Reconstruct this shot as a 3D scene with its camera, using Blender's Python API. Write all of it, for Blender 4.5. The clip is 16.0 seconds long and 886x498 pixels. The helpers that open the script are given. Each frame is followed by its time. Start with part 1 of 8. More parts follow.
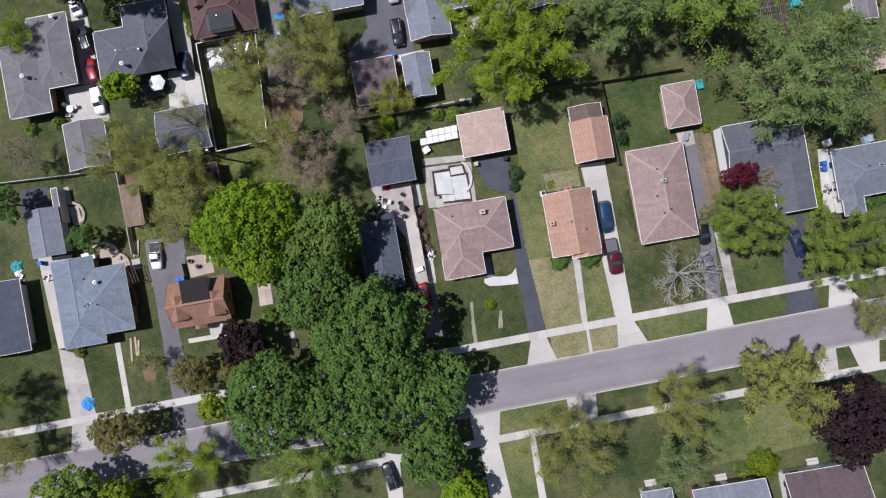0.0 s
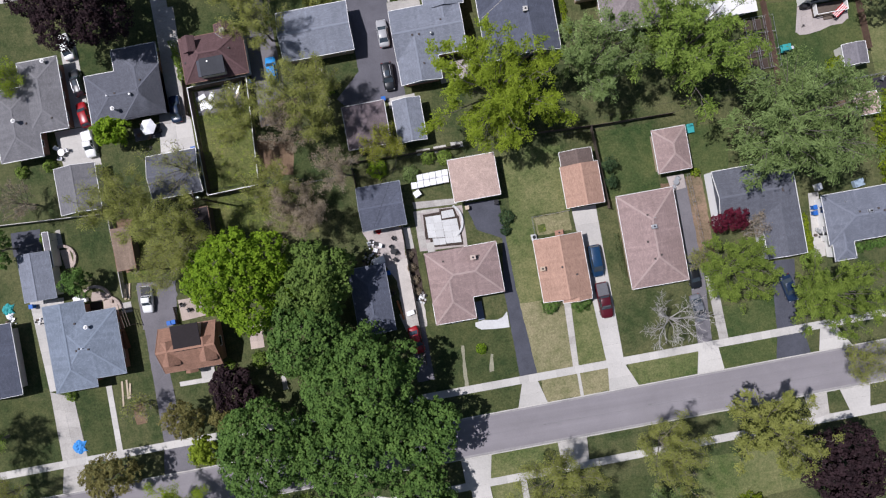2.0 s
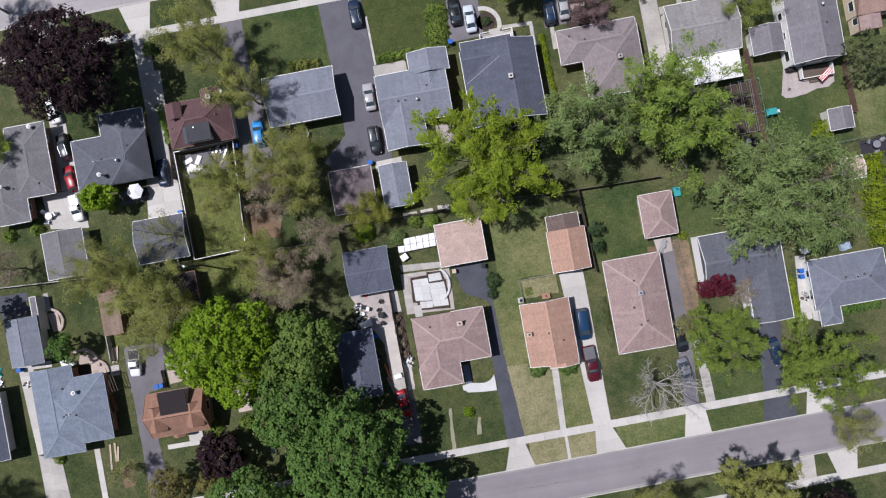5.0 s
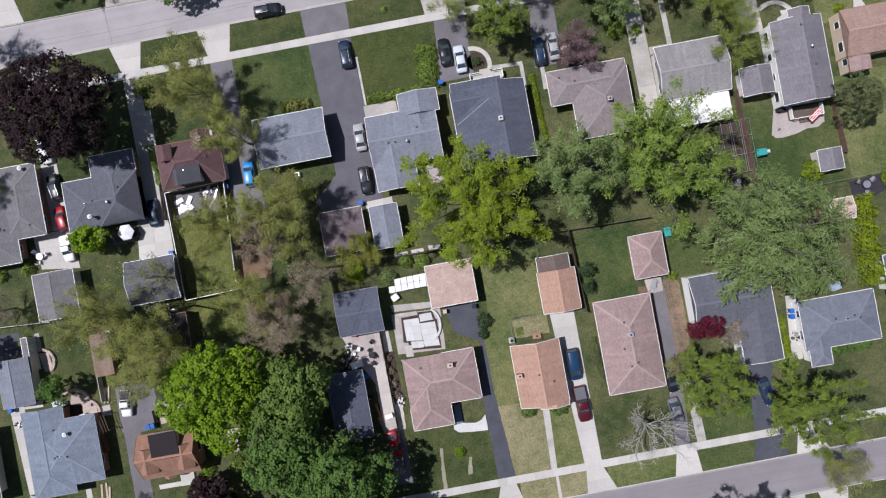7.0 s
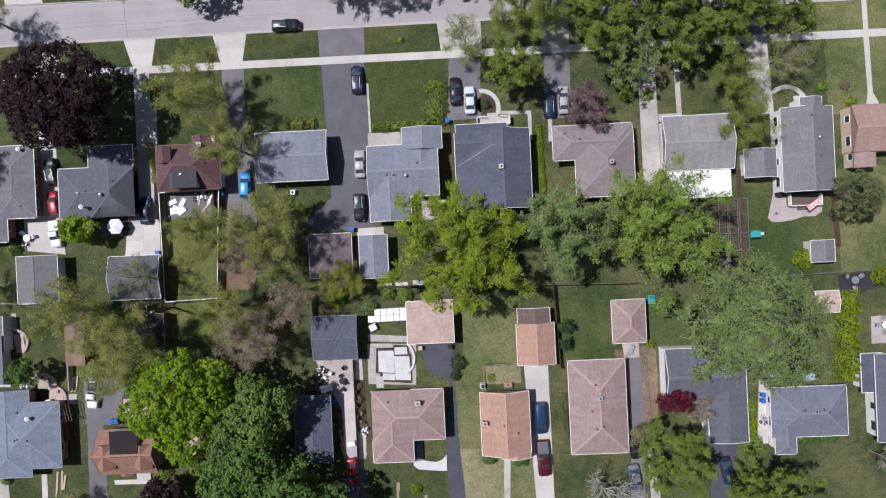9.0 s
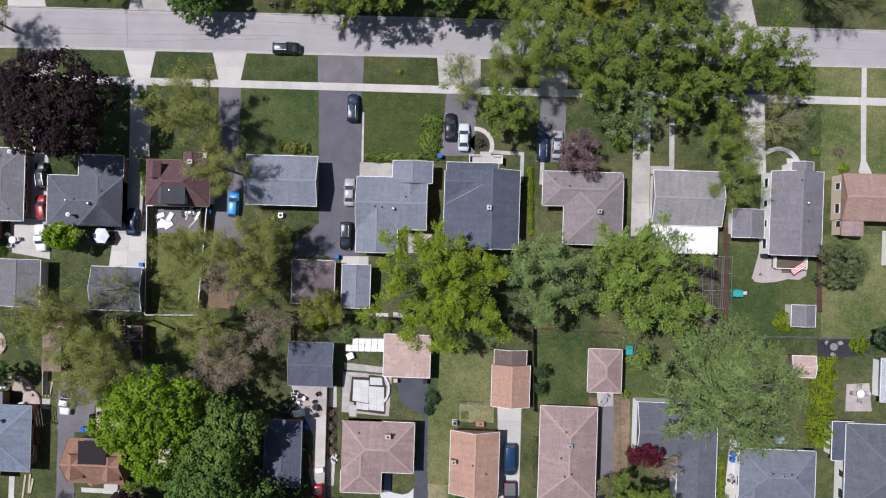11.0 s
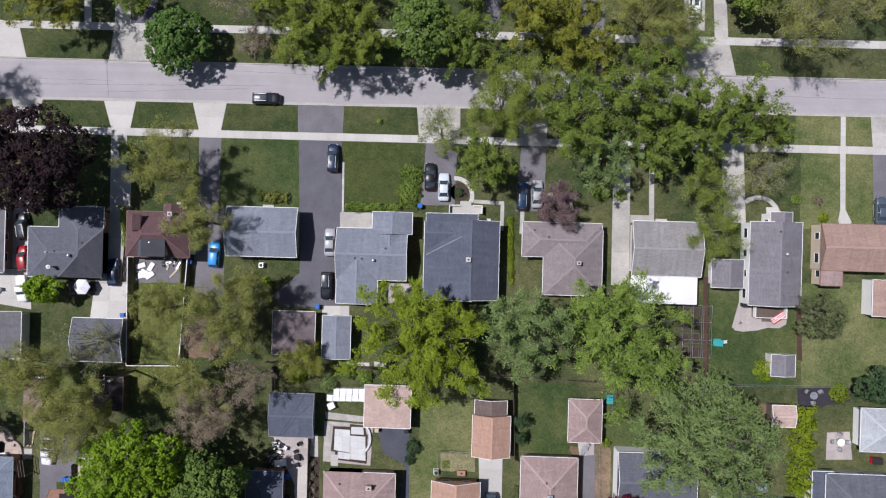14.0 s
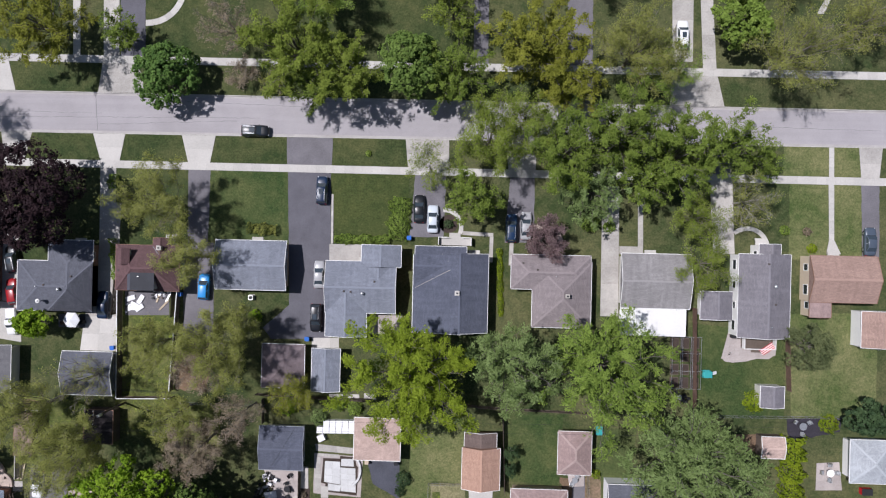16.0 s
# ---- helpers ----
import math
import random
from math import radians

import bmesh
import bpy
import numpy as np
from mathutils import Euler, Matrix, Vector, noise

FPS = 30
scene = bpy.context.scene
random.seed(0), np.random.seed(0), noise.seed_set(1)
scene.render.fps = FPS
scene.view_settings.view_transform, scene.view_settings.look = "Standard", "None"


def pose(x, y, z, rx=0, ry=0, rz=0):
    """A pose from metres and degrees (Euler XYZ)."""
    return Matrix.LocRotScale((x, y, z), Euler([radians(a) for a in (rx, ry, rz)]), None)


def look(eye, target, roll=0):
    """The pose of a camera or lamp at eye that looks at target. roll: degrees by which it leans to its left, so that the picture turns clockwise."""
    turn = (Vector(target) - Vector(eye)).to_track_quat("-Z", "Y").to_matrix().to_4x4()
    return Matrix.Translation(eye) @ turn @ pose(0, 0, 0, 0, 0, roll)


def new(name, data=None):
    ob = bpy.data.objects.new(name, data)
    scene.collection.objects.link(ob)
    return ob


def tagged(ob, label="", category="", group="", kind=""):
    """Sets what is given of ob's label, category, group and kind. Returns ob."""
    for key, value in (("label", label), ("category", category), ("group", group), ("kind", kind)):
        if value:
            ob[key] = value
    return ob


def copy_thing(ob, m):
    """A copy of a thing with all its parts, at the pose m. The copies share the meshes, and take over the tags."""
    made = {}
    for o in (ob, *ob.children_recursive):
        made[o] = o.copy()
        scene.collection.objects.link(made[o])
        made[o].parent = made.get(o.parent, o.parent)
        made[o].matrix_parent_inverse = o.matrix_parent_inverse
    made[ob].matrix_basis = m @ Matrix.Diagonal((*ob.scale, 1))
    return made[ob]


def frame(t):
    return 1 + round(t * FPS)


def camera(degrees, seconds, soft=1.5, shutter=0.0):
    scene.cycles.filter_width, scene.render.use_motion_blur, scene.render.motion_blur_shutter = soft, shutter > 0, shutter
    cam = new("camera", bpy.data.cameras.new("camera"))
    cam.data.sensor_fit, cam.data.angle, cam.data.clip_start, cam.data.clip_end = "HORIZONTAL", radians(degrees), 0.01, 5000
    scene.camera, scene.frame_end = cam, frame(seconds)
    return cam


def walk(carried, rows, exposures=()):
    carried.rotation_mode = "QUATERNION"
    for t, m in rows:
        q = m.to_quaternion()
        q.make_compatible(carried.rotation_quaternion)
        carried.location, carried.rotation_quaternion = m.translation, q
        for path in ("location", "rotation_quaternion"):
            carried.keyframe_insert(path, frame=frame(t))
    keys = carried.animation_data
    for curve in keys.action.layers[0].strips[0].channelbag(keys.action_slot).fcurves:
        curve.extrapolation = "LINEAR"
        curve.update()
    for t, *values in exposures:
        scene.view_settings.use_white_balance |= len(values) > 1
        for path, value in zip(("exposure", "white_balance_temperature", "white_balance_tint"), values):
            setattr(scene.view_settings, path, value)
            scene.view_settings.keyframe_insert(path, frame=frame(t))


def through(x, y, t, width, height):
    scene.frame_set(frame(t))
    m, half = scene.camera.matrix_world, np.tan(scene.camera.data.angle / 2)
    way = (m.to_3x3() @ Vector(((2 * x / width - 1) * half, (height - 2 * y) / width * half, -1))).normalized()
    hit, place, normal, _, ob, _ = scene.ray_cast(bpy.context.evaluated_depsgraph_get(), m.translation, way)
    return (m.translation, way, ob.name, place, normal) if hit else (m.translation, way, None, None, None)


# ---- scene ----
# ================= camera and its walk =================
cam = camera(72.00, 16.0, soft=1.2)
HEIGHT, PITCH, SIDE = 98.15, -0.120, 1.479
ROWS = [
    (0, -0.00, 0.00, -10.09),
    (0.5, 0.63, 1.63, -10.14),
    (1, 1.33, 3.29, -10.11),
    (1.5, 1.95, 4.96, -10.15),
    (2, 2.64, 6.63, -10.15),
    (2.5, 3.27, 8.29, -10.18),
    (3, 3.96, 9.91, -10.23),
    (3.5, 4.57, 11.51, -10.20),
    (4, 5.21, 13.12, -10.26),
    (6.5, 8.42, 20.80, -10.38),
    (7, 9.10, 22.31, -10.44),
    (7.5, 9.75, 23.82, -10.13),
    (8, 10.47, 25.37, -7.76),
    (8.5, 11.21, 26.91, -5.06),
    (9, 11.94, 28.45, -2.63),
    (9.5, 12.64, 29.97, -0.27),
    (9.7, 13.01, 30.48, 0.71),
    (12, 15.55, 36.91, 1.69),
    (12.5, 16.05, 38.29, 1.69),
    (13, 16.53, 39.61, 1.62),
    (13.5, 17.03, 40.96, 1.62),
    (14, 17.41, 42.28, 1.56),
    (14.5, 17.81, 43.57, 1.50),
    (15, 18.24, 44.87, 1.44),
    (15.5, 18.65, 46.14, 1.43),
    (16, 19.01, 47.42, 1.35),
]
ROWS = sorted(ROWS + [(10.15, 13.55, 31.85, 1.75), (11.0, 14.5, 34.25, 1.80)])
walk(cam, [(t, pose(x, y, HEIGHT, 0, 0, yaw) @ pose(0, 0, 0, PITCH, SIDE, 0)) for t, x, y, yaw in ROWS], exposures=[(0.0, 0.04, 6200, 15.5), (16.0, 0.04, 6200, 15.5)])

# ================= sky, sun, exposure =================
SUN_FROM, SUN_UP = (-1.0, 0.38), 63.0     # shadows fall to +x and a little to -y
world = bpy.data.worlds.new("sky")
scene.world = world
world.use_nodes = True
wn = world.node_tree.nodes
sky = wn.new("ShaderNodeTexSky")
sky.sky_type, sky.sun_disc = "NISHITA", False
sky.sun_elevation = radians(SUN_UP)
sky.sun_rotation = math.atan2(SUN_FROM[0], SUN_FROM[1])
world.node_tree.links.new(sky.outputs["Color"], wn["Background"].inputs["Color"])
wn["Background"].inputs["Strength"].default_value = 0.057
sun = new("sun", bpy.data.lights.new("sun", "SUN"))
sun.data.energy, sun.data.angle, sun.data.color = 4.5, radians(0.53), (1.0, 0.978, 0.962)
h = math.cos(radians(SUN_UP)) / math.hypot(*SUN_FROM)
sun.matrix_world = look((SUN_FROM[0] * h * 300, SUN_FROM[1] * h * 300, math.sin(radians(SUN_UP)) * 300), (0, 0, 0))


# ================= materials =================
MATS = {}


def mat(name, base, rough=0.85, big=(0.25, 0.12), fine=(6.0, 0.18), bump=0.0, bump_scale=20.0, metal=0.0, each=0.0, island=0.0, spec=0.12):
    """Base colour with variation at two scales; each / island: variation from piece to piece."""
    if name in MATS:
        return MATS[name]
    m = bpy.data.materials.new(name)
    m.use_nodes = True
    nt = m.node_tree
    bsdf = nt.nodes["Principled BSDF"]
    bsdf.inputs["Roughness"].default_value = rough
    bsdf.inputs["Metallic"].default_value = metal
    bsdf.inputs["Specular IOR Level"].default_value = spec
    where = nt.nodes.new("ShaderNodeNewGeometry")
    value = None

    def add(sock, amount):
        nonlocal value
        c = nt.nodes.new("ShaderNodeMath")
        c.operation = "MULTIPLY_ADD"
        nt.links.new(sock, c.inputs[0])
        c.inputs[1].default_value = 2 * amount
        if value is None:
            c.inputs[2].default_value = 1 - amount
        else:
            s = nt.nodes.new("ShaderNodeMath")
            s.operation = "SUBTRACT"
            nt.links.new(value, s.inputs[0])
            s.inputs[1].default_value = amount
            nt.links.new(s.outputs[0], c.inputs[2])
        value = c.outputs[0]

    for scale, amount in (big, fine):
        if amount:
            n = nt.nodes.new("ShaderNodeTexNoise")
            n.inputs["Scale"].default_value, n.inputs["Detail"].default_value, n.inputs["Roughness"].default_value = scale, 5, 0.65
            nt.links.new(where.outputs["Position"], n.inputs["Vector"])
            st = nt.nodes.new("ShaderNodeMapRange")
            st.inputs["From Min"].default_value, st.inputs["From Max"].default_value = 0.25, 0.75
            nt.links.new(n.outputs["Fac"], st.inputs["Value"])
            add(st.outputs[0], amount)
    if each:
        oi = nt.nodes.new("ShaderNodeObjectInfo")
        add(oi.outputs["Random"], each)
    if island:
        add(where.outputs["Random Per Island"], island)
    mul = nt.nodes.new("ShaderNodeVectorMath")
    mul.operation = "SCALE"
    mul.inputs[0].default_value = base
    if value is not None:
        nt.links.new(value, mul.inputs["Scale"])
    nt.links.new(mul.outputs[0], bsdf.inputs["Base Color"])
    if bump:
        n = nt.nodes.new("ShaderNodeTexNoise")
        n.inputs["Scale"].default_value, n.inputs["Detail"].default_value = bump_scale, 4
        nt.links.new(where.outputs["Position"], n.inputs["Vector"])
        b = nt.nodes.new("ShaderNodeBump")
        b.inputs["Strength"].default_value, b.inputs["Distance"].default_value = 1.0, bump
        nt.links.new(n.outputs["Fac"], b.inputs["Height"])
        nt.links.new(b.outputs[0], bsdf.inputs["Normal"])
    MATS[name] = m
    return m


CAPS = {}                                             # ridge material of every kind of shingles


def shingles(name, base, streak=0.10):
    """Roof shingles: courses and tabs of uneven tone, weathered in blotches and in runs down the slope."""
    if name in MATS:
        return MATS[name]
    m = mat(name, base, 0.92, (0.35, 0.13), (5.0, 0.12), 0.012, 30)
    CAPS[name] = mat(name + " of the ridge", [min(0.9, c * 1.14) for c in base], 0.92, (0.35, 0.08), (5.0, 0.12))
    nt = m.node_tree
    bsdf = nt.nodes["Principled BSDF"]
    uv = nt.nodes.new("ShaderNodeUVMap")
    uv.uv_map = "slope"
    br = nt.nodes.new("ShaderNodeTexBrick")
    br.inputs["Color1"].default_value, br.inputs["Color2"].default_value, br.inputs["Mortar"].default_value = (1.10, 1.10, 1.10, 1), (0.90, 0.90, 0.90, 1), (0.72, 0.72, 0.72, 1)
    br.inputs["Scale"].default_value, br.inputs["Brick Width"].default_value, br.inputs["Row Height"].default_value = 1.0, 0.42, 0.19
    br.inputs["Mortar Size"].default_value, br.inputs["Bias"].default_value = 0.012, 0.0
    nt.links.new(uv.outputs[0], br.inputs["Vector"])
    mp = nt.nodes.new("ShaderNodeMapping")
    mp.inputs["Scale"].default_value = (1.6, 0.16, 1)
    nt.links.new(uv.outputs[0], mp.inputs["Vector"])
    n = nt.nodes.new("ShaderNodeTexNoise")
    n.inputs["Scale"].default_value, n.inputs["Detail"].default_value = 1.0, 4
    nt.links.new(mp.outputs[0], n.inputs["Vector"])
    st = nt.nodes.new("ShaderNodeMapRange")
    st.inputs["From Min"].default_value, st.inputs["From Max"].default_value = 0.3, 0.7
    st.inputs["To Min"].default_value, st.inputs["To Max"].default_value = 1 - streak, 1 + streak
    nt.links.new(n.outputs["Fac"], st.inputs["Value"])
    old = bsdf.inputs["Base Color"].links[0].from_socket
    for sock in (br.outputs["Color"], st.outputs[0]):
        v = nt.nodes.new("ShaderNodeVectorMath")
        v.operation = "MULTIPLY"
        nt.links.new(old, v.inputs[0])
        nt.links.new(sock, v.inputs[1])
        old = v.outputs[0]
    nt.links.new(old, bsdf.inputs["Base Color"])
    return m


def turf(name, lush, dry, share, weeds=0.0, mown=0.0):
    """Lawn: lush and dry grass in wide soft patches, fine blades; mown: pale clippings in rows that far apart."""
    if name in MATS:
        return MATS[name]
    m = bpy.data.materials.new(name)
    m.use_nodes = True
    nt = m.node_tree
    bsdf = nt.nodes["Principled BSDF"]
    bsdf.inputs["Roughness"].default_value = 0.95
    bsdf.inputs["Specular IOR Level"].default_value = 0.15
    where = nt.nodes.new("ShaderNodeNewGeometry")

    def noise_at(scale, detail, lo, hi, rough=0.6):
        n = nt.nodes.new("ShaderNodeTexNoise")
        n.inputs["Scale"].default_value, n.inputs["Detail"].default_value, n.inputs["Roughness"].default_value = scale, detail, rough
        nt.links.new(where.outputs["Position"], n.inputs["Vector"])
        r = nt.nodes.new("ShaderNodeMapRange")
        r.inputs["From Min"].default_value, r.inputs["From Max"].default_value = lo, hi
        nt.links.new(n.outputs["Fac"], r.inputs["Value"])
        return n.outputs["Fac"], r.outputs[0]

    def mix(f, a, b):
        x = nt.nodes.new("ShaderNodeMix")
        x.data_type = "RGBA"
        nt.links.new(f, x.inputs["Factor"])
        for sock, v in ((x.inputs[6], a), (x.inputs[7], b)):
            if isinstance(v, tuple):
                sock.default_value = (*v, 1)
            else:
                nt.links.new(v, sock)
        return x.outputs[2]

    _, wide = noise_at(0.12, 3, 0.36, 0.64, 0.5)
    _, patch = noise_at(0.75, 8, 0.5 - 0.15 + (0.5 - share) * 0.4, 0.5 + 0.15 + (0.5 - share) * 0.4, 0.70)
    both = nt.nodes.new("ShaderNodeMath")
    both.operation = "MULTIPLY_ADD"
    nt.links.new(wide, both.inputs[0])
    both.inputs[1].default_value = 0.62
    some = nt.nodes.new("ShaderNodeMath")
    some.operation = "MULTIPLY_ADD"
    nt.links.new(patch, some.inputs[0])
    some.inputs[1].default_value, some.inputs[2].default_value = 0.62, -0.12
    nt.links.new(some.outputs[0], both.inputs[2])
    col = mix(both.outputs[0], lush, dry)
    raw, fine = noise_at(3.0, 8, 0.34, 0.66, 0.85)
    dark = nt.nodes.new("ShaderNodeVectorMath")
    dark.operation = "SCALE"
    nt.links.new(col, dark.inputs[0])
    dark.inputs["Scale"].default_value = 0.62
    light = nt.nodes.new("ShaderNodeVectorMath")
    light.operation = "SCALE"
    nt.links.new(col, light.inputs[0])
    light.inputs["Scale"].default_value = 1.42
    col = mix(fine, dark.outputs[0], light.outputs[0])
    if mown:
        band = nt.nodes.new("ShaderNodeTexWave")
        band.bands_direction = "Y"
        band.inputs["Scale"].default_value, band.inputs["Distortion"].default_value, band.inputs["Detail Scale"].default_value = 0.314 / mown, 0.6, 0.4
        nt.links.new(where.outputs["Position"], band.inputs["Vector"])
        line = nt.nodes.new("ShaderNodeMapRange")
        line.inputs["From Min"].default_value, line.inputs["From Max"].default_value = 0.90, 1.15
        nt.links.new(band.outputs["Fac"], line.inputs["Value"])
        _, broken = noise_at(1.1, 5, 0.52, 0.72, 0.7)
        on = nt.nodes.new("ShaderNodeMath")
        on.operation = "MULTIPLY"
        nt.links.new(line.outputs[0], on.inputs[0])
        nt.links.new(broken, on.inputs[1])
        col = mix(on.outputs[0], col, (0.22, 0.22, 0.10))
    if weeds:
        _, w = noise_at(1.4, 4, 0.56, 0.66)
        col = mix(w, col, (0.16, 0.20, 0.03))
    nt.links.new(col, bsdf.inputs["Base Color"])
    b = nt.nodes.new("ShaderNodeBump")
    b.inputs["Distance"].default_value = 0.10
    nt.links.new(raw, b.inputs["Height"])
    nt.links.new(b.outputs[0], bsdf.inputs["Normal"])
    MATS[name] = m
    return m


def foliage(name, base, tip, through=0.3):
    """Leaves: tone varies from leaf to leaf and clump to clump; some light comes through."""
    if name in MATS:
        return MATS[name]
    m = bpy.data.materials.new(name)
    m.use_nodes = True
    nt = m.node_tree
    bsdf = nt.nodes["Principled BSDF"]
    bsdf.inputs["Roughness"].default_value = 0.7
    bsdf.inputs["Specular IOR Level"].default_value = 0.15
    where = nt.nodes.new("ShaderNodeNewGeometry")
    n = nt.nodes.new("ShaderNodeTexNoise")
    n.inputs["Scale"].default_value, n.inputs["Detail"].default_value = 0.7, 3
    nt.links.new(where.outputs["Position"], n.inputs["Vector"])
    s = nt.nodes.new("ShaderNodeMath")
    s.operation = "MULTIPLY_ADD"
    nt.links.new(where.outputs["Random Per Island"], s.inputs[0])
    s.inputs[1].default_value = 0.38
    half = nt.nodes.new("ShaderNodeMapRange")
    half.inputs["From Min"].default_value, half.inputs["From Max"].default_value, half.inputs["To Max"].default_value = 0.38, 0.62, 0.62
    nt.links.new(n.outputs["Fac"], half.inputs["Value"])
    nt.links.new(half.outputs[0], s.inputs[2])
    x = nt.nodes.new("ShaderNodeMix")
    x.data_type = "RGBA"
    nt.links.new(s.outputs[0], x.inputs["Factor"])
    x.inputs[6].default_value, x.inputs[7].default_value = (*base, 1), (*tip, 1)
    nt.links.new(x.outputs[2], bsdf.inputs["Base Color"])
    tr = nt.nodes.new("ShaderNodeBsdfTranslucent")
    nt.links.new(x.outputs[2], tr.inputs["Color"])
    ms = nt.nodes.new("ShaderNodeMixShader")
    ms.inputs[0].default_value = through
    nt.links.new(bsdf.outputs[0], ms.inputs[1])
    nt.links.new(tr.outputs[0], ms.inputs[2])
    nt.links.new(ms.outputs[0], nt.nodes["Material Output"].inputs["Surface"])
    MATS[name] = m
    return m


LAWN = turf("lawn green", (0.038, 0.057, 0.020), (0.118, 0.117, 0.053), 0.44)
# lush dark turf; also laid on shaded lawns, with the shade in its colour
LAWN_LUSH_SHADE = turf("lawn lush", (0.033, 0.052, 0.018), (0.094, 0.100, 0.040), 0.42)
LAWN_MOWN = turf("lawn mown in rows", (0.036, 0.055, 0.017), (0.080, 0.092, 0.030), 0.42, 0.0, 0.95)
LAWN_DRY = turf("lawn dry", (0.130, 0.138, 0.060), (0.270, 0.240, 0.140), 0.58)
LAWN_FRESH = turf("lawn fresh", (0.036, 0.063, 0.020), (0.096, 0.110, 0.041), 0.42)
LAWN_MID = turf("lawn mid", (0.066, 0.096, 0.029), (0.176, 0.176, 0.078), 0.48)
LAWN_WILD = turf("lawn wild", (0.058, 0.084, 0.020), (0.150, 0.150, 0.055), 0.5, 1.0)
SOIL = mat("soil", (0.17, 0.115, 0.075), 0.95, (0.5, 0.25), (5, 0.35), 0.06, 8)
RUBBER_MULCH = mat("dark rubber mulch", (0.042, 0.038, 0.048), 0.95, (0.7, 0.2), (9, 0.3), 0.05, 14)
MULCH = mat("mulch", (0.06, 0.045, 0.038), 0.95, (0.7, 0.2), (9, 0.4), 0.05, 14)
LAWN_BROWN = turf("lawn brown", (0.110, 0.100, 0.055), (0.240, 0.165, 0.115), 0.6)
CONCRETE = mat("concrete", (0.475, 0.455, 0.425), 0.85, (0.10, 0.14), (4, 0.10), 0.006, 30, each=0.08)
CONCRETE_WORN = mat("worn concrete", (0.400, 0.378, 0.350), 0.9, (0.3, 0.22), (4, 0.16), 0.01, 20, each=0.10)
GRAVEL_PALE = mat("pale gravel", (0.470, 0.435, 0.400), 0.95, (0.4, 0.16), (7, 0.16), 0.01, 30)
SOIL_WORN = mat("worn soil", (0.260, 0.250, 0.180), 0.95, (0.7, 0.25), (6, 0.3), 0.01, 24)
PATIO = mat("patio paving", (0.385, 0.340, 0.322), 0.9, (0.35, 0.14), (5, 0.14), 0.008, 24, each=0.10)
PAVER = mat("tan paver", (0.42, 0.345, 0.30), 0.9, (0.5, 0.1), (6, 0.15), 0.01, 24, each=0.14)
LIMESTONE = mat("pale limestone slabs", (0.54, 0.54, 0.535), 0.8, (0.5, 0.10), (5, 0.12), 0.006, 30, each=0.06)
JOINT = mat("joint sand", (0.30, 0.28, 0.25), 0.95)
KERB = mat("kerb concrete", (0.45, 0.43, 0.40), 0.9, (0.5, 0.2), (6, 0.15), each=0.1)
GUTTER = mat("dirty gutter concrete", (0.275, 0.262, 0.262), 0.9, (0.3, 0.22), (5, 0.2))
GUTTER_PALE = mat("pale gutter concrete", (0.385, 0.362, 0.352), 0.9, (0.3, 0.16), (5, 0.12))


def carriageway(name, base, along, blotch):
    """A road surface: tone in long wheel tracks, in blotches and in fine grain."""
    m = mat(name, base, 0.9, (0.16, blotch), (7, 0.10), 0.006, 40)
    nt = m.node_tree
    bsdf = nt.nodes["Principled BSDF"]
    old = bsdf.inputs["Base Color"].links[0].from_socket
    where = nt.nodes.new("ShaderNodeNewGeometry")
    for scale, detail, amount in (((0.010, 0.55, 1), 3, along), ((0.05, 2.4, 1), 4, along * 0.55)):
        mp = nt.nodes.new("ShaderNodeMapping")
        mp.inputs["Scale"].default_value = scale
        nt.links.new(where.outputs["Position"], mp.inputs["Vector"])
        n = nt.nodes.new("ShaderNodeTexNoise")
        n.inputs["Scale"].default_value, n.inputs["Detail"].default_value = 1.0, detail
        nt.links.new(mp.outputs[0], n.inputs["Vector"])
        st = nt.nodes.new("ShaderNodeMapRange")
        st.inputs["From Min"].default_value, st.inputs["From Max"].default_value = 0.3, 0.7
        st.inputs["To Min"].default_value, st.inputs["To Max"].default_value = 1 - amount, 1 + amount
        nt.links.new(n.outputs["Fac"], st.inputs["Value"])
        v = nt.nodes.new("ShaderNodeVectorMath")
        v.operation = "MULTIPLY"
        nt.links.new(old, v.inputs[0])
        nt.links.new(st.outputs[0], v.inputs[1])
        old = v.outputs[0]
    nt.links.new(old, bsdf.inputs["Base Color"])
    return m


ROAD = carriageway("weathered asphalt", (0.224, 0.209, 0.221), 0.055, 0.10)
ROAD_PALE = carriageway("pale concrete road", (0.338, 0.318, 0.326), 0.05, 0.12)
ASPHALT = mat("driveway asphalt", (0.117, 0.114, 0.130), 0.9, (0.3, 0.18), (8, 0.2), 0.008, 40)
ASPHALT_NEW = mat("sealed asphalt", (0.074, 0.077, 0.094), 0.85, (0.45, 0.22), (6, 0.2), 0.006, 40)
ASPHALT_OLD = mat("old asphalt", (0.158, 0.150, 0.162), 0.92, (0.25, 0.22), (6, 0.2), 0.01, 30)
SEAL = mat("crack sealer", (0.20, 0.195, 0.20), 0.7)
WHITE = mat("white paint", (0.80, 0.79, 0.77), 0.6, (0.6, 0.05), (4, 0.04))
VINYL = mat("vinyl siding", (0.62, 0.60, 0.56), 0.6, (0.6, 0.06), (3, 0.05))
BRICK = mat("brick wall", (0.34, 0.19, 0.14), 0.9, (0.8, 0.15), (9, 0.3), 0.01, 30)
BRICK_TAN = mat("tan brick wall", (0.46, 0.36, 0.27), 0.9, (0.8, 0.12), (9, 0.25), 0.01, 30)
STONE = mat("stone", (0.36, 0.34, 0.31), 0.9, (0.8, 0.2), (5, 0.25), 0.03, 8, each=0.15)
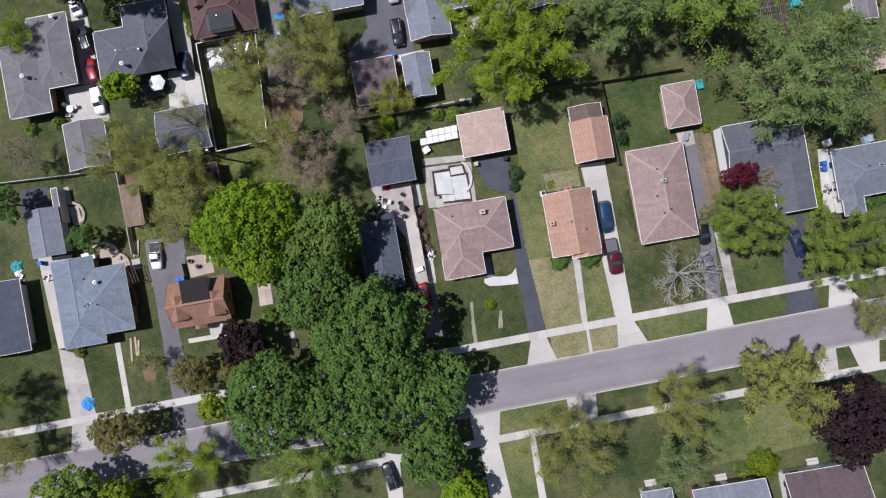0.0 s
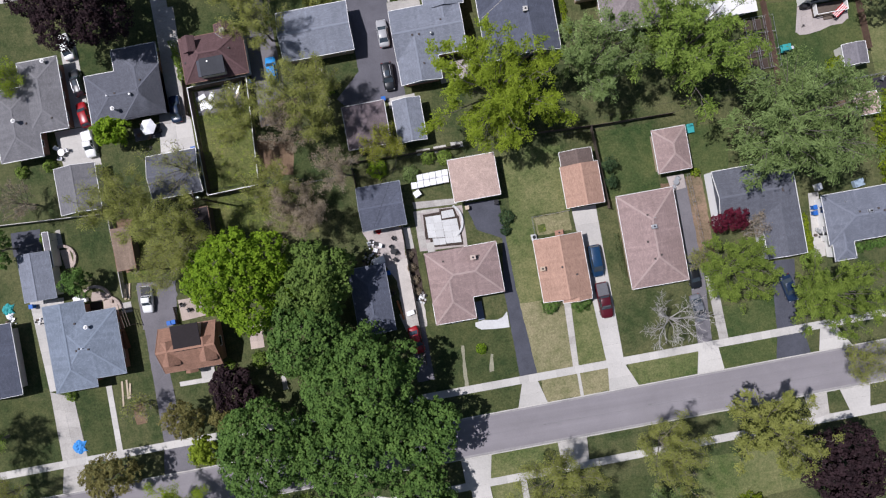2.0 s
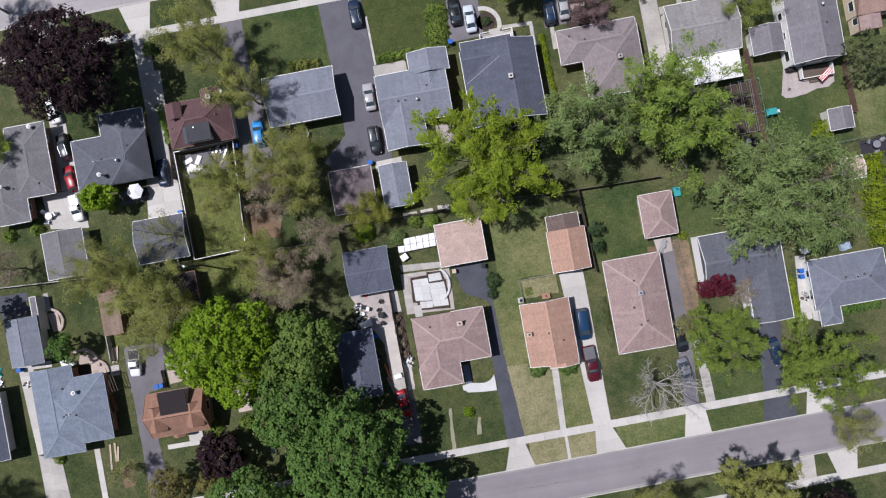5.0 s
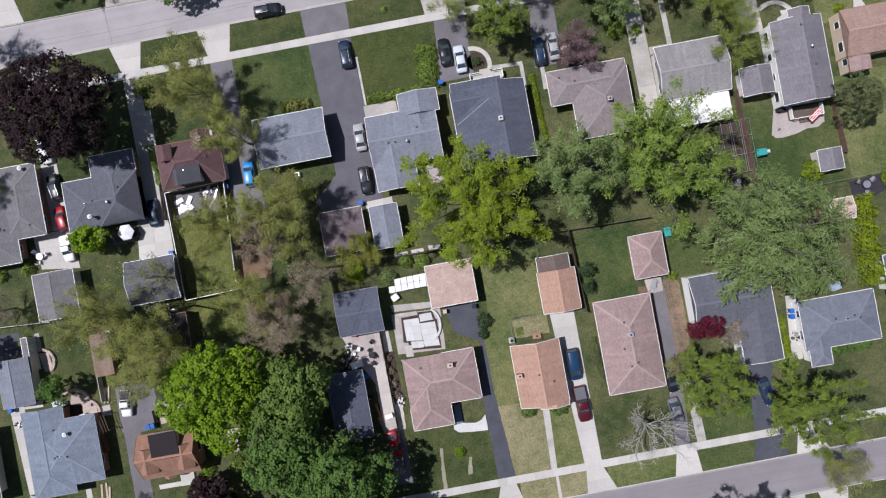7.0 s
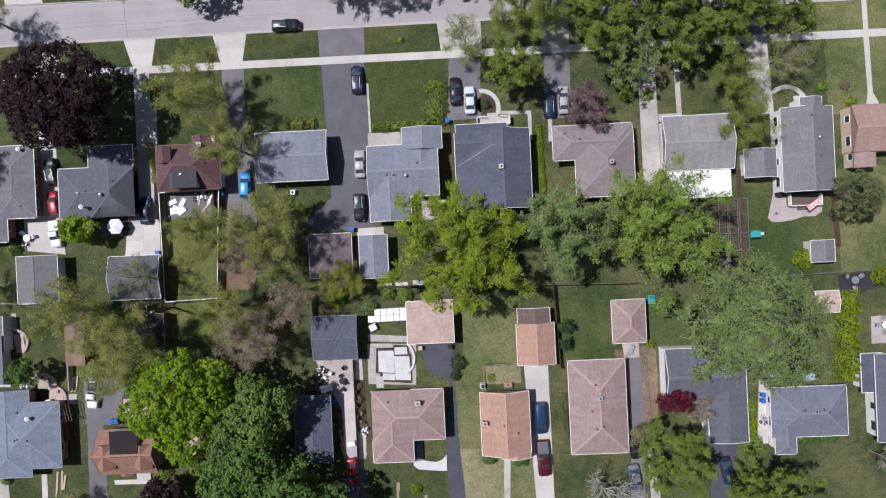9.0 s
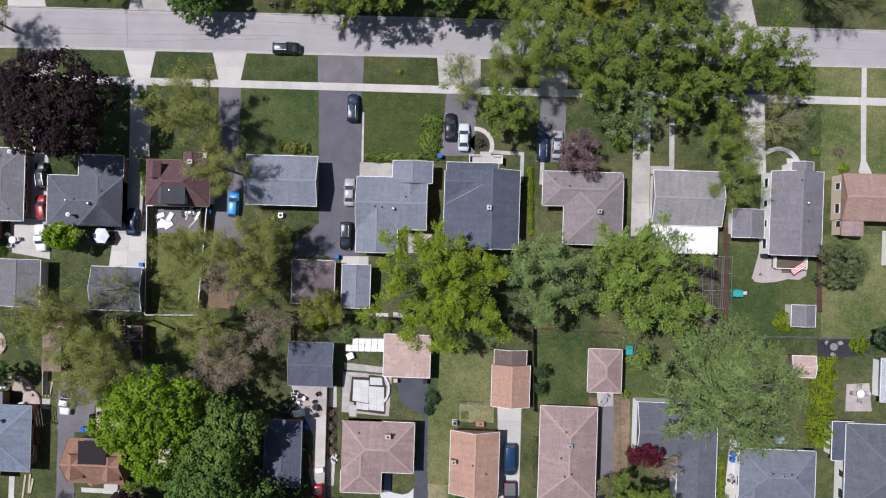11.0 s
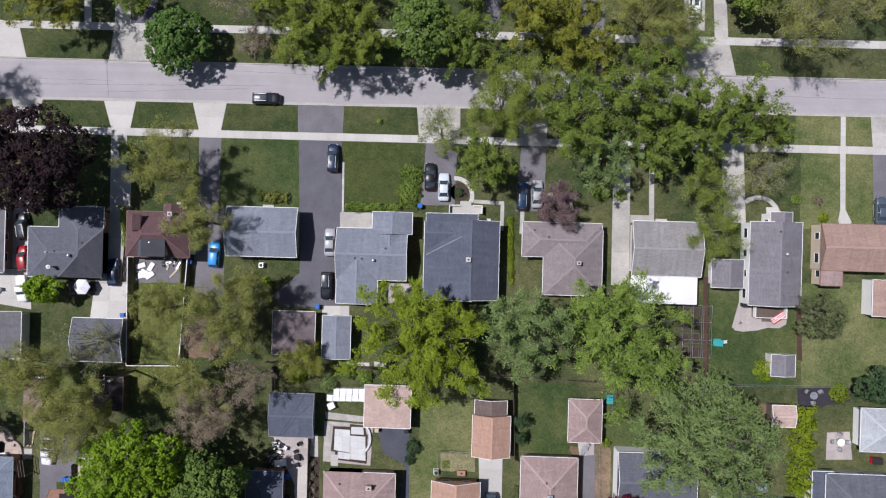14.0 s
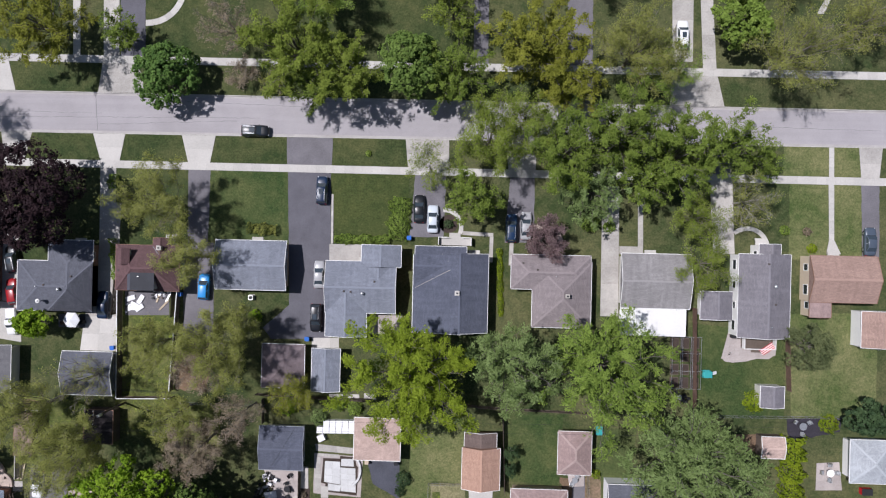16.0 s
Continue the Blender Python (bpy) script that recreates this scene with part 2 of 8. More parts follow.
WOOD = mat("weathered wood", (0.120, 0.095, 0.078), 0.85, (0.8, 0.2), (10, 0.25), each=0.15)
WOOD_GREY = mat("grey weathered wood", (0.29, 0.265, 0.24), 0.85, (0.8, 0.2), (10, 0.25), each=0.15)
WOOD_RED = mat("stained wood", (0.165, 0.105, 0.082), 0.8, (0.8, 0.2), (10, 0.2), each=0.15)
WOOD_PALE = mat("pale wood", (0.48, 0.40, 0.30), 0.8, (0.8, 0.15), (10, 0.2), each=0.12)
BARK = mat("bark", (0.155, 0.138, 0.120), 0.95, (1.5, 0.25), (9, 0.3))
BARK_GREY = mat("grey-brown bark", (0.230, 0.205, 0.178), 0.95, (1.5, 0.2), (9, 0.25))
BARK_WHITE = mat("silvery bark", (0.43, 0.41, 0.39), 0.9, (1.5, 0.15), (9, 0.2))
BARK_PALE = mat("pale bark", (0.300, 0.277, 0.258), 0.9, (1.5, 0.2), (9, 0.25))
CHAIN = mat("dull chain-link steel", (0.22, 0.22, 0.23), 0.6, (1, 0.08), (8, 0.08))
STEEL = mat("galvanised steel", (0.55, 0.56, 0.57), 0.45, (1, 0.08), (8, 0.08), metal=0.8)
DARK = mat("dark metal", (0.03, 0.03, 0.033), 0.5, (1, 0.1), (8, 0.1))
VENT = mat("brown-grey painted metal", (0.085, 0.072, 0.068), 0.6, (1, 0.1), (8, 0.1))
RUBBER = mat("rubber", (0.022, 0.022, 0.024), 0.85)
TEAL = mat("teal plastic", (0.045, 0.31, 0.31), 0.45, (1, 0.06), (6, 0.05))
BLUE_PLASTIC = mat("blue plastic", (0.03, 0.13, 0.45), 0.45, (1, 0.08), (6, 0.06))
TARP = mat("blue tarpaulin", (0.06, 0.26, 0.62), 0.4, (1.2, 0.15), (6, 0.15), 0.06, 4)
SHEET = mat("white plastic sheet", (0.78, 0.78, 0.80), 0.35, (0.8, 0.07), (5, 0.06), 0.03, 6)
MEMBRANE = mat("white roof coating", (0.70, 0.69, 0.67), 0.6, (0.25, 0.06), (5, 0.05))
RED = mat("red paint", (0.45, 0.02, 0.03), 0.4)
CLOTH_BROWN = mat("brown cushion", (0.16, 0.11, 0.09), 0.95)
GREY_TRIM = mat("grey gutter", (0.26, 0.28, 0.31), 0.6)
BROWN_TRIM = mat("brown gutter", (0.25, 0.15, 0.11), 0.6)
GLASS = mat("window glass", (0.03, 0.036, 0.045), 0.06, (1, 0), (1, 0), spec=0.8)
SOLAR = mat("dark roof membrane", (0.040, 0.042, 0.050), 0.6, (0.5, 0.15), (6, 0.15))

R_BLUE = shingles("blue-grey shingles", (0.194, 0.209, 0.247))
R_SKY = shingles("pale blue-grey shingles", (0.178, 0.208, 0.255))
R_GREY = shingles("grey shingles", (0.165, 0.162, 0.170))
R_TAUPE = shingles("taupe shingles", (0.230, 0.198, 0.200))
R_STONE = shingles("light grey shingles", (0.252, 0.241, 0.240), 0.12)
R_PINK = shingles("pinkish brown shingles", (0.300, 0.220, 0.206), 0.12)
R_PINK_CAP = shingles("pale pink ridge shingles", (0.500, 0.385, 0.358), 0.03)
R_ORANGE = shingles("orange tan shingles", (0.395, 0.248, 0.186), 0.10)
R_RUST = shingles("rust brown shingles", (0.270, 0.155, 0.110))
R_MAROON = shingles("maroon shingles", (0.118, 0.072, 0.074))
R_SALMON = shingles("salmon shingles", (0.444, 0.331, 0.286), 0.08)
R_PLUM = shingles("plum brown shingles", (0.118, 0.088, 0.096))
R_FELT = shingles("dark brown felt", (0.040, 0.034, 0.036), 0.03)
R_NAVY = shingles("charcoal shingles", (0.097, 0.106, 0.139))
R_SLATE = shingles("slate shingles", (0.116, 0.121, 0.144), 0.08)
R_STEEL = shingles("steel blue shingles", (0.158, 0.170, 0.205))
R_DUSK = shingles("faded plum-grey shingles", (0.178, 0.143, 0.150), 0.10)
R_MAUVE = shingles("mauve grey shingles", (0.188, 0.178, 0.194))
R_BROWN = shingles("brown shingles", (0.145, 0.110, 0.098))
R_TAN = shingles("tan shingles", (0.325, 0.222, 0.184), 0.10)
R_PALE = shingles("pale grey shingles", (0.38, 0.40, 0.42), 0.08)

L_MAPLE = foliage("maple leaves", (0.059, 0.121, 0.026), (0.153, 0.256, 0.058))
L_MID = foliage("mid-green maple leaves", (0.080, 0.136, 0.027), (0.195, 0.282, 0.064))
L_BRIGHT = foliage("bright leaves", (0.120, 0.218, 0.011), (0.296, 0.432, 0.031), 0.4)
L_GREEN = foliage("green leaves", (0.100, 0.162, 0.024), (0.275, 0.375, 0.074))
L_YELLOW = foliage("yellow-green leaves", (0.138, 0.196, 0.012), (0.325, 0.415, 0.042), 0.4)
L_LOCUST = foliage("locust leaves", (0.079, 0.122, 0.017), (0.216, 0.288, 0.052))
L_BRONZE = foliage("bronze-green leaves", (0.125, 0.112, 0.034), (0.262, 0.240, 0.082))
L_SPRING = foliage("fresh spring leaves", (0.112, 0.158, 0.020), (0.275, 0.340, 0.060), 0.35)
L_OLIVE = foliage("olive leaves", (0.165, 0.185, 0.040), (0.350, 0.365, 0.105), 0.4)
L_SILVER = foliage("silver-green leaves", (0.106, 0.157, 0.044), (0.264, 0.352, 0.127), 0.35)
L_PURPLE = foliage("purple leaves", (0.016, 0.009, 0.011), (0.046, 0.025, 0.029), 0.2)
L_RED = foliage("dark red leaves", (0.060, 0.006, 0.014), (0.150, 0.018, 0.040), 0.25)
L_PINK = foliage("pink blossom", (0.112, 0.072, 0.072), (0.255, 0.176, 0.178), 0.3)
L_BROWN = foliage("brownish buds", (0.173, 0.135, 0.090), (0.356, 0.291, 0.205), 0.3)
L_DARK = foliage("dark evergreen needles", (0.022, 0.045, 0.018), (0.065, 0.105, 0.042), 0.1)
L_GOLD = foliage("golden olive leaves", (0.140, 0.158, 0.018), (0.310, 0.322, 0.050), 0.35)
L_MOSS = foliage("grey-green hawthorn leaves", (0.072, 0.094, 0.038), (0.178, 0.203, 0.088))
L_LIME = foliage("lime hedge leaves", (0.115, 0.175, 0.008), (0.270, 0.340, 0.020), 0.35)


# ================= building blocks =================
def link_mesh(name, verts, faces, material, parent=None, label="", smooth=False):
    me = bpy.data.meshes.new(name)
    me.from_pydata([tuple(v) for v in verts], [], faces)
    me.materials.append(material)
    if smooth:
        me.shade_smooth()
    ob = new(name, me)
    if parent is not None:
        ob.parent = parent
    return tagged(ob, label)


def part(name, bm, material, parent=None, label=""):
    me = bpy.data.meshes.new(name)
    bm.to_mesh(me)
    bm.free()
    me.materials.append(material)
    ob = new(name, me)
    if parent is not None:
        ob.parent = parent
    return tagged(ob, label)


def again(ob, parent, m, name=None):
    """Another piece on the same mesh."""
    o = new(name or ob.name.split(".")[0], ob.data)
    o.parent = parent
    o.matrix_basis = m
    return o


def thing(name, label, category, x, y, z=0.0, rz=0.0, group=""):
    e = new(name)
    e.empty_display_size = 0.3
    e.matrix_basis = pose(x, y, z, 0, 0, rz)
    return tagged(e, label, category, group)


def bx(bm, x0, y0, z0, x1, y1, z1, bevel=0.0):
    x0, x1, y0, y1 = min(x0, x1), max(x0, x1), min(y0, y1), max(y0, y1)
    r = bmesh.ops.create_cube(bm, size=1, matrix=Matrix.Translation(((x0 + x1) / 2, (y0 + y1) / 2, (z0 + z1) / 2)) @ Matrix.Diagonal((x1 - x0, y1 - y0, z1 - z0, 1)))
    if bevel:
        edges = {e for v in r["verts"] for e in v.link_edges}
        bmesh.ops.bevel(bm, geom=list(edges), offset=bevel, segments=2, affect="EDGES", profile=0.5)
    return bm


def cyl(bm, x, y, z0, z1, r, r2=None, n=12):
    bmesh.ops.create_cone(bm, cap_ends=True, segments=n, radius1=r, radius2=r if r2 is None else r2, depth=z1 - z0, matrix=Matrix.Translation((x, y, (z0 + z1) / 2)))
    return bm


def beam(bm, p, q, w, t):
    """A bar of width w and thickness t from p to q."""
    p, q = Vector(p), Vector(q)
    d = (q - p)
    m = Matrix.Translation((p + q) / 2) @ d.to_track_quat("X", "Z").to_matrix().to_4x4() @ Matrix.Diagonal((d.length, w, t, 1))
    bmesh.ops.create_cube(bm, size=1, matrix=m)
    return bm


def B():
    return bmesh.new()


def order(x0, y0, x1, y1):
    return min(x0, x1), min(y0, y1), max(x0, x1), max(y0, y1)


def ragged(pts, step=0.8, amount=0.05, seed=0):
    """A polygon with its sides cut up and slightly uneven."""
    rng = random.Random(seed + len(pts) + int(pts[0][0] * 13))
    out = []
    for (ax, ay), (cx, cy) in zip(pts, pts[1:] + pts[:1]):
        n = max(1, int(math.hypot(cx - ax, cy - ay) / step))
        for i in range(n):
            f = i / n
            j = amount if i else 0
            out.append((ax + (cx - ax) * f + rng.uniform(-j, j), ay + (cy - ay) * f + rng.uniform(-j, j)))
    return out


def sheet(name, pts, z, material, label, category="ground", thick=0.05, amount=0.05, kind="structure"):
    """A flat area with a thickness and slightly uneven edges."""
    pts = ragged(list(pts), 0.8, amount)
    if sum(a[0] * b[1] - b[0] * a[1] for a, b in zip(pts, pts[1:] + pts[:1])) < 0:
        pts = pts[::-1]
    n = len(pts)
    v = [(x, y, z) for x, y in pts] + [(x, y, z - thick) for x, y in pts]
    f = [list(range(n))] + [[i, i + n, (i + 1) % n + n, (i + 1) % n] for i in range(n)]
    return tagged(link_mesh(name, v, f, material), label, category, "", kind)


PAVINGS = []


def paving(name, quad, nx, ny, material, label, z=0.045, gap=0.018, category="paving"):
    """A four-cornered paved area: a bed, and one slab for each piece (laid at the end of the file)."""
    a, b, c, d = [Vector((x, y, 0)) for x, y in quad]
    base = sheet(name, quad, z - 0.012, JOINT, label, category, 0.06, 0.0)
    PAVINGS.append((base, a, b, c, d, nx, ny, material, z, gap))
    return base


def lay_slabs():
    rng = random.Random(5)
    for base, a, b, c, d, nx, ny, material, z, gap in PAVINGS:
        at = lambda u, v: (a * (1 - u) + b * u) * (1 - v) + (d * (1 - u) + c * u) * v
        lu, lv = max(0.3, (b - a).length), max(0.3, (d - a).length)
        for i in range(nx):
            for j in range(ny):
                eu, ev = gap / lu / 2, gap / lv / 2
                p = [at(i / nx + eu, j / ny + ev), at((i + 1) / nx - eu, j / ny + ev), at((i + 1) / nx - eu, (j + 1) / ny - ev), at(i / nx + eu, (j + 1) / ny - ev)]
                if (p[1] - p[0]).cross(p[2] - p[0]).z < 0:
                    p = p[::-1]
                h = z + rng.uniform(-0.004, 0.004)
                v = [(q.x, q.y, h) for q in p] + [(q.x, q.y, z - 0.02) for q in p]
                link_mesh("slab", v, [[0, 1, 2, 3], [0, 4, 5, 1], [1, 5, 6, 2], [2, 6, 7, 3], [3, 7, 4, 0]], material, base)


def slope_uv(me):
    """Slope coordinates in metres: along the eave, and up the slope."""
    uv = me.uv_layers.new(name="slope")
    for p in me.polygons:
        n = p.normal
        u = Vector((0, 0, 1)).cross(n)
        u = u.normalized() if u.length > 1e-3 else Vector((1, 0, 0))
        v = n.cross(u)
        for li in p.loop_indices:
            co = me.vertices[me.loops[li].vertex_index].co
            uv.data[li].uv = (co.dot(u), co.dot(v))


# ================= houses =================
def roof_height(wings, x, y):
    """The roof's height over a place, from its wings (x0, y0, x1, y1, eave, kind, axis, pitch)."""
    best = 0.0
    for x0, y0, x1, y1, z, kind, axis, pitch in wings:
        if not (x0 <= x <= x1 and y0 <= y <= y1):
            continue
        dx, dy = min(x - x0, x1 - x), min(y - y0, y1 - y)
        if kind == "hip":
            d = min(dx, dy)
        elif kind == "gable":
            d = dy if axis == "x" else dx
        elif kind == "half":
            d = min(dx, y - y0)
        elif kind == "jerkin":
            d = min(dy, dx / 0.35)
        elif kind == "shed":
            d = x1 - x if axis == "w" else x - x0
        else:
            d = 0.05
        best = max(best, z + d * pitch)
    return best


def roof_solid(bm, x0, y0, x1, y1, z, kind, axis, pitch, caps, thick=0.16):
    """One wing's roof; appends its ridge and hip lines to caps."""
    w, l = x1 - x0, y1 - y0
    e = [bm.verts.new(p) for p in ((x0, y0, z), (x1, y0, z), (x1, y1, z), (x0, y1, z))]
    o = [bm.verts.new((v.co.x, v.co.y, z - thick)) for v in e]
    for i in range(4):
        bm.faces.new((o[i], o[(i + 1) % 4], e[(i + 1) % 4], e[i]))
    bm.faces.new(o[::-1])
    if kind == "flat":
        bm.faces.new(e)
        return
    if kind == "shed":
        r0, r1 = (3, 0) if axis == "w" else (1, 2)
        hi = [bm.verts.new((e[i].co.x, e[i].co.y, z + w * pitch)) for i in (r0, r1)]
        a, b = e[(r1 + 1) % 4], e[(r1 + 2) % 4]
        bm.faces.new((e[r0], e[r1], hi[1], hi[0]))
        bm.faces.new((hi[0], hi[1], a, b))
        bm.faces.new((e[r1], a, hi[1]))
        bm.faces.new((b, e[r0], hi[0]))
        if axis == "w":
            caps.append((hi[0].co.copy(), hi[1].co.copy(), True))
        caps.append((a.co.copy(), hi[1].co.copy(), False))
        caps.append((b.co.copy(), hi[0].co.copy(), False))
        return
    if kind == "hip":
        axis = "x" if w >= l else "y"
    half = (l if axis == "x" else w) / 2
    rz = z + half * pitch
    back = half if kind == "hip" else 0.35 * half if kind == "jerkin" else 0.0
    if axis == "x":
        cy = (y0 + y1) / 2
        r0, r1 = bm.verts.new((x0 + back, cy, rz)), bm.verts.new((x1 - back, cy, rz))
        bm.faces.new((e[0], e[1], r1, r0))
        bm.faces.new((e[2], e[3], r0, r1))
        bm.faces.new((e[1], e[2], r1))
        bm.faces.new((e[3], e[0], r0))
        ends = ((0, r0), (3, r0), (1, r1), (2, r1))
    else:
        cx = (x0 + x1) / 2
        r0, r1 = bm.verts.new((cx, y0 + (half if kind == "half" else back), rz)), bm.verts.new((cx, y1 - back, rz))
        bm.faces.new((e[1], e[2], r1, r0))
        bm.faces.new((e[3], e[0], r0, r1))
        bm.faces.new((e[0], e[1], r0))
        bm.faces.new((e[2], e[3], r1))
        ends = ((0, r0), (1, r0), (2, r1), (3, r1))
    if (r1.co - r0.co).length > 0.2:
        caps.append((r0.co.copy(), r1.co.copy(), True))
    for i, r in ends:
        caps.append((e[i].co.copy(), r.co.copy(), kind in ("hip", "jerkin") or (kind == "half" and i < 2)))


def clear_runs(wings, skip, p, q, slack=0.03):
    """The stretches of the line p to q that no other wing's roof covers."""
    p, q = Vector(p), Vector(q)
    rest = [w for i, w in enumerate(wings) if i != skip]
    n = max(2, int((q - p).length / 0.3))
    runs, start = [], None
    for i in range(n):
        m = p + (q - p) * ((i + 0.5) / n)
        free = roof_height(rest, m.x, m.y) < (0.5 if slack is None else m.z + slack)
        if free and start is None:
            start = i
        if start is not None and (not free or i == n - 1):
            stop = i + 1 if free else i
            if stop - start > 1:
                runs.append((p + (q - p) * (start / n), p + (q - p) * (stop / n)))
            start = None
    return runs


WINDOW_MESH = {}


def window_at(parent, x, y, z, rz, w=1.1, hgt=1.15):
    key = (round(w, 2), round(hgt, 2))
    if key not in WINDOW_MESH:
        fr = B()
        ring = []
        for d in (-0.05, 0.05):
            for k in (0.0, 0.09):
                ring.append([fr.verts.new((sx * (w / 2 + 0.05 - k), d, sz * (hgt / 2 + 0.05 - k))) for sx, sz in ((-1, -1), (1, -1), (1, 1), (-1, 1))])
        for a, b in ((0, 1), (1, 3), (3, 2), (2, 0)):
            for i in range(4):
                fr.faces.new((ring[a][i], ring[a][(i + 1) % 4], ring[b][(i + 1) % 4], ring[b][i]))
        bmesh.ops.recalc_face_normals(fr, faces=fr.faces)
        f = part("window", fr, WHITE, parent)
        p = part("pane", bx(B(), -w / 2, -0.015, -hgt / 2, w / 2, 0.01, hgt / 2), GLASS, f)
        WINDOW_MESH[key] = (f, p)
    else:
        f0, p0 = WINDOW_MESH[key]
        f = again(f0, parent, Matrix(), "window")
        p = again(p0, f, Matrix(), "pane")
    f.matrix_basis = pose(x, y, z, 0, 0, rz)
    return f


def building(name, label, wings, roof, wall, category="house", door="", garage="", windows=True, storeys=1, trim=None, caps_mat=None, group="", over=0.55, gable_mat=None):
    """A building of one or more wings: (x0, y0, x1, y1, eave, kind, axis, pitch), the outlines being the roof's edge.
    door / garage: the sides (n, s, e, w) with an entrance or a garage door."""
    wings = [(*order(*w[:4]), *w[4:]) for w in wings]
    ox, oy = (wings[0][0] + wings[0][2]) / 2, (wings[0][1] + wings[0][3]) / 2
    top = thing(name, label, category, ox, oy, 0, 0, group)
    loc = [(w[0] - ox, w[1] - oy, w[2] - ox, w[3] - oy, *w[4:]) for w in wings]
    trim = trim or WHITE
    caps, wb = [], B()

    def inside(x, y, skip):
        return any(i != skip and w[0] + 0.2 < x < w[2] - 0.2 and w[1] + 0.2 < y < w[3] - 0.2 for i, w in enumerate(loc))

    rng = random.Random(int(ox * 7 + oy * 3))
    for n, (x0, y0, x1, y1, z, kind, axis, pitch) in enumerate(loc):
        rb = B()
        mine = []
        roof_solid(rb, x0, y0, x1, y1, z, kind, axis, pitch, mine)
        caps += [(n, c) for c in mine]
        bmesh.ops.recalc_face_normals(rb, faces=rb.faces)
        r = part("roof", rb, roof[n] if isinstance(roof, (list, tuple)) else roof, top)
        slope_uv(r.data)
        a0, b0, a1, b1 = x0 + over, y0 + over, x1 - over, y1 - over
        bx(wb, a0, b0, -0.05, a1, b1, z - 0.10)
        if kind == "gable":
            half = (y1 - y0) / 2 if axis == "x" else (x1 - x0) / 2
            rise = (half - over) * pitch
            zb = z - 0.12 + over * pitch * 0.5
            for s in (0, 1):
                if axis == "x":
                    xa, xb = (a0, a0 + 0.2) if s == 0 else (a1 - 0.2, a1)
                    tri = [(xa, b0, zb), (xa, b1, zb), (xa, (b0 + b1) / 2, zb + rise), (xb, b0, zb), (xb, b1, zb), (xb, (b0 + b1) / 2, zb + rise)]
                else:
                    ya, yb = (b0, b0 + 0.2) if s == 0 else (b1 - 0.2, b1)
                    tri = [(a0, ya, zb), (a1, ya, zb), ((a0 + a1) / 2, ya, zb + rise), (a0, yb, zb), (a1, yb, zb), ((a0 + a1) / 2, yb, zb + rise)]
                if inside((tri[0][0] + tri[1][0]) / 2, (tri[0][1] + tri[1][1]) / 2, n):
                    continue
                gb = B()
                v = [gb.verts.new(p) for p in tri]
                for f in ((0, 1, 2), (5, 4, 3), (0, 3, 4, 1), (1, 4, 5, 2), (2, 5, 3, 0)):
                    gb.faces.new([v[i] for i in f])
                bmesh.ops.recalc_face_normals(gb, faces=gb.faces)
                part("gable", gb, gable_mat or wall, top)
        # gutters along the eaves, barge boards up the gables
        sides = {"s": ((x0, y0), (x1, y0)), "n": ((x0, y1), (x1, y1)), "w": ((x0, y0), (x0, y1)), "e": ((x1, y0), (x1, y1))}
        for k, (p, q) in sides.items():
            if kind == "gable" and ((axis == "x" and k in "we") or (axis == "y" and k in "sn")):
                continue
            if kind == "shed" and k in "ns" + axis or kind == "half" and k == "n":
                continue
            for a, b in clear_runs(loc, n, (*p, z - 0.05), (*q, z - 0.05), 0.12):
                part("gutter", beam(B(), a, b, 0.085, 0.12), trim, top)
        if kind in ("gable", "half", "shed"):
            for p, q, hip in mine:
                if not hip:
                    for a, b in clear_runs(loc, n, (p.x, p.y, p.z - 0.03), (q.x, q.y, q.z - 0.03), None):
                        part("barge_board", beam(B(), a, b, 0.06, 0.16), trim, top)
    bmesh.ops.recalc_face_normals(wb, faces=wb.faces)
    part("wall", wb, wall, top)
    for n, (p, q, hip) in caps:
        if hip and loc[n][7] > 0.2:
            for a, b in clear_runs(loc, n, p, q, 0.02):
                part("ridge_cap", beam(B(), a + Vector((0, 0, 0.004)), b + Vector((0, 0, 0.004)), 0.30, 0.014), caps_mat or CAPS[(roof[n] if isinstance(roof, (list, tuple)) else roof).name], top)

    doored, garaged = False, False
    for i, (x0, y0, x1, y1, z, kind, axis, pitch) in enumerate(loc):
        for k, (px, py, qx, qy, rz) in {"s": (x0 + over, y0 + over, x1 - over, y0 + over, 180), "n": (x0 + over, y1 - over, x1 - over, y1 - over, 0),
                                        "w": (x0 + over, y0 + over, x0 + over, y1 - over, 90), "e": (x1 - over, y0 + over, x1 - over, y1 - over, -90)}.items():
            length = abs(qx - px) + abs(qy - py)
            if k in garage and not garaged and length > 2.9:
                garaged = True
                gw = 4.8 if length > 6 else 2.6
                g = B()
                for row in range(4):
                    bx(g, -gw / 2, -0.05, 0.06 + row * 0.52, gw / 2, 0.05, 0.55 + row * 0.52, 0.015)
                gd = part("garage_door", g, WHITE, top, "white panelled garage door")
                gd.matrix_basis = pose((px + qx) / 2, (py + qy) / 2, 0, 0, 0, rz)
                continue
            if not windows or z < 2.2:
                continue
            n = max(1, int(length / 3.1))
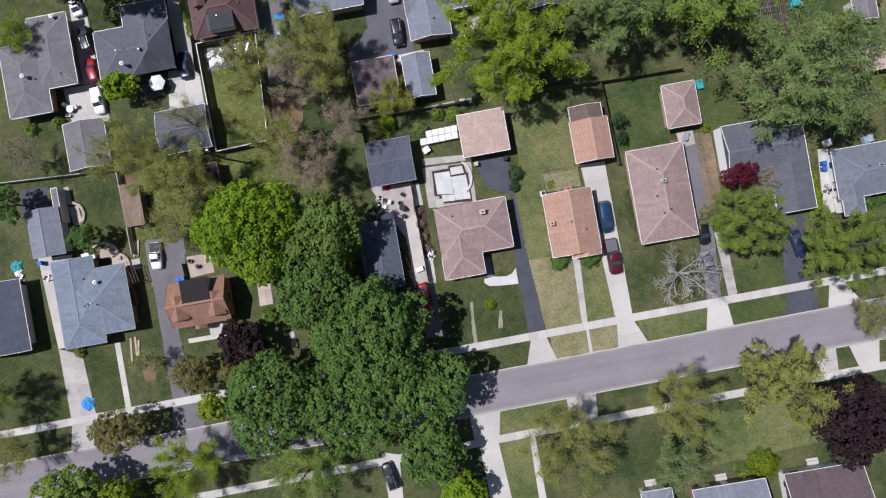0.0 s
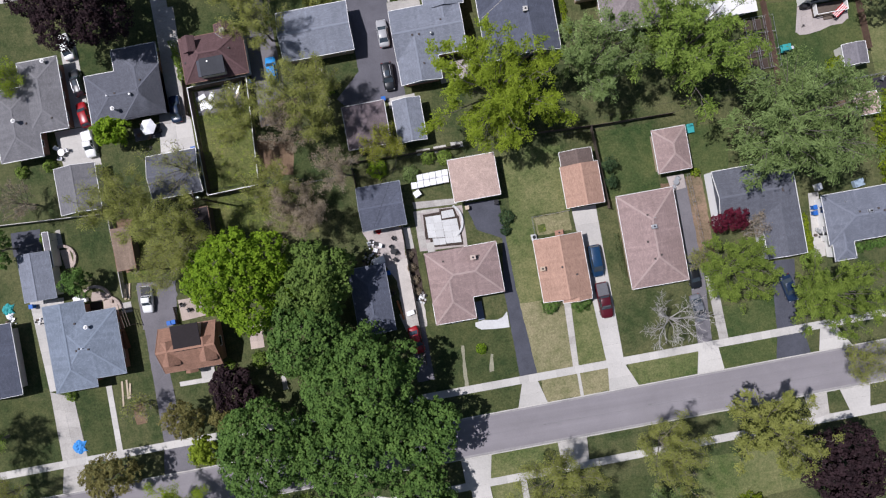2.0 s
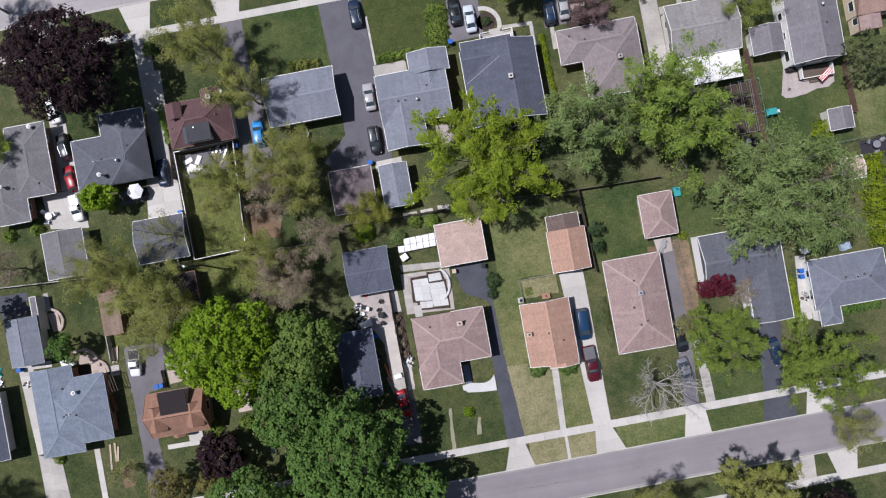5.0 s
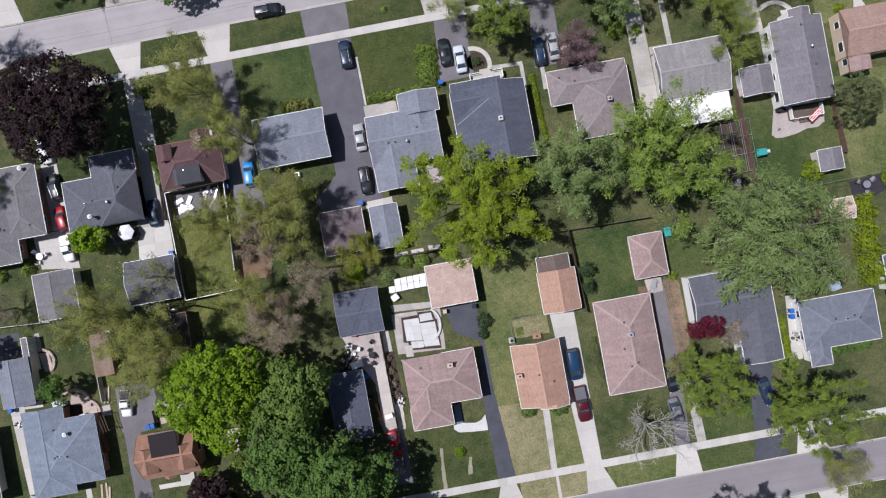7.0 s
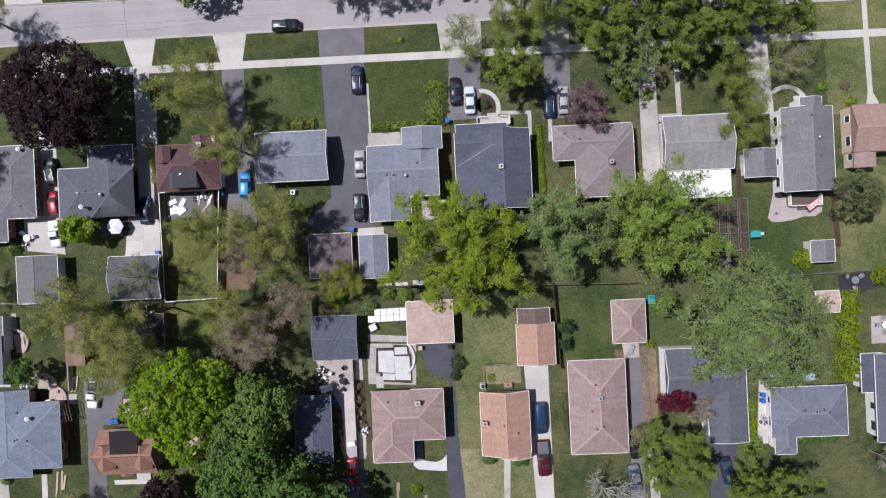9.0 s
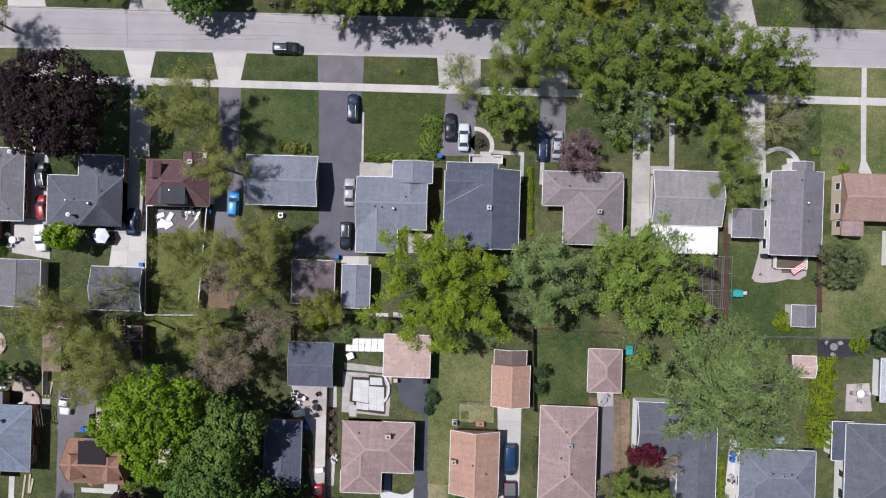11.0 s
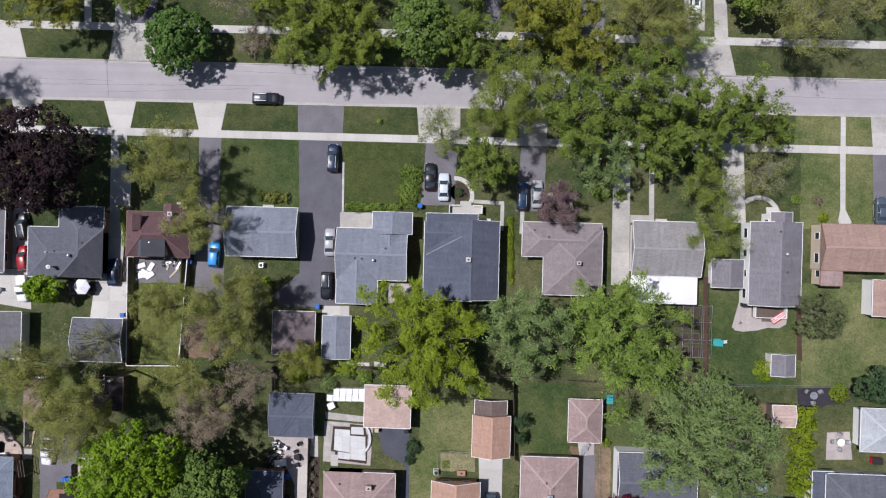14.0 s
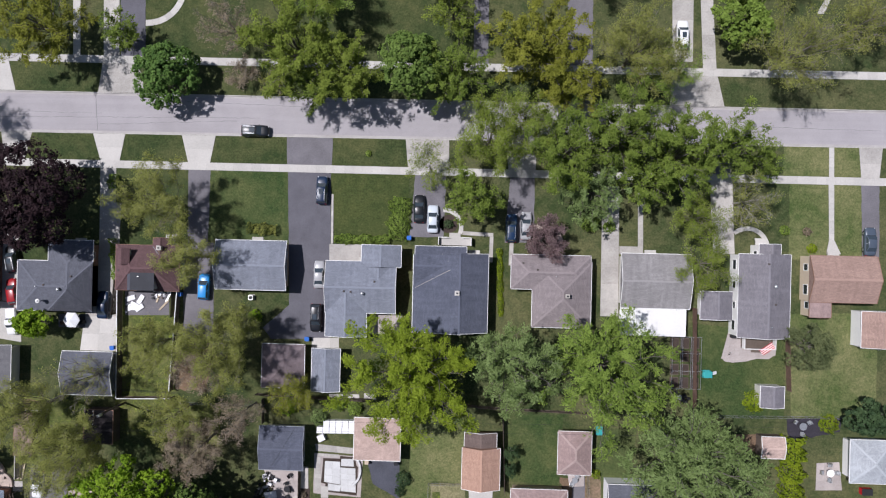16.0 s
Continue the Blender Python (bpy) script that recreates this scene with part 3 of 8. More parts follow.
            for j in range(n):
                f = (j + 0.5) / n
                x, y = px + (qx - px) * f, py + (qy - py) * f
                if inside(x, y, i):
                    continue
                if k in door and not doored and (j == n // 2):
                    doored = True
                    d = bx(B(), -0.47, -0.06, 0.25, 0.47, 0.05, 2.3, 0.01)
                    dd = part("door", d, WHITE, top, "white front door")
                    dd.matrix_basis = pose(x, y, 0, 0, 0, rz)
                    part("handle", cyl(B(), 0.36, 0.08, 1.2, 1.32, 0.025, n=8), STEEL, dd)
                    st = bx(B(), -0.9, -0.1, 0, 0.9, 1.1, 0.18, 0.02)
                    bx(st, -0.9, -0.1, 0, 0.9, 0.7, 0.36, 0.02)
                    ss = part("step", st, CONCRETE, top, "concrete front steps")
                    ss.matrix_basis = pose(x, y, 0, 0, 0, rz)
                    continue
                for s in range(storeys):
                    window_at(top, x, y, 1.65 + 2.6 * s, rz, 1.5 if (j + i) % 3 == 0 else 1.05)
    BUILT[top.name] = (wings, ox, oy)
    return top


BUILT = {}


def on_roof(top, x, y):
    wings, ox, oy = BUILT[top.name]
    return x - ox, y - oy, roof_height(wings, x, y)


def chimney(top, x, y, w=0.7, d=0.55, up=0.9, material=None, lid=None):
    a, b, z = on_roof(top, x, y)
    m = bx(B(), a - w / 2, b - d / 2, z - 0.8, a + w / 2, b + d / 2, z + up, 0.01)
    c = part("chimney", m, material or BRICK, top, "masonry chimney with a pale cap")
    part("cap", bx(B(), a - w / 2 - 0.06, b - d / 2 - 0.06, z + up, a + w / 2 + 0.06, b + d / 2 + 0.06, z + up + 0.1, 0.01), lid or CONCRETE, c)
    part("flue", cyl(B(), a, b, z + up + 0.1, z + up + 0.28, 0.13, n=10), DARK, c)


def valley(top, x0, y0, x1, y1, material=None, w=0.10):
    """A pale metal strip lying along a valley of the roof."""
    a, b, z = on_roof(top, x0, y0)
    c, d, u = on_roof(top, x1, y1)
    part("valley_flashing", beam(B(), (a, b, z + 0.03), (c, d, u + 0.03), w, 0.02), material or KERB, top, "pale metal strip in the roof valley")


def vents(top, *places, dark=True):
    for n, (x, y) in enumerate(places):
        a, b, z = on_roof(top, x, y)
        if n % 3 == 2:
            m = cyl(B(), a, b, z - 0.15, z + 0.45, 0.06, n=8)
            part("vent_pipe", m, STEEL, top, "galvanised vent pipe")
        else:
            m = bx(B(), a - 0.15, b - 0.15, z - 0.1, a + 0.15, b + 0.15, z + 0.14, 0.05)
            part("roof_vent", m, VENT if dark else STEEL, top, "low box roof vent")


def turbine(top, x, y):
    a, b, z = on_roof(top, x, y)
    m = cyl(B(), a, b, z - 0.2, z + 0.22, 0.14, n=12)
    bmesh.ops.create_uvsphere(m, u_segments=12, v_segments=8, radius=0.27, matrix=Matrix.Translation((a, b, z + 0.36)) @ Matrix.Diagonal((1, 1, 0.8, 1)))
    part("turbine_vent", m, STEEL, top, "round metal turbine vent")


def flue_pipe(top, x, y, up=1.2):
    """A tall metal flue with a pale cowl, which throws a long shadow on the roof."""
    a, b, z = on_roof(top, x, y)
    p = part("flue_pipe", cyl(B(), a, b, z - 0.2, z + up, 0.16, n=12), STEEL, top, "metal flue pipe with a white cowl")
    m = cyl(B(), a, b, z + up, z + up + 0.08, 0.34, n=12)
    cyl(m, a, b, z + up + 0.08, z + up + 0.28, 0.26, 0.10, n=12)
    part("cowl", m, WHITE, p)


# ================= trees =================
def tubes(segs, sides):
    """Tapered tubes: segs of (p, q, r at p, r at q)."""
    v, f = [], []
    for p, q, r0, r1 in segs:
        p, q = Vector(p), Vector(q)
        d = (q - p).normalized()
        a = d.orthogonal().normalized()
        b = d.cross(a)
        n = len(v)
        for k in range(sides):
            w = 2 * math.pi * k / sides
            o = a * math.cos(w) + b * math.sin(w)
            v.append(p + o * r0)
            v.append(q + o * r1)
        for k in range(sides):
            i, j = n + 2 * k, n + 2 * ((k + 1) % sides)
            f.append((i, j, j + 1, i + 1))
        f.append([n + 2 * k + 1 for k in range(sides)])
    return v, f


def limbs(rng, R, base, top, lobes, per):
    """Trunk, limbs to the lobes and branches, as thick and thin tubes."""
    tr = max(0.09, R * 0.045)
    fork = Vector((0, 0, base * 0.85))
    thick, thin = [(Vector((0, 0, -0.1)), fork, tr * 1.25, tr)], []
    up = fork + Vector((rng.uniform(-0.3, 0.3), rng.uniform(-0.3, 0.3), (top - base) * 0.45))
    thick.append((fork, up, tr, tr * 0.6))
    for c in lobes:
        c = Vector(c)
        s = fork.lerp(up, rng.uniform(0, 1))
        c = c * 0.9 + Vector((0, 0, c.z * 0.1))
        m = s.lerp(c, 0.5) + Vector((0, 0, -0.08 * (c - s).length)) + Vector([rng.uniform(-0.09, 0.09) * R for _ in range(3)])
        thick.append((s, m, tr * 0.5, tr * 0.33))
        thick.append((m, c, tr * 0.33, tr * 0.13))
        for _ in range(per):
            s2 = m.lerp(c, rng.uniform(0.1, 1.0))
            out = (c - Vector((0, 0, base))).normalized() * 0.7 + Vector([rng.gauss(0, 0.6) for _ in range(3)]) + Vector((0, 0, 0.15))
            thin.append((s2, s2 + out.normalized() * R * rng.uniform(0.18, 0.38), tr * 0.14, tr * 0.06))
    return thick, thin


def leaf_mesh(name, pts, nrm, tan, length, width, material, parent, label=""):
    """Many small bent leaf sprays from numpy arrays."""
    n = len(pts)
    b = np.cross(nrm, tan)
    L, W = length[:, None], width[:, None]
    v = np.empty((n, 4, 3), np.float32)
    v[:, 0] = pts - tan * L * 0.5
    v[:, 1] = pts + b * W * 0.5 + nrm * W * 0.18 + tan * L * 0.08
    v[:, 2] = pts + tan * L * 0.5 - nrm * L * 0.12
    v[:, 3] = pts - b * W * 0.5 + nrm * W * 0.18 + tan * L * 0.08
    idx = np.arange(n, dtype=np.int32)[:, None] * 4
    f = np.concatenate([idx + [0, 1, 2], idx + [0, 2, 3]], 1).reshape(-1)
    me = bpy.data.meshes.new(name)
    me.vertices.add(n * 4)
    me.vertices.foreach_set("co", v.reshape(-1))
    me.loops.add(len(f))
    me.loops.foreach_set("vertex_index", f.astype(np.int32))
    me.polygons.add(n * 2)
    me.polygons.foreach_set("loop_start", np.arange(0, n * 6, 3, dtype=np.int32))
    me.materials.append(material)
    me.update()
    ob = new(name, me)
    ob.parent = parent
    return tagged(ob, label, kind="stuff")


def unit(a):
    return a / np.maximum(np.linalg.norm(a, axis=-1, keepdims=True), 1e-6)


def polyline_tubes(chains, sides):
    """Tapered tubes along chains: arrays (n, k, 3) of points and (n, k) of radii, as vertices and faces."""
    pts, rad = chains
    n, k = rad.shape
    d = unit(np.gradient(pts, axis=1))
    a = unit(np.cross(d, np.array([0.31, 0.17, 0.93])))
    b = np.cross(d, a)
    w = np.arange(sides) * 2 * math.pi / sides
    ring = pts[:, :, None] + (a[:, :, None] * np.cos(w)[:, None] + b[:, :, None] * np.sin(w)[:, None]) * rad[:, :, None, None]
    i = (np.arange(n)[:, None, None] * k + np.arange(k - 1)[None, :, None]) * sides
    s, s2 = np.arange(sides)[None, None, :], (np.arange(sides)[None, None, :] + 1) % sides
    f = np.stack([i + s, i + s2, i + sides + s2, i + sides + s], -1).reshape(-1, 4)
    return ring.reshape(-1, 3), f


def array_mesh(name, verts, quads, material, parent, smooth=False):
    me = bpy.data.meshes.new(name)
    me.vertices.add(len(verts))
    me.vertices.foreach_set("co", np.asarray(verts, np.float32).reshape(-1))
    me.loops.add(len(quads) * 4)
    me.loops.foreach_set("vertex_index", np.asarray(quads, np.int32).reshape(-1))
    me.polygons.add(len(quads))
    me.polygons.foreach_set("loop_start", np.arange(0, len(quads) * 4, 4, dtype=np.int32))
    me.materials.append(material)
    me.update()
    if smooth:
        me.shade_smooth()
    ob = new(name, me)
    ob.parent = parent
    return ob


def grow(nr, start, way, length, bend, k, wander):
    """Chains of k points from start, heading along way and bending towards bend."""
    n = len(start)
    step = (length / (k - 1))[:, None]
    pts = np.empty((n, k, 3))
    pts[:, 0] = start
    d = unit(way)
    for i in range(1, k):
        d = unit(d + bend + nr.normal(0, wander, (n, 3)))
        pts[:, i] = pts[:, i - 1] + d * step
    return pts


def along(nr, chains, per, lo, hi):
    """Places spread along chains: index, place, direction and share of the way, per on each."""
    n, k, _ = chains.shape
    who = np.repeat(np.arange(n), per)
    s = lo + (hi - lo) * ((np.tile(np.arange(per), n) + nr.uniform(0.1, 0.9, n * per)) / per)
    q = s * (k - 1)
    i = np.minimum(q.astype(int), k - 2)
    f = (q - i)[:, None]
    p, r = chains[who, i], chains[who, i + 1]
    return who, p * (1 - f) + r * f, unit(r - p), s


def tree(label, x, y, R, material, style="dense", hgt=None, base=None, seed=None, bark=None, squash=(1.0, 1.0), name="tree", category="tree", group="", cover=1.0, leaf=None, frond=1.0):
    """style: dense (clumps hide the limbs), sparse (leaves coming out, branches show), feather (sprays along drooping branches), bare, needle."""
    seed = int(abs(x * 31 + y * 17)) + 11 if seed is None else seed
    rng, nr = random.Random(seed), np.random.default_rng(seed)
    hgt = hgt or R * 1.35 + 3.2
    base = base if base is not None else max(0.6, min(2.6, hgt * 0.25))
    top = thing(name, label, category, x, y, 0, 0, group)
    if style in ("sparse", "feather", "bare"):
        return branching(top, nr, R, material, style, hgt, base, bark or (BARK_GREY if style == "sparse" else BARK), squash, cover, leaf, frond)
    cz, hz = (base + hgt) / 2, (hgt - base) / 2
    sx, sy = squash
    n_lobes = int(9 + R * 1.9)
    lobes, rad = [], []
    gold = math.pi * (3 - math.sqrt(5))
    for i in range(n_lobes):
        zf = 1 - 1.35 * (i + 0.5) / n_lobes
        q = math.sqrt(max(0, 1 - zf * zf))
        w = gold * i + rng.uniform(-0.35, 0.35)
        k = rng.uniform(0.55, 0.82)
        lobes.append((R * sx * q * math.cos(w) * k, R * sy * q * math.sin(w) * k, cz + hz * zf * k))
        rad.append(R * rng.uniform(0.22, 0.40))
    lob, rad = np.array(lobes), np.array(rad)
    thick, thin = limbs(rng, R, base, hgt, lobes, 2)
    v, f = tubes(thick, 7)
    v2, f2 = tubes(thin, 3)
    link_mesh("trunk", v + v2, f + [[i + len(v) for i in q] for q in f2], bark or BARK, top, "", True)
    # clumps over the lobes' outsides, sprays of leaves on every clump
    lf = leaf or {"dense": 0.40, "needle": 0.30}[style]
    cs = (0.42 + 0.022 * R) * (lf / 0.38) ** 0.5
    per = {"dense": 17, "needle": 14}[style]
    pack = {"dense": 1.45, "needle": 1.2}[style] * cover
    cc, co = [], []
    for c, r in zip(lob, rad):
        k = int(4 * math.pi * r * r * 0.72 * pack / (math.pi * cs * cs)) + 4
        u = unit(nr.normal(0, 1, (k, 3)))
        u[:, 2] = np.where(u[:, 2] < -0.45, -u[:, 2], u[:, 2])
        cc.append(c + u * (r * nr.uniform(0.86, 1.08, k))[:, None] * [1, 1, 0.9])
        co.append(u)
    cc, co = np.concatenate(cc), np.concatenate(co)
    far = (np.linalg.norm(cc[:, None, :] - lob[None], axis=2) / rad[None]).min(1)
    keep = far > 0.84
    # a thinner inner layer, so that the crown is not see-through
    inner = cc[~keep][::3] * [0.94, 0.94, 0.97]
    cc, co = np.concatenate([cc[keep], inner]), np.concatenate([co[keep], co[~keep][::3]])
    k = len(cc)
    n = k * per
    c3, o3 = np.repeat(cc, per, 0), np.repeat(co, per, 0)
    size = np.repeat(cs * nr.uniform(0.6, 1.4, k), per)[:, None]
    v3 = unit(nr.normal(0, 1, (n, 3)) + o3 * 0.9 + [0, 0, 0.35])
    pts = c3 + v3 * size * nr.uniform(0.35, 1.1, (n, 1))
    nrm = unit(v3 * 0.75 + o3 * 0.3 + [0, 0, 0.45] + nr.normal(0, 0.32, (n, 3)))
    t = nr.normal(0, 1, (n, 3))
    L = lf * nr.uniform(0.6, 1.3, n)
    W = L * nr.uniform(0.62, 0.9, n)
    if style == "needle":
        L, W = L * 1.5, W * 0.35
    tan = unit(t - nrm * (t * nrm).sum(1, keepdims=True))
    leaf_mesh("crown", pts, nrm, tan, L, W, material, top)
    return top


def branching(top, nr, R, material, style, hgt, base, bark, squash, cover, leaf, frond):
    """Trunk, limbs, branches and twigs grown one out of the other, with the leaves on the twigs."""
    cz, hz = (base + hgt) / 2, (hgt - base) / 2
    shape = np.array([squash[0], squash[1], 1.0])
    tr = max(0.10, R * 0.042) * (0.62 if style == "bare" else 0.85)
    n = int({"sparse": 11, "feather": 13, "bare": 6}[style] + R * {"sparse": 1.3, "feather": 1.5, "bare": 0.5}[style])
    i = np.arange(n)
    if style == "feather":                            # even cover seen from above, a few low limbs besides
        zf = np.where(i < 0.8 * n, np.sqrt(np.maximum(0.02, 1 - (i + 0.5) / (0.8 * n))), nr.uniform(-0.15, 0.2, n))
    else:
        zf = 0.98 - (1.05 if style == "sparse" else 0.80) * ((i + 0.5) / n) ** 1.12
    w = i * math.pi * (3 - math.sqrt(5)) + nr.uniform(-0.5, 0.5, n)
    q = np.sqrt(1 - zf * zf)
    reach = nr.uniform(0.70, 1.0, n)[:, None]
    tips = np.stack([R * q * np.cos(w), R * q * np.sin(w), hz * zf], 1) * reach * shape * [0.98, 0.98, 1] + [0, 0, cz]
    # trunk, then limbs that leave it low and bow outwards
    lean = nr.uniform(-0.05, 0.05, 2) * R
    trunk = np.stack([[0, 0, -0.1], [lean[0] * 0.3, lean[1] * 0.3, base * 0.6], [lean[0], lean[1], base + hz * 0.25], [lean[0] * 1.6, lean[1] * 1.4, cz + hz * 0.35]])[None]
    parts = [polyline_tubes((trunk, np.array([[tr * 1.3, tr, tr * 0.8, tr * 0.35]])), 8)]
    s0 = nr.uniform(0, 1, n)[:, None]
    root = trunk[0, 1] * (1 - s0) + trunk[0, 2] * s0 + [0, 0, 0.15]
    span = tips - root
    k = 7
    f = np.linspace(0, 1, k)[None, :, None]
    arch = np.array([0, 0, 1.0]) * (np.linalg.norm(span, axis=1) * (nr.uniform(0.06, 0.20, n) if style == "bare" else nr.uniform(-0.02, 0.06, n)))[:, None]
    limb = root[:, None] + span[:, None] * f + arch[:, None] * np.sin(f * math.pi)
    limb[:, 1:] += np.cumsum(nr.normal(0, 0.022 * R, (n, k - 1, 3)), 1) * [1, 1, 0.5]
    parts.append(polyline_tubes((limb, tr * (nr.uniform(0.38, 0.58, (n, 1)) if style == "bare" else nr.uniform(0.20, 0.32, (n, 1))) * (1 - 0.78 * np.linspace(0, 1, k))[None]), 6))
    # branches
    per = {"sparse": 7, "feather": 6, "bare": 9}[style]
    who, p, d, s = along(nr, limb, per, 0.20 if style == "feather" else 0.28, 1.0)
    out = unit((p - [0, 0, cz - hz * 0.5]) * [1, 1, 0.7])
    flat = unit(np.cross(d, [0, 0, 1.0])) * np.where(nr.uniform(0, 1, len(p)) < 0.5, -1, 1)[:, None]
    way = d * 0.75 + flat * nr.uniform(0.3, 1.0, (len(p), 1)) + out * 0.35 + nr.normal(0, 0.22, (len(p), 3))
    length = R * nr.uniform(0.20, 0.42, len(p)) * (1.15 - 0.55 * s)
    drop = np.array([0, 0, -0.10 if style == "feather" else 0.04])
    branch = grow(nr, p, way, length, drop, 5, 0.13)
    parts.append(polyline_tubes((branch[:, ::2], (tr * 0.17 * (1.2 - 0.5 * s))[:, None] * np.array([[1, 0.65, 0.3]])), 3))
    # twigs
    per2 = {"sparse": 6, "feather": 10, "bare": 5}[style]
    who2, p2, d2, s2 = along(nr, branch, per2, 0.2, 1.0)
    side2 = unit(np.cross(d2, [0, 0, 1.0])) * np.where(np.arange(len(p2)) % 2 == 0, -1, 1)[:, None]
    way2 = d2 * 0.8 + side2 * nr.uniform(0.25, 0.9, (len(p2), 1)) + nr.normal(0, 0.25, (len(p2), 3)) * [1, 1, 0.5 if style == "feather" else 1.0] + [0, 0, 0.06]
    len2 = (0.35 + 0.065 * R) * nr.uniform(0.6, 1.3, len(p2)) * (1.1 - 0.35 * s2) * (frond if style == "feather" else 1.0)
    if style == "bare":
        len2 = len2 * 1.25
    twig = grow(nr, p2, way2, len2, np.array([0, 0, -0.16 * frond if style == "feather" else 0.03]), 4, 0.16)
    if style != "feather":
        parts.append(polyline_tubes((twig[:, ::3], np.full((len(twig), 2), 1.0) * [0.020, 0.009] * (1.6 if style == "bare" else 1.0)), 3))
    verts, faces, at = [], [], 0
    for v, f in parts:
        verts.append(v)
        faces.append(f + at)
        at += len(v)
    array_mesh("trunk", np.concatenate(verts), np.concatenate(faces), bark, top, True)
    if style == "bare":
        return top
    # leaves along the twigs, some twigs full and some nearly empty
    lf = leaf or (0.27 * frond ** 0.9 if style == "feather" else 0.165)
    total = math.pi * R * R * squash[0] * squash[1] * cover * (175 if style == "feather" else 98) * (0.24 / lf) ** 1.2
    per3 = max(3, int(total / len(twig)))
    who3, p3, d3, s3 = along(nr, twig, per3, 0.05, 1.08)
    q = np.sin(p2[:, 0] * 0.9 + R) * np.cos(p2[:, 1] * 1.1 + R * 3) + 0.5 * np.sin(p2[:, 2] * 1.3 + p2[:, 0] * 0.5)
    full = np.clip(0.66 + 0.25 * q + nr.normal(0, 0.30, len(p))[who2] + nr.normal(0, 0.12, len(p2)), 0.04, 1.0)
    shown = nr.uniform(0, 1, len(p3)) < full[who3] * 1.15
    p3, d3, s3 = p3[shown], d3[shown], s3[shown]
    m = len(p3)
    spread = (0.11 + 0.013 * R if style == "feather" else 0.17 + 0.034 * R) * (1.15 - 0.55 * s3)[:, None]
    p3 = p3 + nr.normal(0, 1, (m, 3)) * spread * ([1, 1, 0.4] if style == "feather" else [1.0, 1.0, 0.75])
    nrm = unit(np.array([0, 0, 0.95]) + unit(p3 - [0, 0, cz]) * 0.25 + nr.normal(0, 0.38, (m, 3)))
    t = d3 * (1.0 if style == "feather" else 0.4) + nr.normal(0, 0.5, (m, 3))
    tan = unit(t - nrm * (t * nrm).sum(1, keepdims=True))
    L = lf * nr.uniform(0.6, 1.4, m)
    W = L * nr.uniform(0.38, 0.60, m) / frond if style == "feather" else L * nr.uniform(0.5, 0.8, m)
    leaf_mesh("crown", p3, nrm, tan, L, W, material, top)
    return top


def shrub(label, x, y, R, material, hgt=None, squash=(1, 1), name="shrub", category="shrub", leaf=0.2, group=""):
    """A low plant: leafy clumps down to the ground on short stems."""
    seed = int(abs(x * 57 + y * 23)) + 3
    rng, nr = random.Random(seed), np.random.default_rng(seed)
    hgt = hgt or R * 1.3
    top = thing(name, label, category, x, y, 0, 0, group)
    segs = [(Vector((0, 0, -0.05)), Vector((rng.uniform(-.6, .6) * R * squash[0], rng.uniform(-.6, .6) * R * squash[1], hgt * 0.7)), 0.035, 0.012) for _ in range(7)]
    v, f = tubes(segs, 4)
    tagged(link_mesh("inner_wood", v, f, BARK, top), kind="stuff")
    area = 2 * math.pi * R * max(R, hgt) * squash[0] * squash[1]
    n = int(min(5000, max(140, area * 55 * (0.2 / leaf) ** 2)))
    u = unit(nr.normal(0, 1, (n, 3)))
    u[:, 2] = np.abs(u[:, 2])
    lump = 1 + 0.16 * np.sin(u[:, 0] * 6 + seed) * np.cos(u[:, 1] * 7 + seed * 2) + 0.10 * np.sin(u[:, 2] * 11 + u[:, 0] * 9)
    pts = u * (nr.uniform(0.6, 1.0, n) ** 0.5 * lump)[:, None] * [R * squash[0], R * squash[1], hgt * 0.9] + [0, 0, 0.06]
    nrm = unit(u + [0, 0, 0.4] + nr.normal(0, 0.5, (n, 3)))
    t = nr.normal(0, 1, (n, 3))
    tan = unit(t - nrm * (t * nrm).sum(1, keepdims=True))
    L = leaf * nr.uniform(0.7, 1.4, n)
    leaf_mesh("foliage", pts, nrm, tan, L, L * 0.7, material, top)
    return top


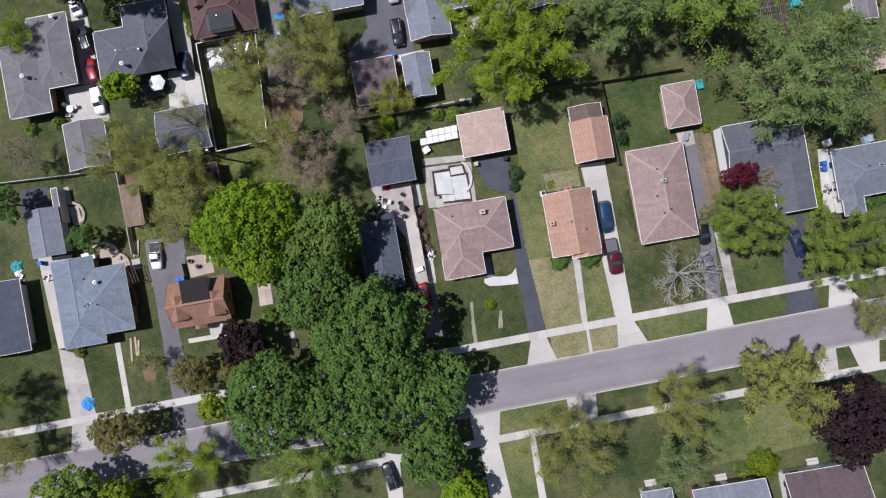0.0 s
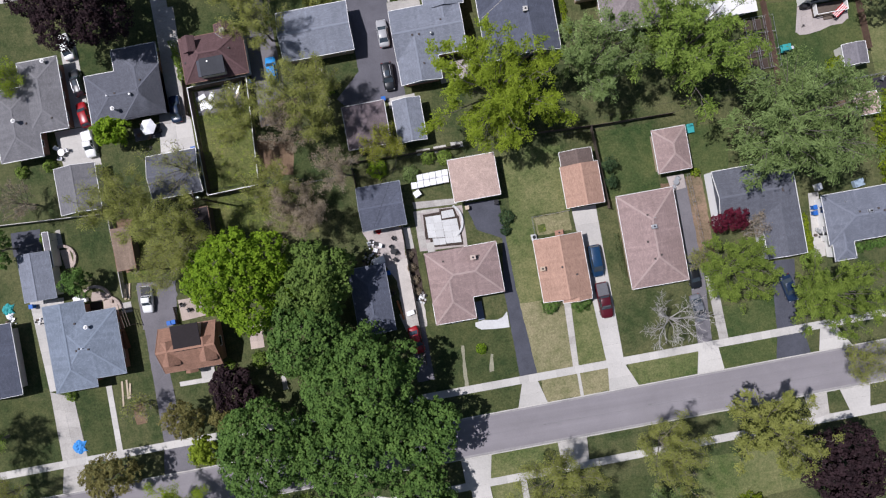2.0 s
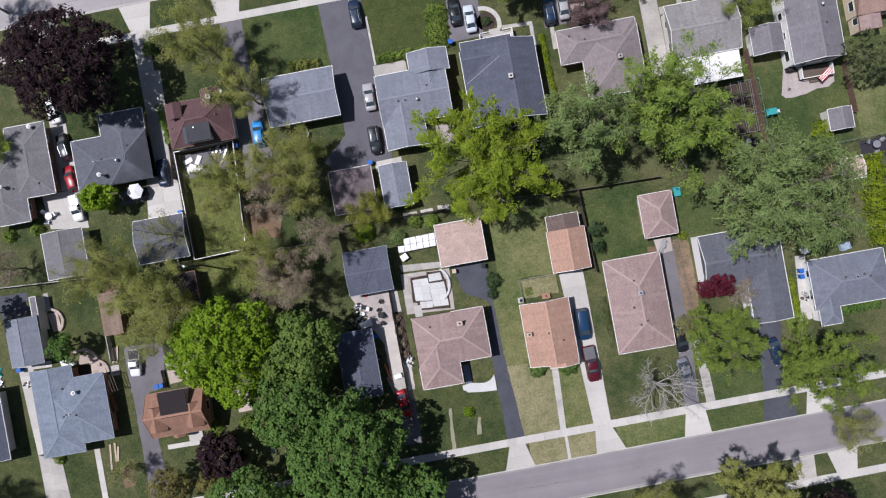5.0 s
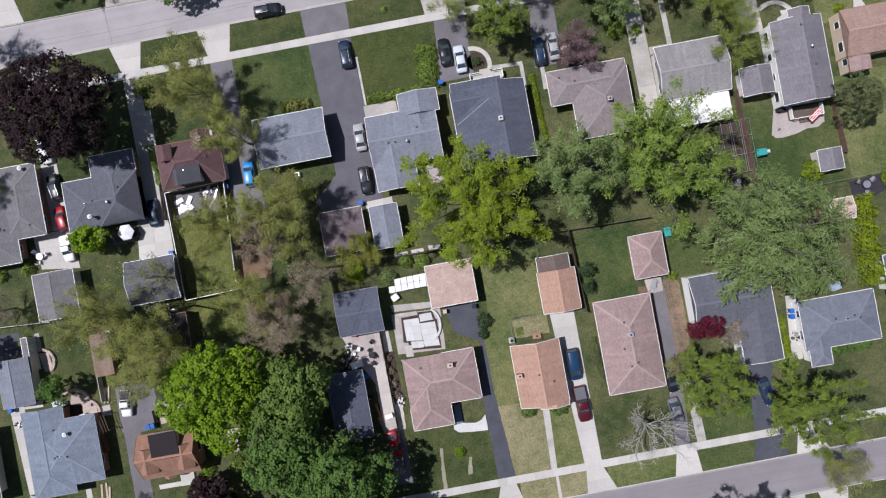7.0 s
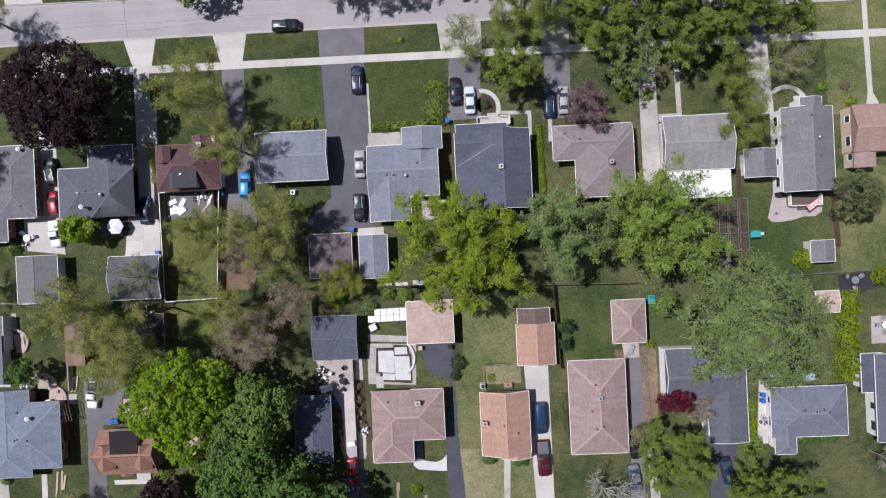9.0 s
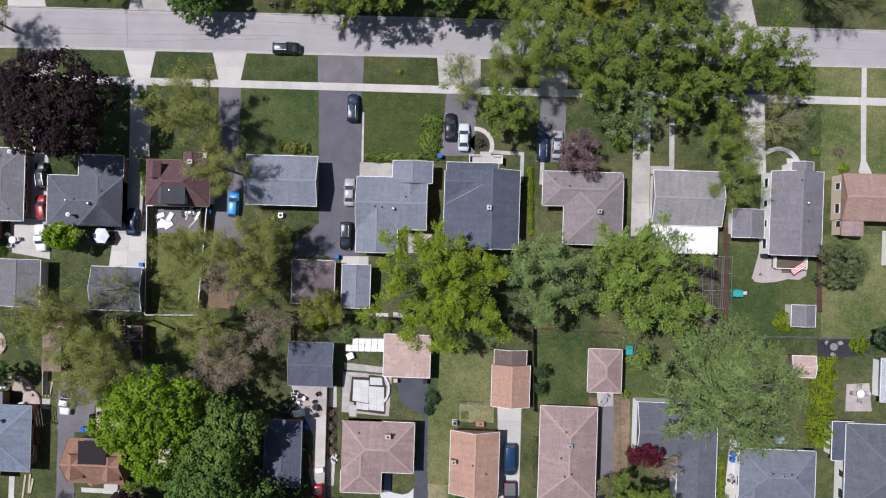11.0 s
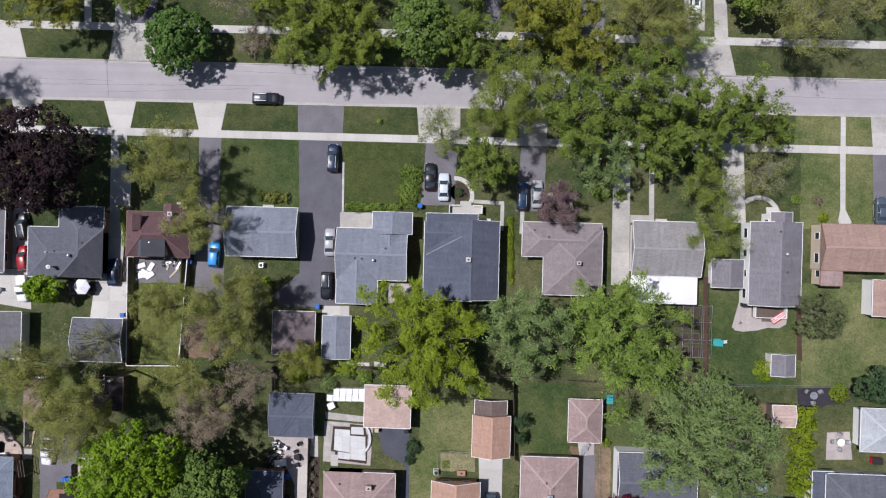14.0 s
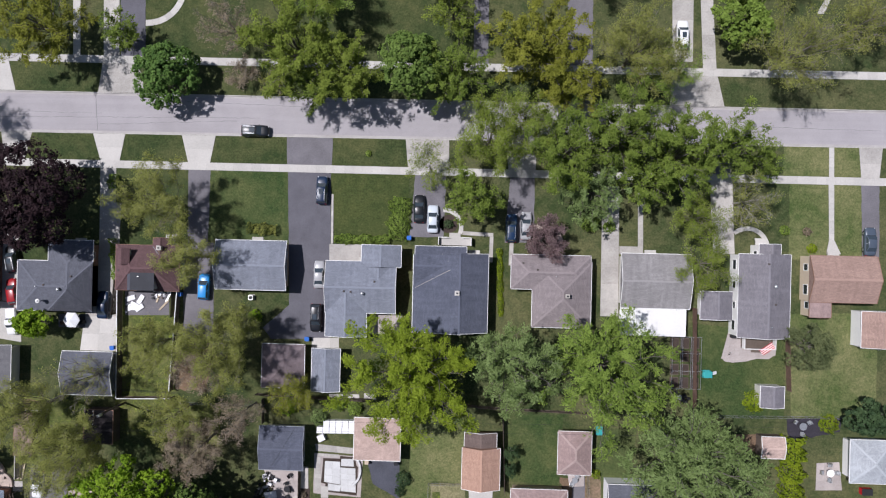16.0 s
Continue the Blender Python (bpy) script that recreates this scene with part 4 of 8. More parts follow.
def hedge(label, x0, y0, x1, y1, w, hgt, material, leaf=0.22):
    """A run of clipped or loose hedge as one plant mass."""
    seed = int(abs(x0 * 57 + y1 * 23)) + 3
    nr = np.random.default_rng(seed)
    top = thing("hedge", label, "hedge", (x0 + x1) / 2, (y0 + y1) / 2)
    d = np.array([x1 - x0, y1 - y0, 0.0])
    ln = float(np.linalg.norm(d))
    d = d / ln
    side = np.array([-d[1], d[0], 0])
    n = int(min(16000, ln * (w + 2 * hgt) * 48 * (0.22 / leaf) ** 2))
    s = nr.uniform(-0.5, 0.5, n)
    a = nr.uniform(0, math.pi, n)
    lump = 1 + 0.20 * np.sin(s * ln * 2.1 + seed) + 0.14 * np.sin(s * ln * 5.3 + a * 3)
    u = np.cos(a)[:, None] * side + np.sin(a)[:, None] * np.array([0, 0, 1.0])
    rr = nr.uniform(0.6, 1.0, n) ** 0.5 * lump
    pts = d * (s * ln)[:, None] + side * (np.cos(a) * rr * w / 2)[:, None] + np.array([0, 0, 1.0]) * (np.sin(a) * rr * hgt)[:, None]
    nrm = unit(u + nr.normal(0, 0.5, (n, 3)))
    t = nr.normal(0, 1, (n, 3))
    tan = unit(t - nrm * (t * nrm).sum(1, keepdims=True))
    L = leaf * nr.uniform(0.7, 1.4, n)
    leaf_mesh("foliage", pts, nrm, tan, L, L * 0.7, material, top)
    rng = random.Random(seed)
    segs = []
    for i in range(max(2, int(ln / 1.2))):
        c = Vector(d) * ((i + 0.5) / max(2, int(ln / 1.2)) - 0.5) * ln
        segs.append((c + Vector((0, 0, -0.05)), c + Vector((rng.uniform(-.2, .2), rng.uniform(-.2, .2), hgt * 0.7)), 0.04, 0.015))
    v, f = tubes(segs, 4)
    tagged(link_mesh("inner_wood", v, f, BARK, top), kind="stuff")
    return top


# ================= vehicles =================
def paint(name, rgb):
    m = mat("car paint " + name, rgb, 0.32, (0.5, 0.03), (4, 0.02), spec=0.35)
    m.node_tree.nodes["Principled BSDF"].inputs["Coat Weight"].default_value = 0.6
    return m


CAR_GLASS = mat("car glass", (0.045, 0.060, 0.075), 0.05, (1, 0), (1, 0), spec=0.9)
LAMP_CLEAR = mat("headlight lens", (0.65, 0.67, 0.70), 0.1, (1, 0), (1, 0))
LAMP_RED = mat("tail light lens", (0.35, 0.01, 0.012), 0.15, (1, 0), (1, 0))
RIM = mat("alloy rim", (0.42, 0.43, 0.45), 0.35, (1, 0), (1, 0), metal=0.7)
KINDS = {  # length, width, height, belt, cabin bottom rear/front, cabin top rear/front, hood drop
    "sedan": (4.45, 1.74, 1.45, 0.95, -1.65, 1.05, -0.95, 0.30, 0.10),
    "hatch": (4.25, 1.72, 1.50, 0.98, -2.02, 1.05, -1.65, 0.30, 0.10),
    "suv": (4.50, 1.80, 1.70, 1.08, -2.12, 1.12, -1.85, 0.45, 0.08),
    "van": (5.10, 1.92, 1.78, 1.10, -2.45, 1.75, -2.20, 0.85, 0.14),
    "compact": (4.4, 1.76, 1.66, 1.02, -0.55, 1.00, -0.30, 0.50, 0.06),
    "pickup": (5.75, 2.00, 1.86, 1.12, -0.75, 1.45, -0.45, 0.75, 0.06),
}
VEHICLES = {}


def vehicle(kind, colour, rgb, label, x, y, heading, bed=None):
    """heading: degrees, 0 faces +x."""
    key = (kind, colour, bed.name if bed else "")
    if key in VEHICLES:
        c = copy_thing(VEHICLES[key], pose(x, y, 0, 0, 0, heading))
        return tagged(c, label, "pickup truck" if kind in ("pickup", "compact") else "car")
    L, W, H, belt, cb0, cb1, ct0, ct1, drop = KINDS[kind]
    top = thing({"sedan": "car", "hatch": "car", "suv": "car", "van": "van", "pickup": "pickup_truck", "compact": "pickup_truck"}[kind], label, "pickup truck" if kind in ("pickup", "compact") else "car", x, y, 0, heading)
    VEHICLES[key] = top
    body = paint(colour, rgb)
    # lower body: rings of points along the length
    hw = W / 2
    st = [(-L / 2, 0.80, 0.42, belt - 0.22), (-L / 2 + 0.10, 0.90, 0.30, belt - 0.06), (-L / 2 + 0.40, 0.98, 0.24, belt), (cb0, 1.0, 0.22, belt + 0.02), (0, 1.0, 0.22, belt + 0.01),
          (cb1, 1.0, 0.22, belt - 0.02), (L / 2 - 0.75, 0.985, 0.22, belt - drop * 0.8), (L / 2 - 0.25, 0.92, 0.26, belt - drop * 1.6), (L / 2 - 0.06, 0.80, 0.32, belt - drop * 2.2 - 0.08), (L / 2, 0.66, 0.42, belt - drop * 2.2 - 0.2)]
    bm = B()
    rings = []
    for sx, k, lo, hi in st:
        w = hw * k
        prof = [(-w * 0.90, lo), (-w, lo + 0.16), (-w, hi - 0.16), (-w * 0.93, hi - 0.03), (-w * 0.6, hi + 0.025), (0, hi + 0.04), (w * 0.6, hi + 0.025), (w * 0.93, hi - 0.03), (w, hi - 0.16), (w, lo + 0.16), (w * 0.90, lo)]
        rings.append([bm.verts.new((sx, py, pz)) for py, pz in prof])
    m = len(rings[0])
    for a, b in zip(rings, rings[1:]):
        for i in range(m):
            bm.faces.new((a[i], b[i], b[(i + 1) % m], a[(i + 1) % m]))
    bm.faces.new(rings[0])
    bm.faces.new(rings[-1][::-1])
    bmesh.ops.recalc_face_normals(bm, faces=bm.faces)
    bo = part("body", bm, body, top)
    bo.data.shade_smooth()
    # cabin with its glass
    wb, wt = hw * 0.90, hw * 0.74
    zb, zt = belt - 0.03, H
    cab = B()
    lo = [cab.verts.new(p) for p in ((cb0, -wb, zb), (cb1, -wb, zb), (cb1, wb, zb), (cb0, wb, zb))]
    hi = [cab.verts.new(p) for p in ((ct0, -wt, zt - 0.05), (ct1, -wt, zt - 0.05), (ct1, wt, zt - 0.05), (ct0, wt, zt - 0.05))]
    tp = [cab.verts.new(p) for p in ((ct0 + 0.12, -wt * 0.86, zt), (ct1 - 0.12, -wt * 0.86, zt), (ct1 - 0.12, wt * 0.86, zt), (ct0 + 0.12, wt * 0.86, zt))]
    for a, b in ((lo, hi), (hi, tp)):
        for i in range(4):
            cab.faces.new((a[i], a[(i + 1) % 4], b[(i + 1) % 4], b[i]))
    ridge = [cab.verts.new(p) for p in ((ct0 + 0.35, 0, zt + 0.05), (ct1 - 0.35, 0, zt + 0.05))]
    cab.faces.new((tp[0], tp[1], ridge[1], ridge[0]))
    cab.faces.new((tp[2], tp[3], ridge[0], ridge[1]))
    cab.faces.new((tp[1], tp[2], ridge[1]))
    cab.faces.new((tp[3], tp[0], ridge[0]))
    part("roof", cab, body, top).data.shade_smooth()

    def pane(name, p0, p1, p2, p3):
        """A pane between four corners, slightly inside them and proud of the cabin."""
        p = [Vector(q) for q in (p0, p1, p2, p3)]
        c = sum(p, Vector()) / 4
        n = (p[1] - p[0]).cross(p[3] - p[0]).normalized()
        if n.dot(c - Vector((0, 0, 1.0))) < 0:
            n = -n
        q = [c + (v - c) * 0.90 for v in p]
        v = [tuple(a + n * 0.012) for a in q] + [tuple(a - n * 0.02) for a in q]
        link_mesh(name, v, [(0, 1, 2, 3), (7, 6, 5, 4), (0, 4, 5, 1), (1, 5, 6, 2), (2, 6, 7, 3), (3, 7, 4, 0)], CAR_GLASS, top, "tinted glass")

    ht = zt - 0.05
    pane("windscreen", (cb1, -wb, zb), (cb1, wb, zb), (ct1, wt, ht), (ct1, -wt, ht))
    pane("rear_window", (cb0, -wb, zb), (cb0, wb, zb), (ct0, wt, ht), (ct0, -wt, ht))
    for s in (-1, 1):
        mb, mt = (cb0 + cb1) / 2, (ct0 + ct1) / 2
        pane("side_window", (cb0, s * wb, zb), (mb, s * wb, zb), (mt, s * wt, ht), (ct0, s * wt, ht))
        pane("side_window", (mb, s * wb, zb), (cb1, s * wb, zb), (ct1, s * wt, ht), (mt, s * wt, ht))
    r = 0.37 if kind in ("pickup", "suv", "van") else 0.33
    for sx in (-L / 2 + 0.95, L / 2 - 0.92):
        for s in (-1, 1):
            wh = new("wheel")
            wh.parent = top
            wh.matrix_basis = pose(sx, s * (hw - 0.12), r, 90, 0, 0)
            part("tyre", cyl(B(), 0, 0, -0.115, 0.115, r, n=20), RUBBER, wh)
            rm = cyl(B(), 0, 0, -0.125, 0.125, r * 0.62, n=12)
            part("rim", rm, RIM, wh)
    for s in (-1, 1):
        part("headlight", bx(B(), L / 2 - 0.26, s * hw * 0.52, belt - drop * 2.2 - 0.2, L / 2 - 0.06, s * hw * 0.82, belt - drop * 2.2 - 0.06, 0.02), LAMP_CLEAR, top)
        part("tail_light", bx(B(), -L / 2 + 0.005, s * hw * 0.55, belt - 0.34, -L / 2 + 0.12, s * hw * 0.86, belt - 0.18, 0.02), LAMP_RED, top)
        part("door_mirror", bx(B(), cb1 - 0.42, s * hw * 0.98, belt, cb1 - 0.28, s * (hw + 0.11), belt + 0.12, 0.03), body, top)
    if kind == "suv":
        for s in (-1, 1):
            part("roof_rail", bx(B(), ct0 + 0.15, s * wt * 0.84 - 0.025, zt - 0.02, ct1 - 0.25, s * wt * 0.84 + 0.025, zt + 0.05, 0.01), RIM, top, "metal roof rail")
        part("sunroof", bx(B(), (ct0 + ct1) / 2, -wt * 0.5, zt + 0.01, ct1 - 0.3, wt * 0.5, zt + 0.058, 0.01), CAR_GLASS, top, "dark glass sunroof")
    for s in (-1, 1):
        part("wiper", bx(B(), cb1 - 0.10, s * 0.32 - 0.28, zb + 0.05, cb1 - 0.06, s * 0.32 + 0.28, zb + 0.08, 0.008), DARK, top)
    if kind in ("pickup", "compact"):
        part("bed_cover", bx(B(), -L / 2 + 0.12, -hw * 0.86, belt + 0.03, cb0 - 0.05, hw * 0.86, belt + 0.10, 0.02), bed or DARK, top, "bed of the truck")
    return top


BLACK, NAVY, WHITE_CAR = (0.012, 0.013, 0.016), (0.012, 0.026, 0.060), (0.75, 0.75, 0.74)


# ================= fences, poles, yard things =================
def fence(label, x0, y0, x1, y1, hgt=1.6, material=None, kind="board", cap=None, bay=2.3):
    """A run of fence on posts; every bay's boards are one panel."""
    material = material or WOOD
    ln = math.hypot(x1 - x0, y1 - y0)
    n = max(1, round(ln / bay))
    step = ln / n
    top = thing("fence", label, "fence", x0, y0, 0, math.degrees(math.atan2(y1 - y0, x1 - x0)))
    rad = 0.05 if kind == "board" else 0.03
    pb = bx(B(), -rad, -rad, -0.1, rad, rad, hgt + 0.08, 0.01)
    post = part("post", pb, material, top)
    pn = B()
    if kind == "board":
        k = max(2, int(step / 0.16))
        for i in range(k):
            bx(pn, 0.04 + i * (step - 0.08) / k + 0.012, -0.045, 0.06, 0.04 + (i + 1) * (step - 0.08) / k - 0.008, -0.022, hgt + (0.012 if i % 2 else 0))
        for z in (0.35, hgt - 0.3):
            bx(pn, 0.02, -0.022, z, step - 0.02, 0.03, z + 0.09)
    else:
        for z in (0.08, hgt):
            bx(pn, 0, -0.013, z - 0.013, step, 0.013, z + 0.013)
        for i in range(1, 13):
            bx(pn, step * i / 13 - 0.004, -0.004, 0.08, step * i / 13 + 0.004, 0.004, hgt)
    panel = tagged(part("panel", pn, material, top), kind="stuff")
    for i in range(1, n + 1):
        again(post, top, pose(i * step, 0, 0))
        if i < n:
            tagged(again(panel, top, pose(i * step, 0, 0)), kind="stuff")
    if cap:
        part("cap_rail", bx(B(), -0.05, -0.06, hgt + 0.02, ln + 0.05, 0.06, hgt + 0.08, 0.01), cap, top, "white cap rail")
    return top


def umbrella(label, x, y, material):
    top = thing("patio_umbrella", label, "umbrella", x, y)
    part("pole", cyl(B(), 0, 0, 0, 2.45, 0.022, n=8), STEEL, top)
    part("base", cyl(B(), 0, 0, 0, 0.08, 0.24, n=12), DARK, top)
    bm = B()
    tip = bm.verts.new((0, 0, 2.55))
    ring = [bm.verts.new((1.35 * math.cos(i * math.pi / 3), 1.35 * math.sin(i * math.pi / 3), 1.98)) for i in range(6)]
    low = [bm.verts.new((v.co.x, v.co.y, v.co.z - 0.12)) for v in ring]
    for i in range(6):
        bm.faces.new((tip, ring[i], ring[(i + 1) % 6]))
        bm.faces.new((ring[i], low[i], low[(i + 1) % 6], ring[(i + 1) % 6]))
    part("canopy", bm, material, top)
    return top


def table(label, x, y, r=0.55, material=None, round_top=True, rz=0.0):
    top = thing("patio_table", label, "table", x, y, 0.03, rz)
    m = cyl(B(), 0, 0, 0.70, 0.74, r, n=20) if round_top else bx(B(), -r * 1.4, -r * 0.8, 0.70, r * 1.4, r * 0.8, 0.74, 0.01)
    part("tabletop", m, material or STEEL, top)
    leg = part("leg", cyl(B(), r * 0.6, r * 0.5, 0, 0.70, 0.022, n=6), DARK, top)
    for sx, sy in ((-1, 1), (1, -1), (-1, -1)):
        again(leg, top, pose(r * 0.6 * (sx - 1), r * 0.5 * (sy - 1), 0), "leg")
    return top


CHAIR = {}


def chair(label, x, y, rz, material):
    k = material.name
    if k in CHAIR:
        return tagged(copy_thing(CHAIR[k], pose(x, y, 0.03, 0, 0, rz)), label, "chair")
    top = CHAIR[k] = thing("patio_chair", label, "chair", x, y, 0.03, rz)
    part("seat", bx(B(), -0.27, -0.27, 0.38, 0.27, 0.27, 0.45, 0.02), material, top)
    part("backrest", bx(B(), -0.32, -0.27, 0.45, -0.25, 0.27, 0.92, 0.02), material, top)
    for s in (-1, 1):
        part("armrest", bx(B(), -0.28, s * 0.27, 0.60, 0.25, s * 0.33, 0.65, 0.01), material, top)
        for q in (-1, 1):
            part("leg", cyl(B(), q * 0.24, s * 0.24, 0, 0.40, 0.02, n=6), DARK, top)
    return top


def bin_(label, x, y, rz, material):
    top = thing("wheeled_bin", label, "bin", x, y, 0.02, rz)
    bm = B()
    bmesh.ops.create_cube(bm, size=1, matrix=Matrix.Translation((0, 0, 0.52)) @ Matrix.Diagonal((0.58, 0.66, 0.96, 1)))
    for v in bm.verts:
        if v.co.z < 0.5:
            v.co.x *= 0.78
            v.co.y *= 0.78
    part("body", bm, material, top)
    part("lid", bx(B(), -0.32, -0.36, 1.0, 0.32, 0.36, 1.07, 0.02), material, top)
    for s in (-1, 1):
        w = part("wheel", cyl(B(), 0, 0, -0.04, 0.04, 0.11, n=10), RUBBER, top)
        w.matrix_basis = pose(-0.22, s * 0.27, 0.11, 90, 0, 0)
    part("handle", bx(B(), -0.40, -0.26, 0.98, -0.34, 0.26, 1.02, 0.01), material, top)
    return top


def ac_unit(label, x, y):
    top = thing("air_conditioner", label, "air conditioner", x, y)
    part("base", bx(B(), -0.45, -0.45, 0, 0.45, 0.45, 0.08, 0.01), CONCRETE, top)
    part("casing", bx(B(), -0.38, -0.38, 0.08, 0.38, 0.38, 0.80, 0.04), STEEL, top)
    part("fan_grille", cyl(B(), 0, 0, 0.80, 0.83, 0.29, n=16), DARK, top)
    return top


def crate(name, label, category, x, y, sx, sy, sz, material, rz=0.0, z=0.0, lid=None):
    """A chest, bundle or planter with a slightly proud lid."""
    top = thing(name, label, category, x, y, z, rz)
    part("body", bx(B(), -sx / 2, -sy / 2, 0, sx / 2, sy / 2, sz * 0.86, 0.03), material, top)
    part("lid", bx(B(), -sx / 2 - 0.02, -sy / 2 - 0.02, sz * 0.86, sx / 2 + 0.02, sy / 2 + 0.02, sz, 0.03), lid or material, top)
    return top


def heap(name, label, category, x, y, r, material, sz=0.5, n=9, z=0.0):
    """Loose clutter: boxes, pots and bags of uneven size standing together."""
    rng = random.Random(int(abs(x * 91 + y * 37)))
    top = thing(name, label, category, x, y, z)
    mats = [material, material, DARK, WOOD, STEEL]
    for i in range(n):
        a, d = i * 2.4 + rng.uniform(-.3, .3), r * math.sqrt((i + 0.3) / n)
        s, hh = r * rng.uniform(0.16, 0.30), sz * rng.uniform(0.4, 1.0)
        bm = B()
        if i % 3 == 1:
            cyl(bm, 0, 0, 0, hh, s * 0.8, s, 12)
        elif i % 3 == 2:
            bmesh.ops.create_icosphere(bm, subdivisions=2, radius=1, matrix=Matrix.Translation((0, 0, hh * 0.5)) @ Matrix.Diagonal((s, s * 0.8, hh * 0.5, 1)))
        else:
            bx(bm, -s, -s * 0.7, 0, s, s * 0.7, hh, 0.03)
        o = part(("box", "pot", "bag")[i % 3], bm, mats[rng.randrange(5)] if i else material, top)
        o.matrix_basis = pose(math.cos(a) * d, math.sin(a) * d, 0, 0, 0, rng.uniform(0, 90))
    return top


def crumpled(name, label, category, x, y, r, material, hgt=0.4, z=0.05):
    """A crumpled sheet lying on the ground."""
    n, v, f = 15, [], []
    for i in range(n):
        for j in range(n):
            u, w = i / (n - 1) * 2 - 1, j / (n - 1) * 2 - 1
            d = 1 + 0.22 * math.sin(5 * u + 3 * w)
            edge = max(0.0, 1 - max(abs(u), abs(w)) ** 4)
            v.append((u * r * d, w * r * (1 + 0.2 * math.cos(4 * u)), 0.02 + edge * hgt * (0.5 + 0.5 * noise.noise(Vector((u * 3.1, w * 3.1, x))))))
    for i in range(n - 1):
        for j in range(n - 1):
            f.append((i * n + j, (i + 1) * n + j, (i + 1) * n + j + 1, i * n + j + 1))
    ob = link_mesh(name, v, f, material)
    ob.matrix_basis = pose(x, y, z)
    return tagged(ob, label, category)


def pole_and_line(x, y, hgt=9.5):
    top = thing("utility_pole", "weathered wooden utility pole with a cross-arm and a transformer", "utility pole", x, y)
    part("pole", cyl(B(), 0, 0, -0.2, hgt, 0.17, 0.11, 12), WOOD, top)
    part("cross_arm", bx(B(), -0.06, -1.1, hgt - 0.9, 0.06, 1.1, hgt - 0.78, 0.01), WOOD, top)
    for s in (-1, -0.4, 0.4, 1):
        part("insulator", cyl(B(), 0, s, hgt - 0.78, hgt - 0.6, 0.05, n=8), WHITE, top)
    part("transformer", cyl(B(), 0.30, 0, hgt - 2.3, hgt - 1.4, 0.22, n=14), STEEL, top, "grey transformer can")
    return top


def wire(label, p, q, sag=0.6, r=0.012):
    pts = [Vector(p).lerp(Vector(q), i / 14) - Vector((0, 0, sag * 4 * (i / 14) * (1 - i / 14))) for i in range(15)]
    side = (Vector(q) - Vector(p)).cross(Vector((0, 0, 1))).normalized() * r
    up = Vector((0, 0, r))
    v = [tuple(c + d) for c in pts for d in (side, up, -side, -up)]
    f = [(i * 4 + k, i * 4 + (k + 1) % 4, i * 4 + 4 + (k + 1) % 4, i * 4 + 4 + k) for i in range(14) for k in range(4)]
    ob = link_mesh("overhead_wire", v, f, DARK)
    return tagged(ob, label, "wire")


def flag(label, x, y, w, l, rz, z):
    """A striped awning cloth over a frame."""
    top = thing("striped_awning", label, "awning", x, y, 0, rz)
    for i in range(7):
        part("stripe", bx(B(), -w / 2 + i * w / 7, -l / 2, z, -w / 2 + (i + 1) * w / 7, l / 2, z + 0.02), RED if i % 2 == 0 else WHITE, top)
    for s in (-1, 1):
        for q in (-1, 1):
            part("leg", cyl(B(), s * w * 0.45, q * l * 0.45, 0, z, 0.025, n=6), STEEL, top)
    return top


# ================= ground, streets, pavements =================
FAR = 1600.0
UP_S, UP_N = (64.75, 0.0), (71.15, -0.006)            # kerb lines of the upper street: y = a + b x
LO_N, LO_S = (-20.55, 0.017), (-27.05, 0.017)         # of the lower street


def line_y(k, x):
    return k[0] + k[1] * x


gv, gf = [], []
for k, z in ((None, 0), (LO_S, 0), (LO_S, -0.14), (LO_N, -0.14), (LO_N, 0), (UP_S, 0), (UP_S, -0.14), (UP_N, -0.14), (UP_N, 0), ("n", 0)):
    for x in (-FAR, FAR):
        y = -FAR if k is None else FAR if k == "n" else line_y(k, x)
        gv.append((x, y, z))
for i in range(0, len(gv) - 2, 2):
    gf.append((i, i + 1, i + 3, i + 2))
tagged(link_mesh("ground", gv, gf, LAWN), "grass-covered ground of the neighbourhood", "ground", "", "structure")

for n, (s, e, m, edge, lab) in enumerate(((LO_S, LO_N, ROAD, GUTTER, "grey weathered asphalt street"), (UP_S, UP_N, ROAD_PALE, GUTTER_PALE, "pale grey concrete street with sealed cracks"))):
    v = [(-400, line_y(s, -400), -0.12), (400, line_y(s, 400), -0.12), (400, line_y(e, 400), -0.12), (-400, line_y(e, -400), -0.12)]
    tagged(link_mesh(f"road_{n + 1}", v, [(0, 1, 2, 3)], m), lab, "road", "", "structure")
    for k, sg in ((s, -1), (e, 1)):
        kb = B()
        for i in range(66):
            x = -100 + i * 3.05
            beam(kb, (x, line_y(k, x) - sg * 0.02, -0.05), (x + 3.03, line_y(k, x + 3.03) - sg * 0.02, -0.05), 0.15, 0.15)
        for x0, x1 in ((-400, -100), (101.3, 400)):
            beam(kb, (x0, line_y(k, x0) - sg * 0.02, -0.05), (x1, line_y(k, x1) - sg * 0.02, -0.05), 0.15, 0.15)
        tagged(part("kerb", kb, KERB), "concrete kerb along the street", "kerb", "", "structure")
        gb = B()
        beam(gb, (-400, line_y(k, -400) - sg * 0.26, -0.118), (400, line_y(k, 400) - sg * 0.26, -0.118), 0.34, 0.014)
        tagged(part("trim", gb, edge), "pale concrete gutter strip of the street", "kerb", "", "structure")


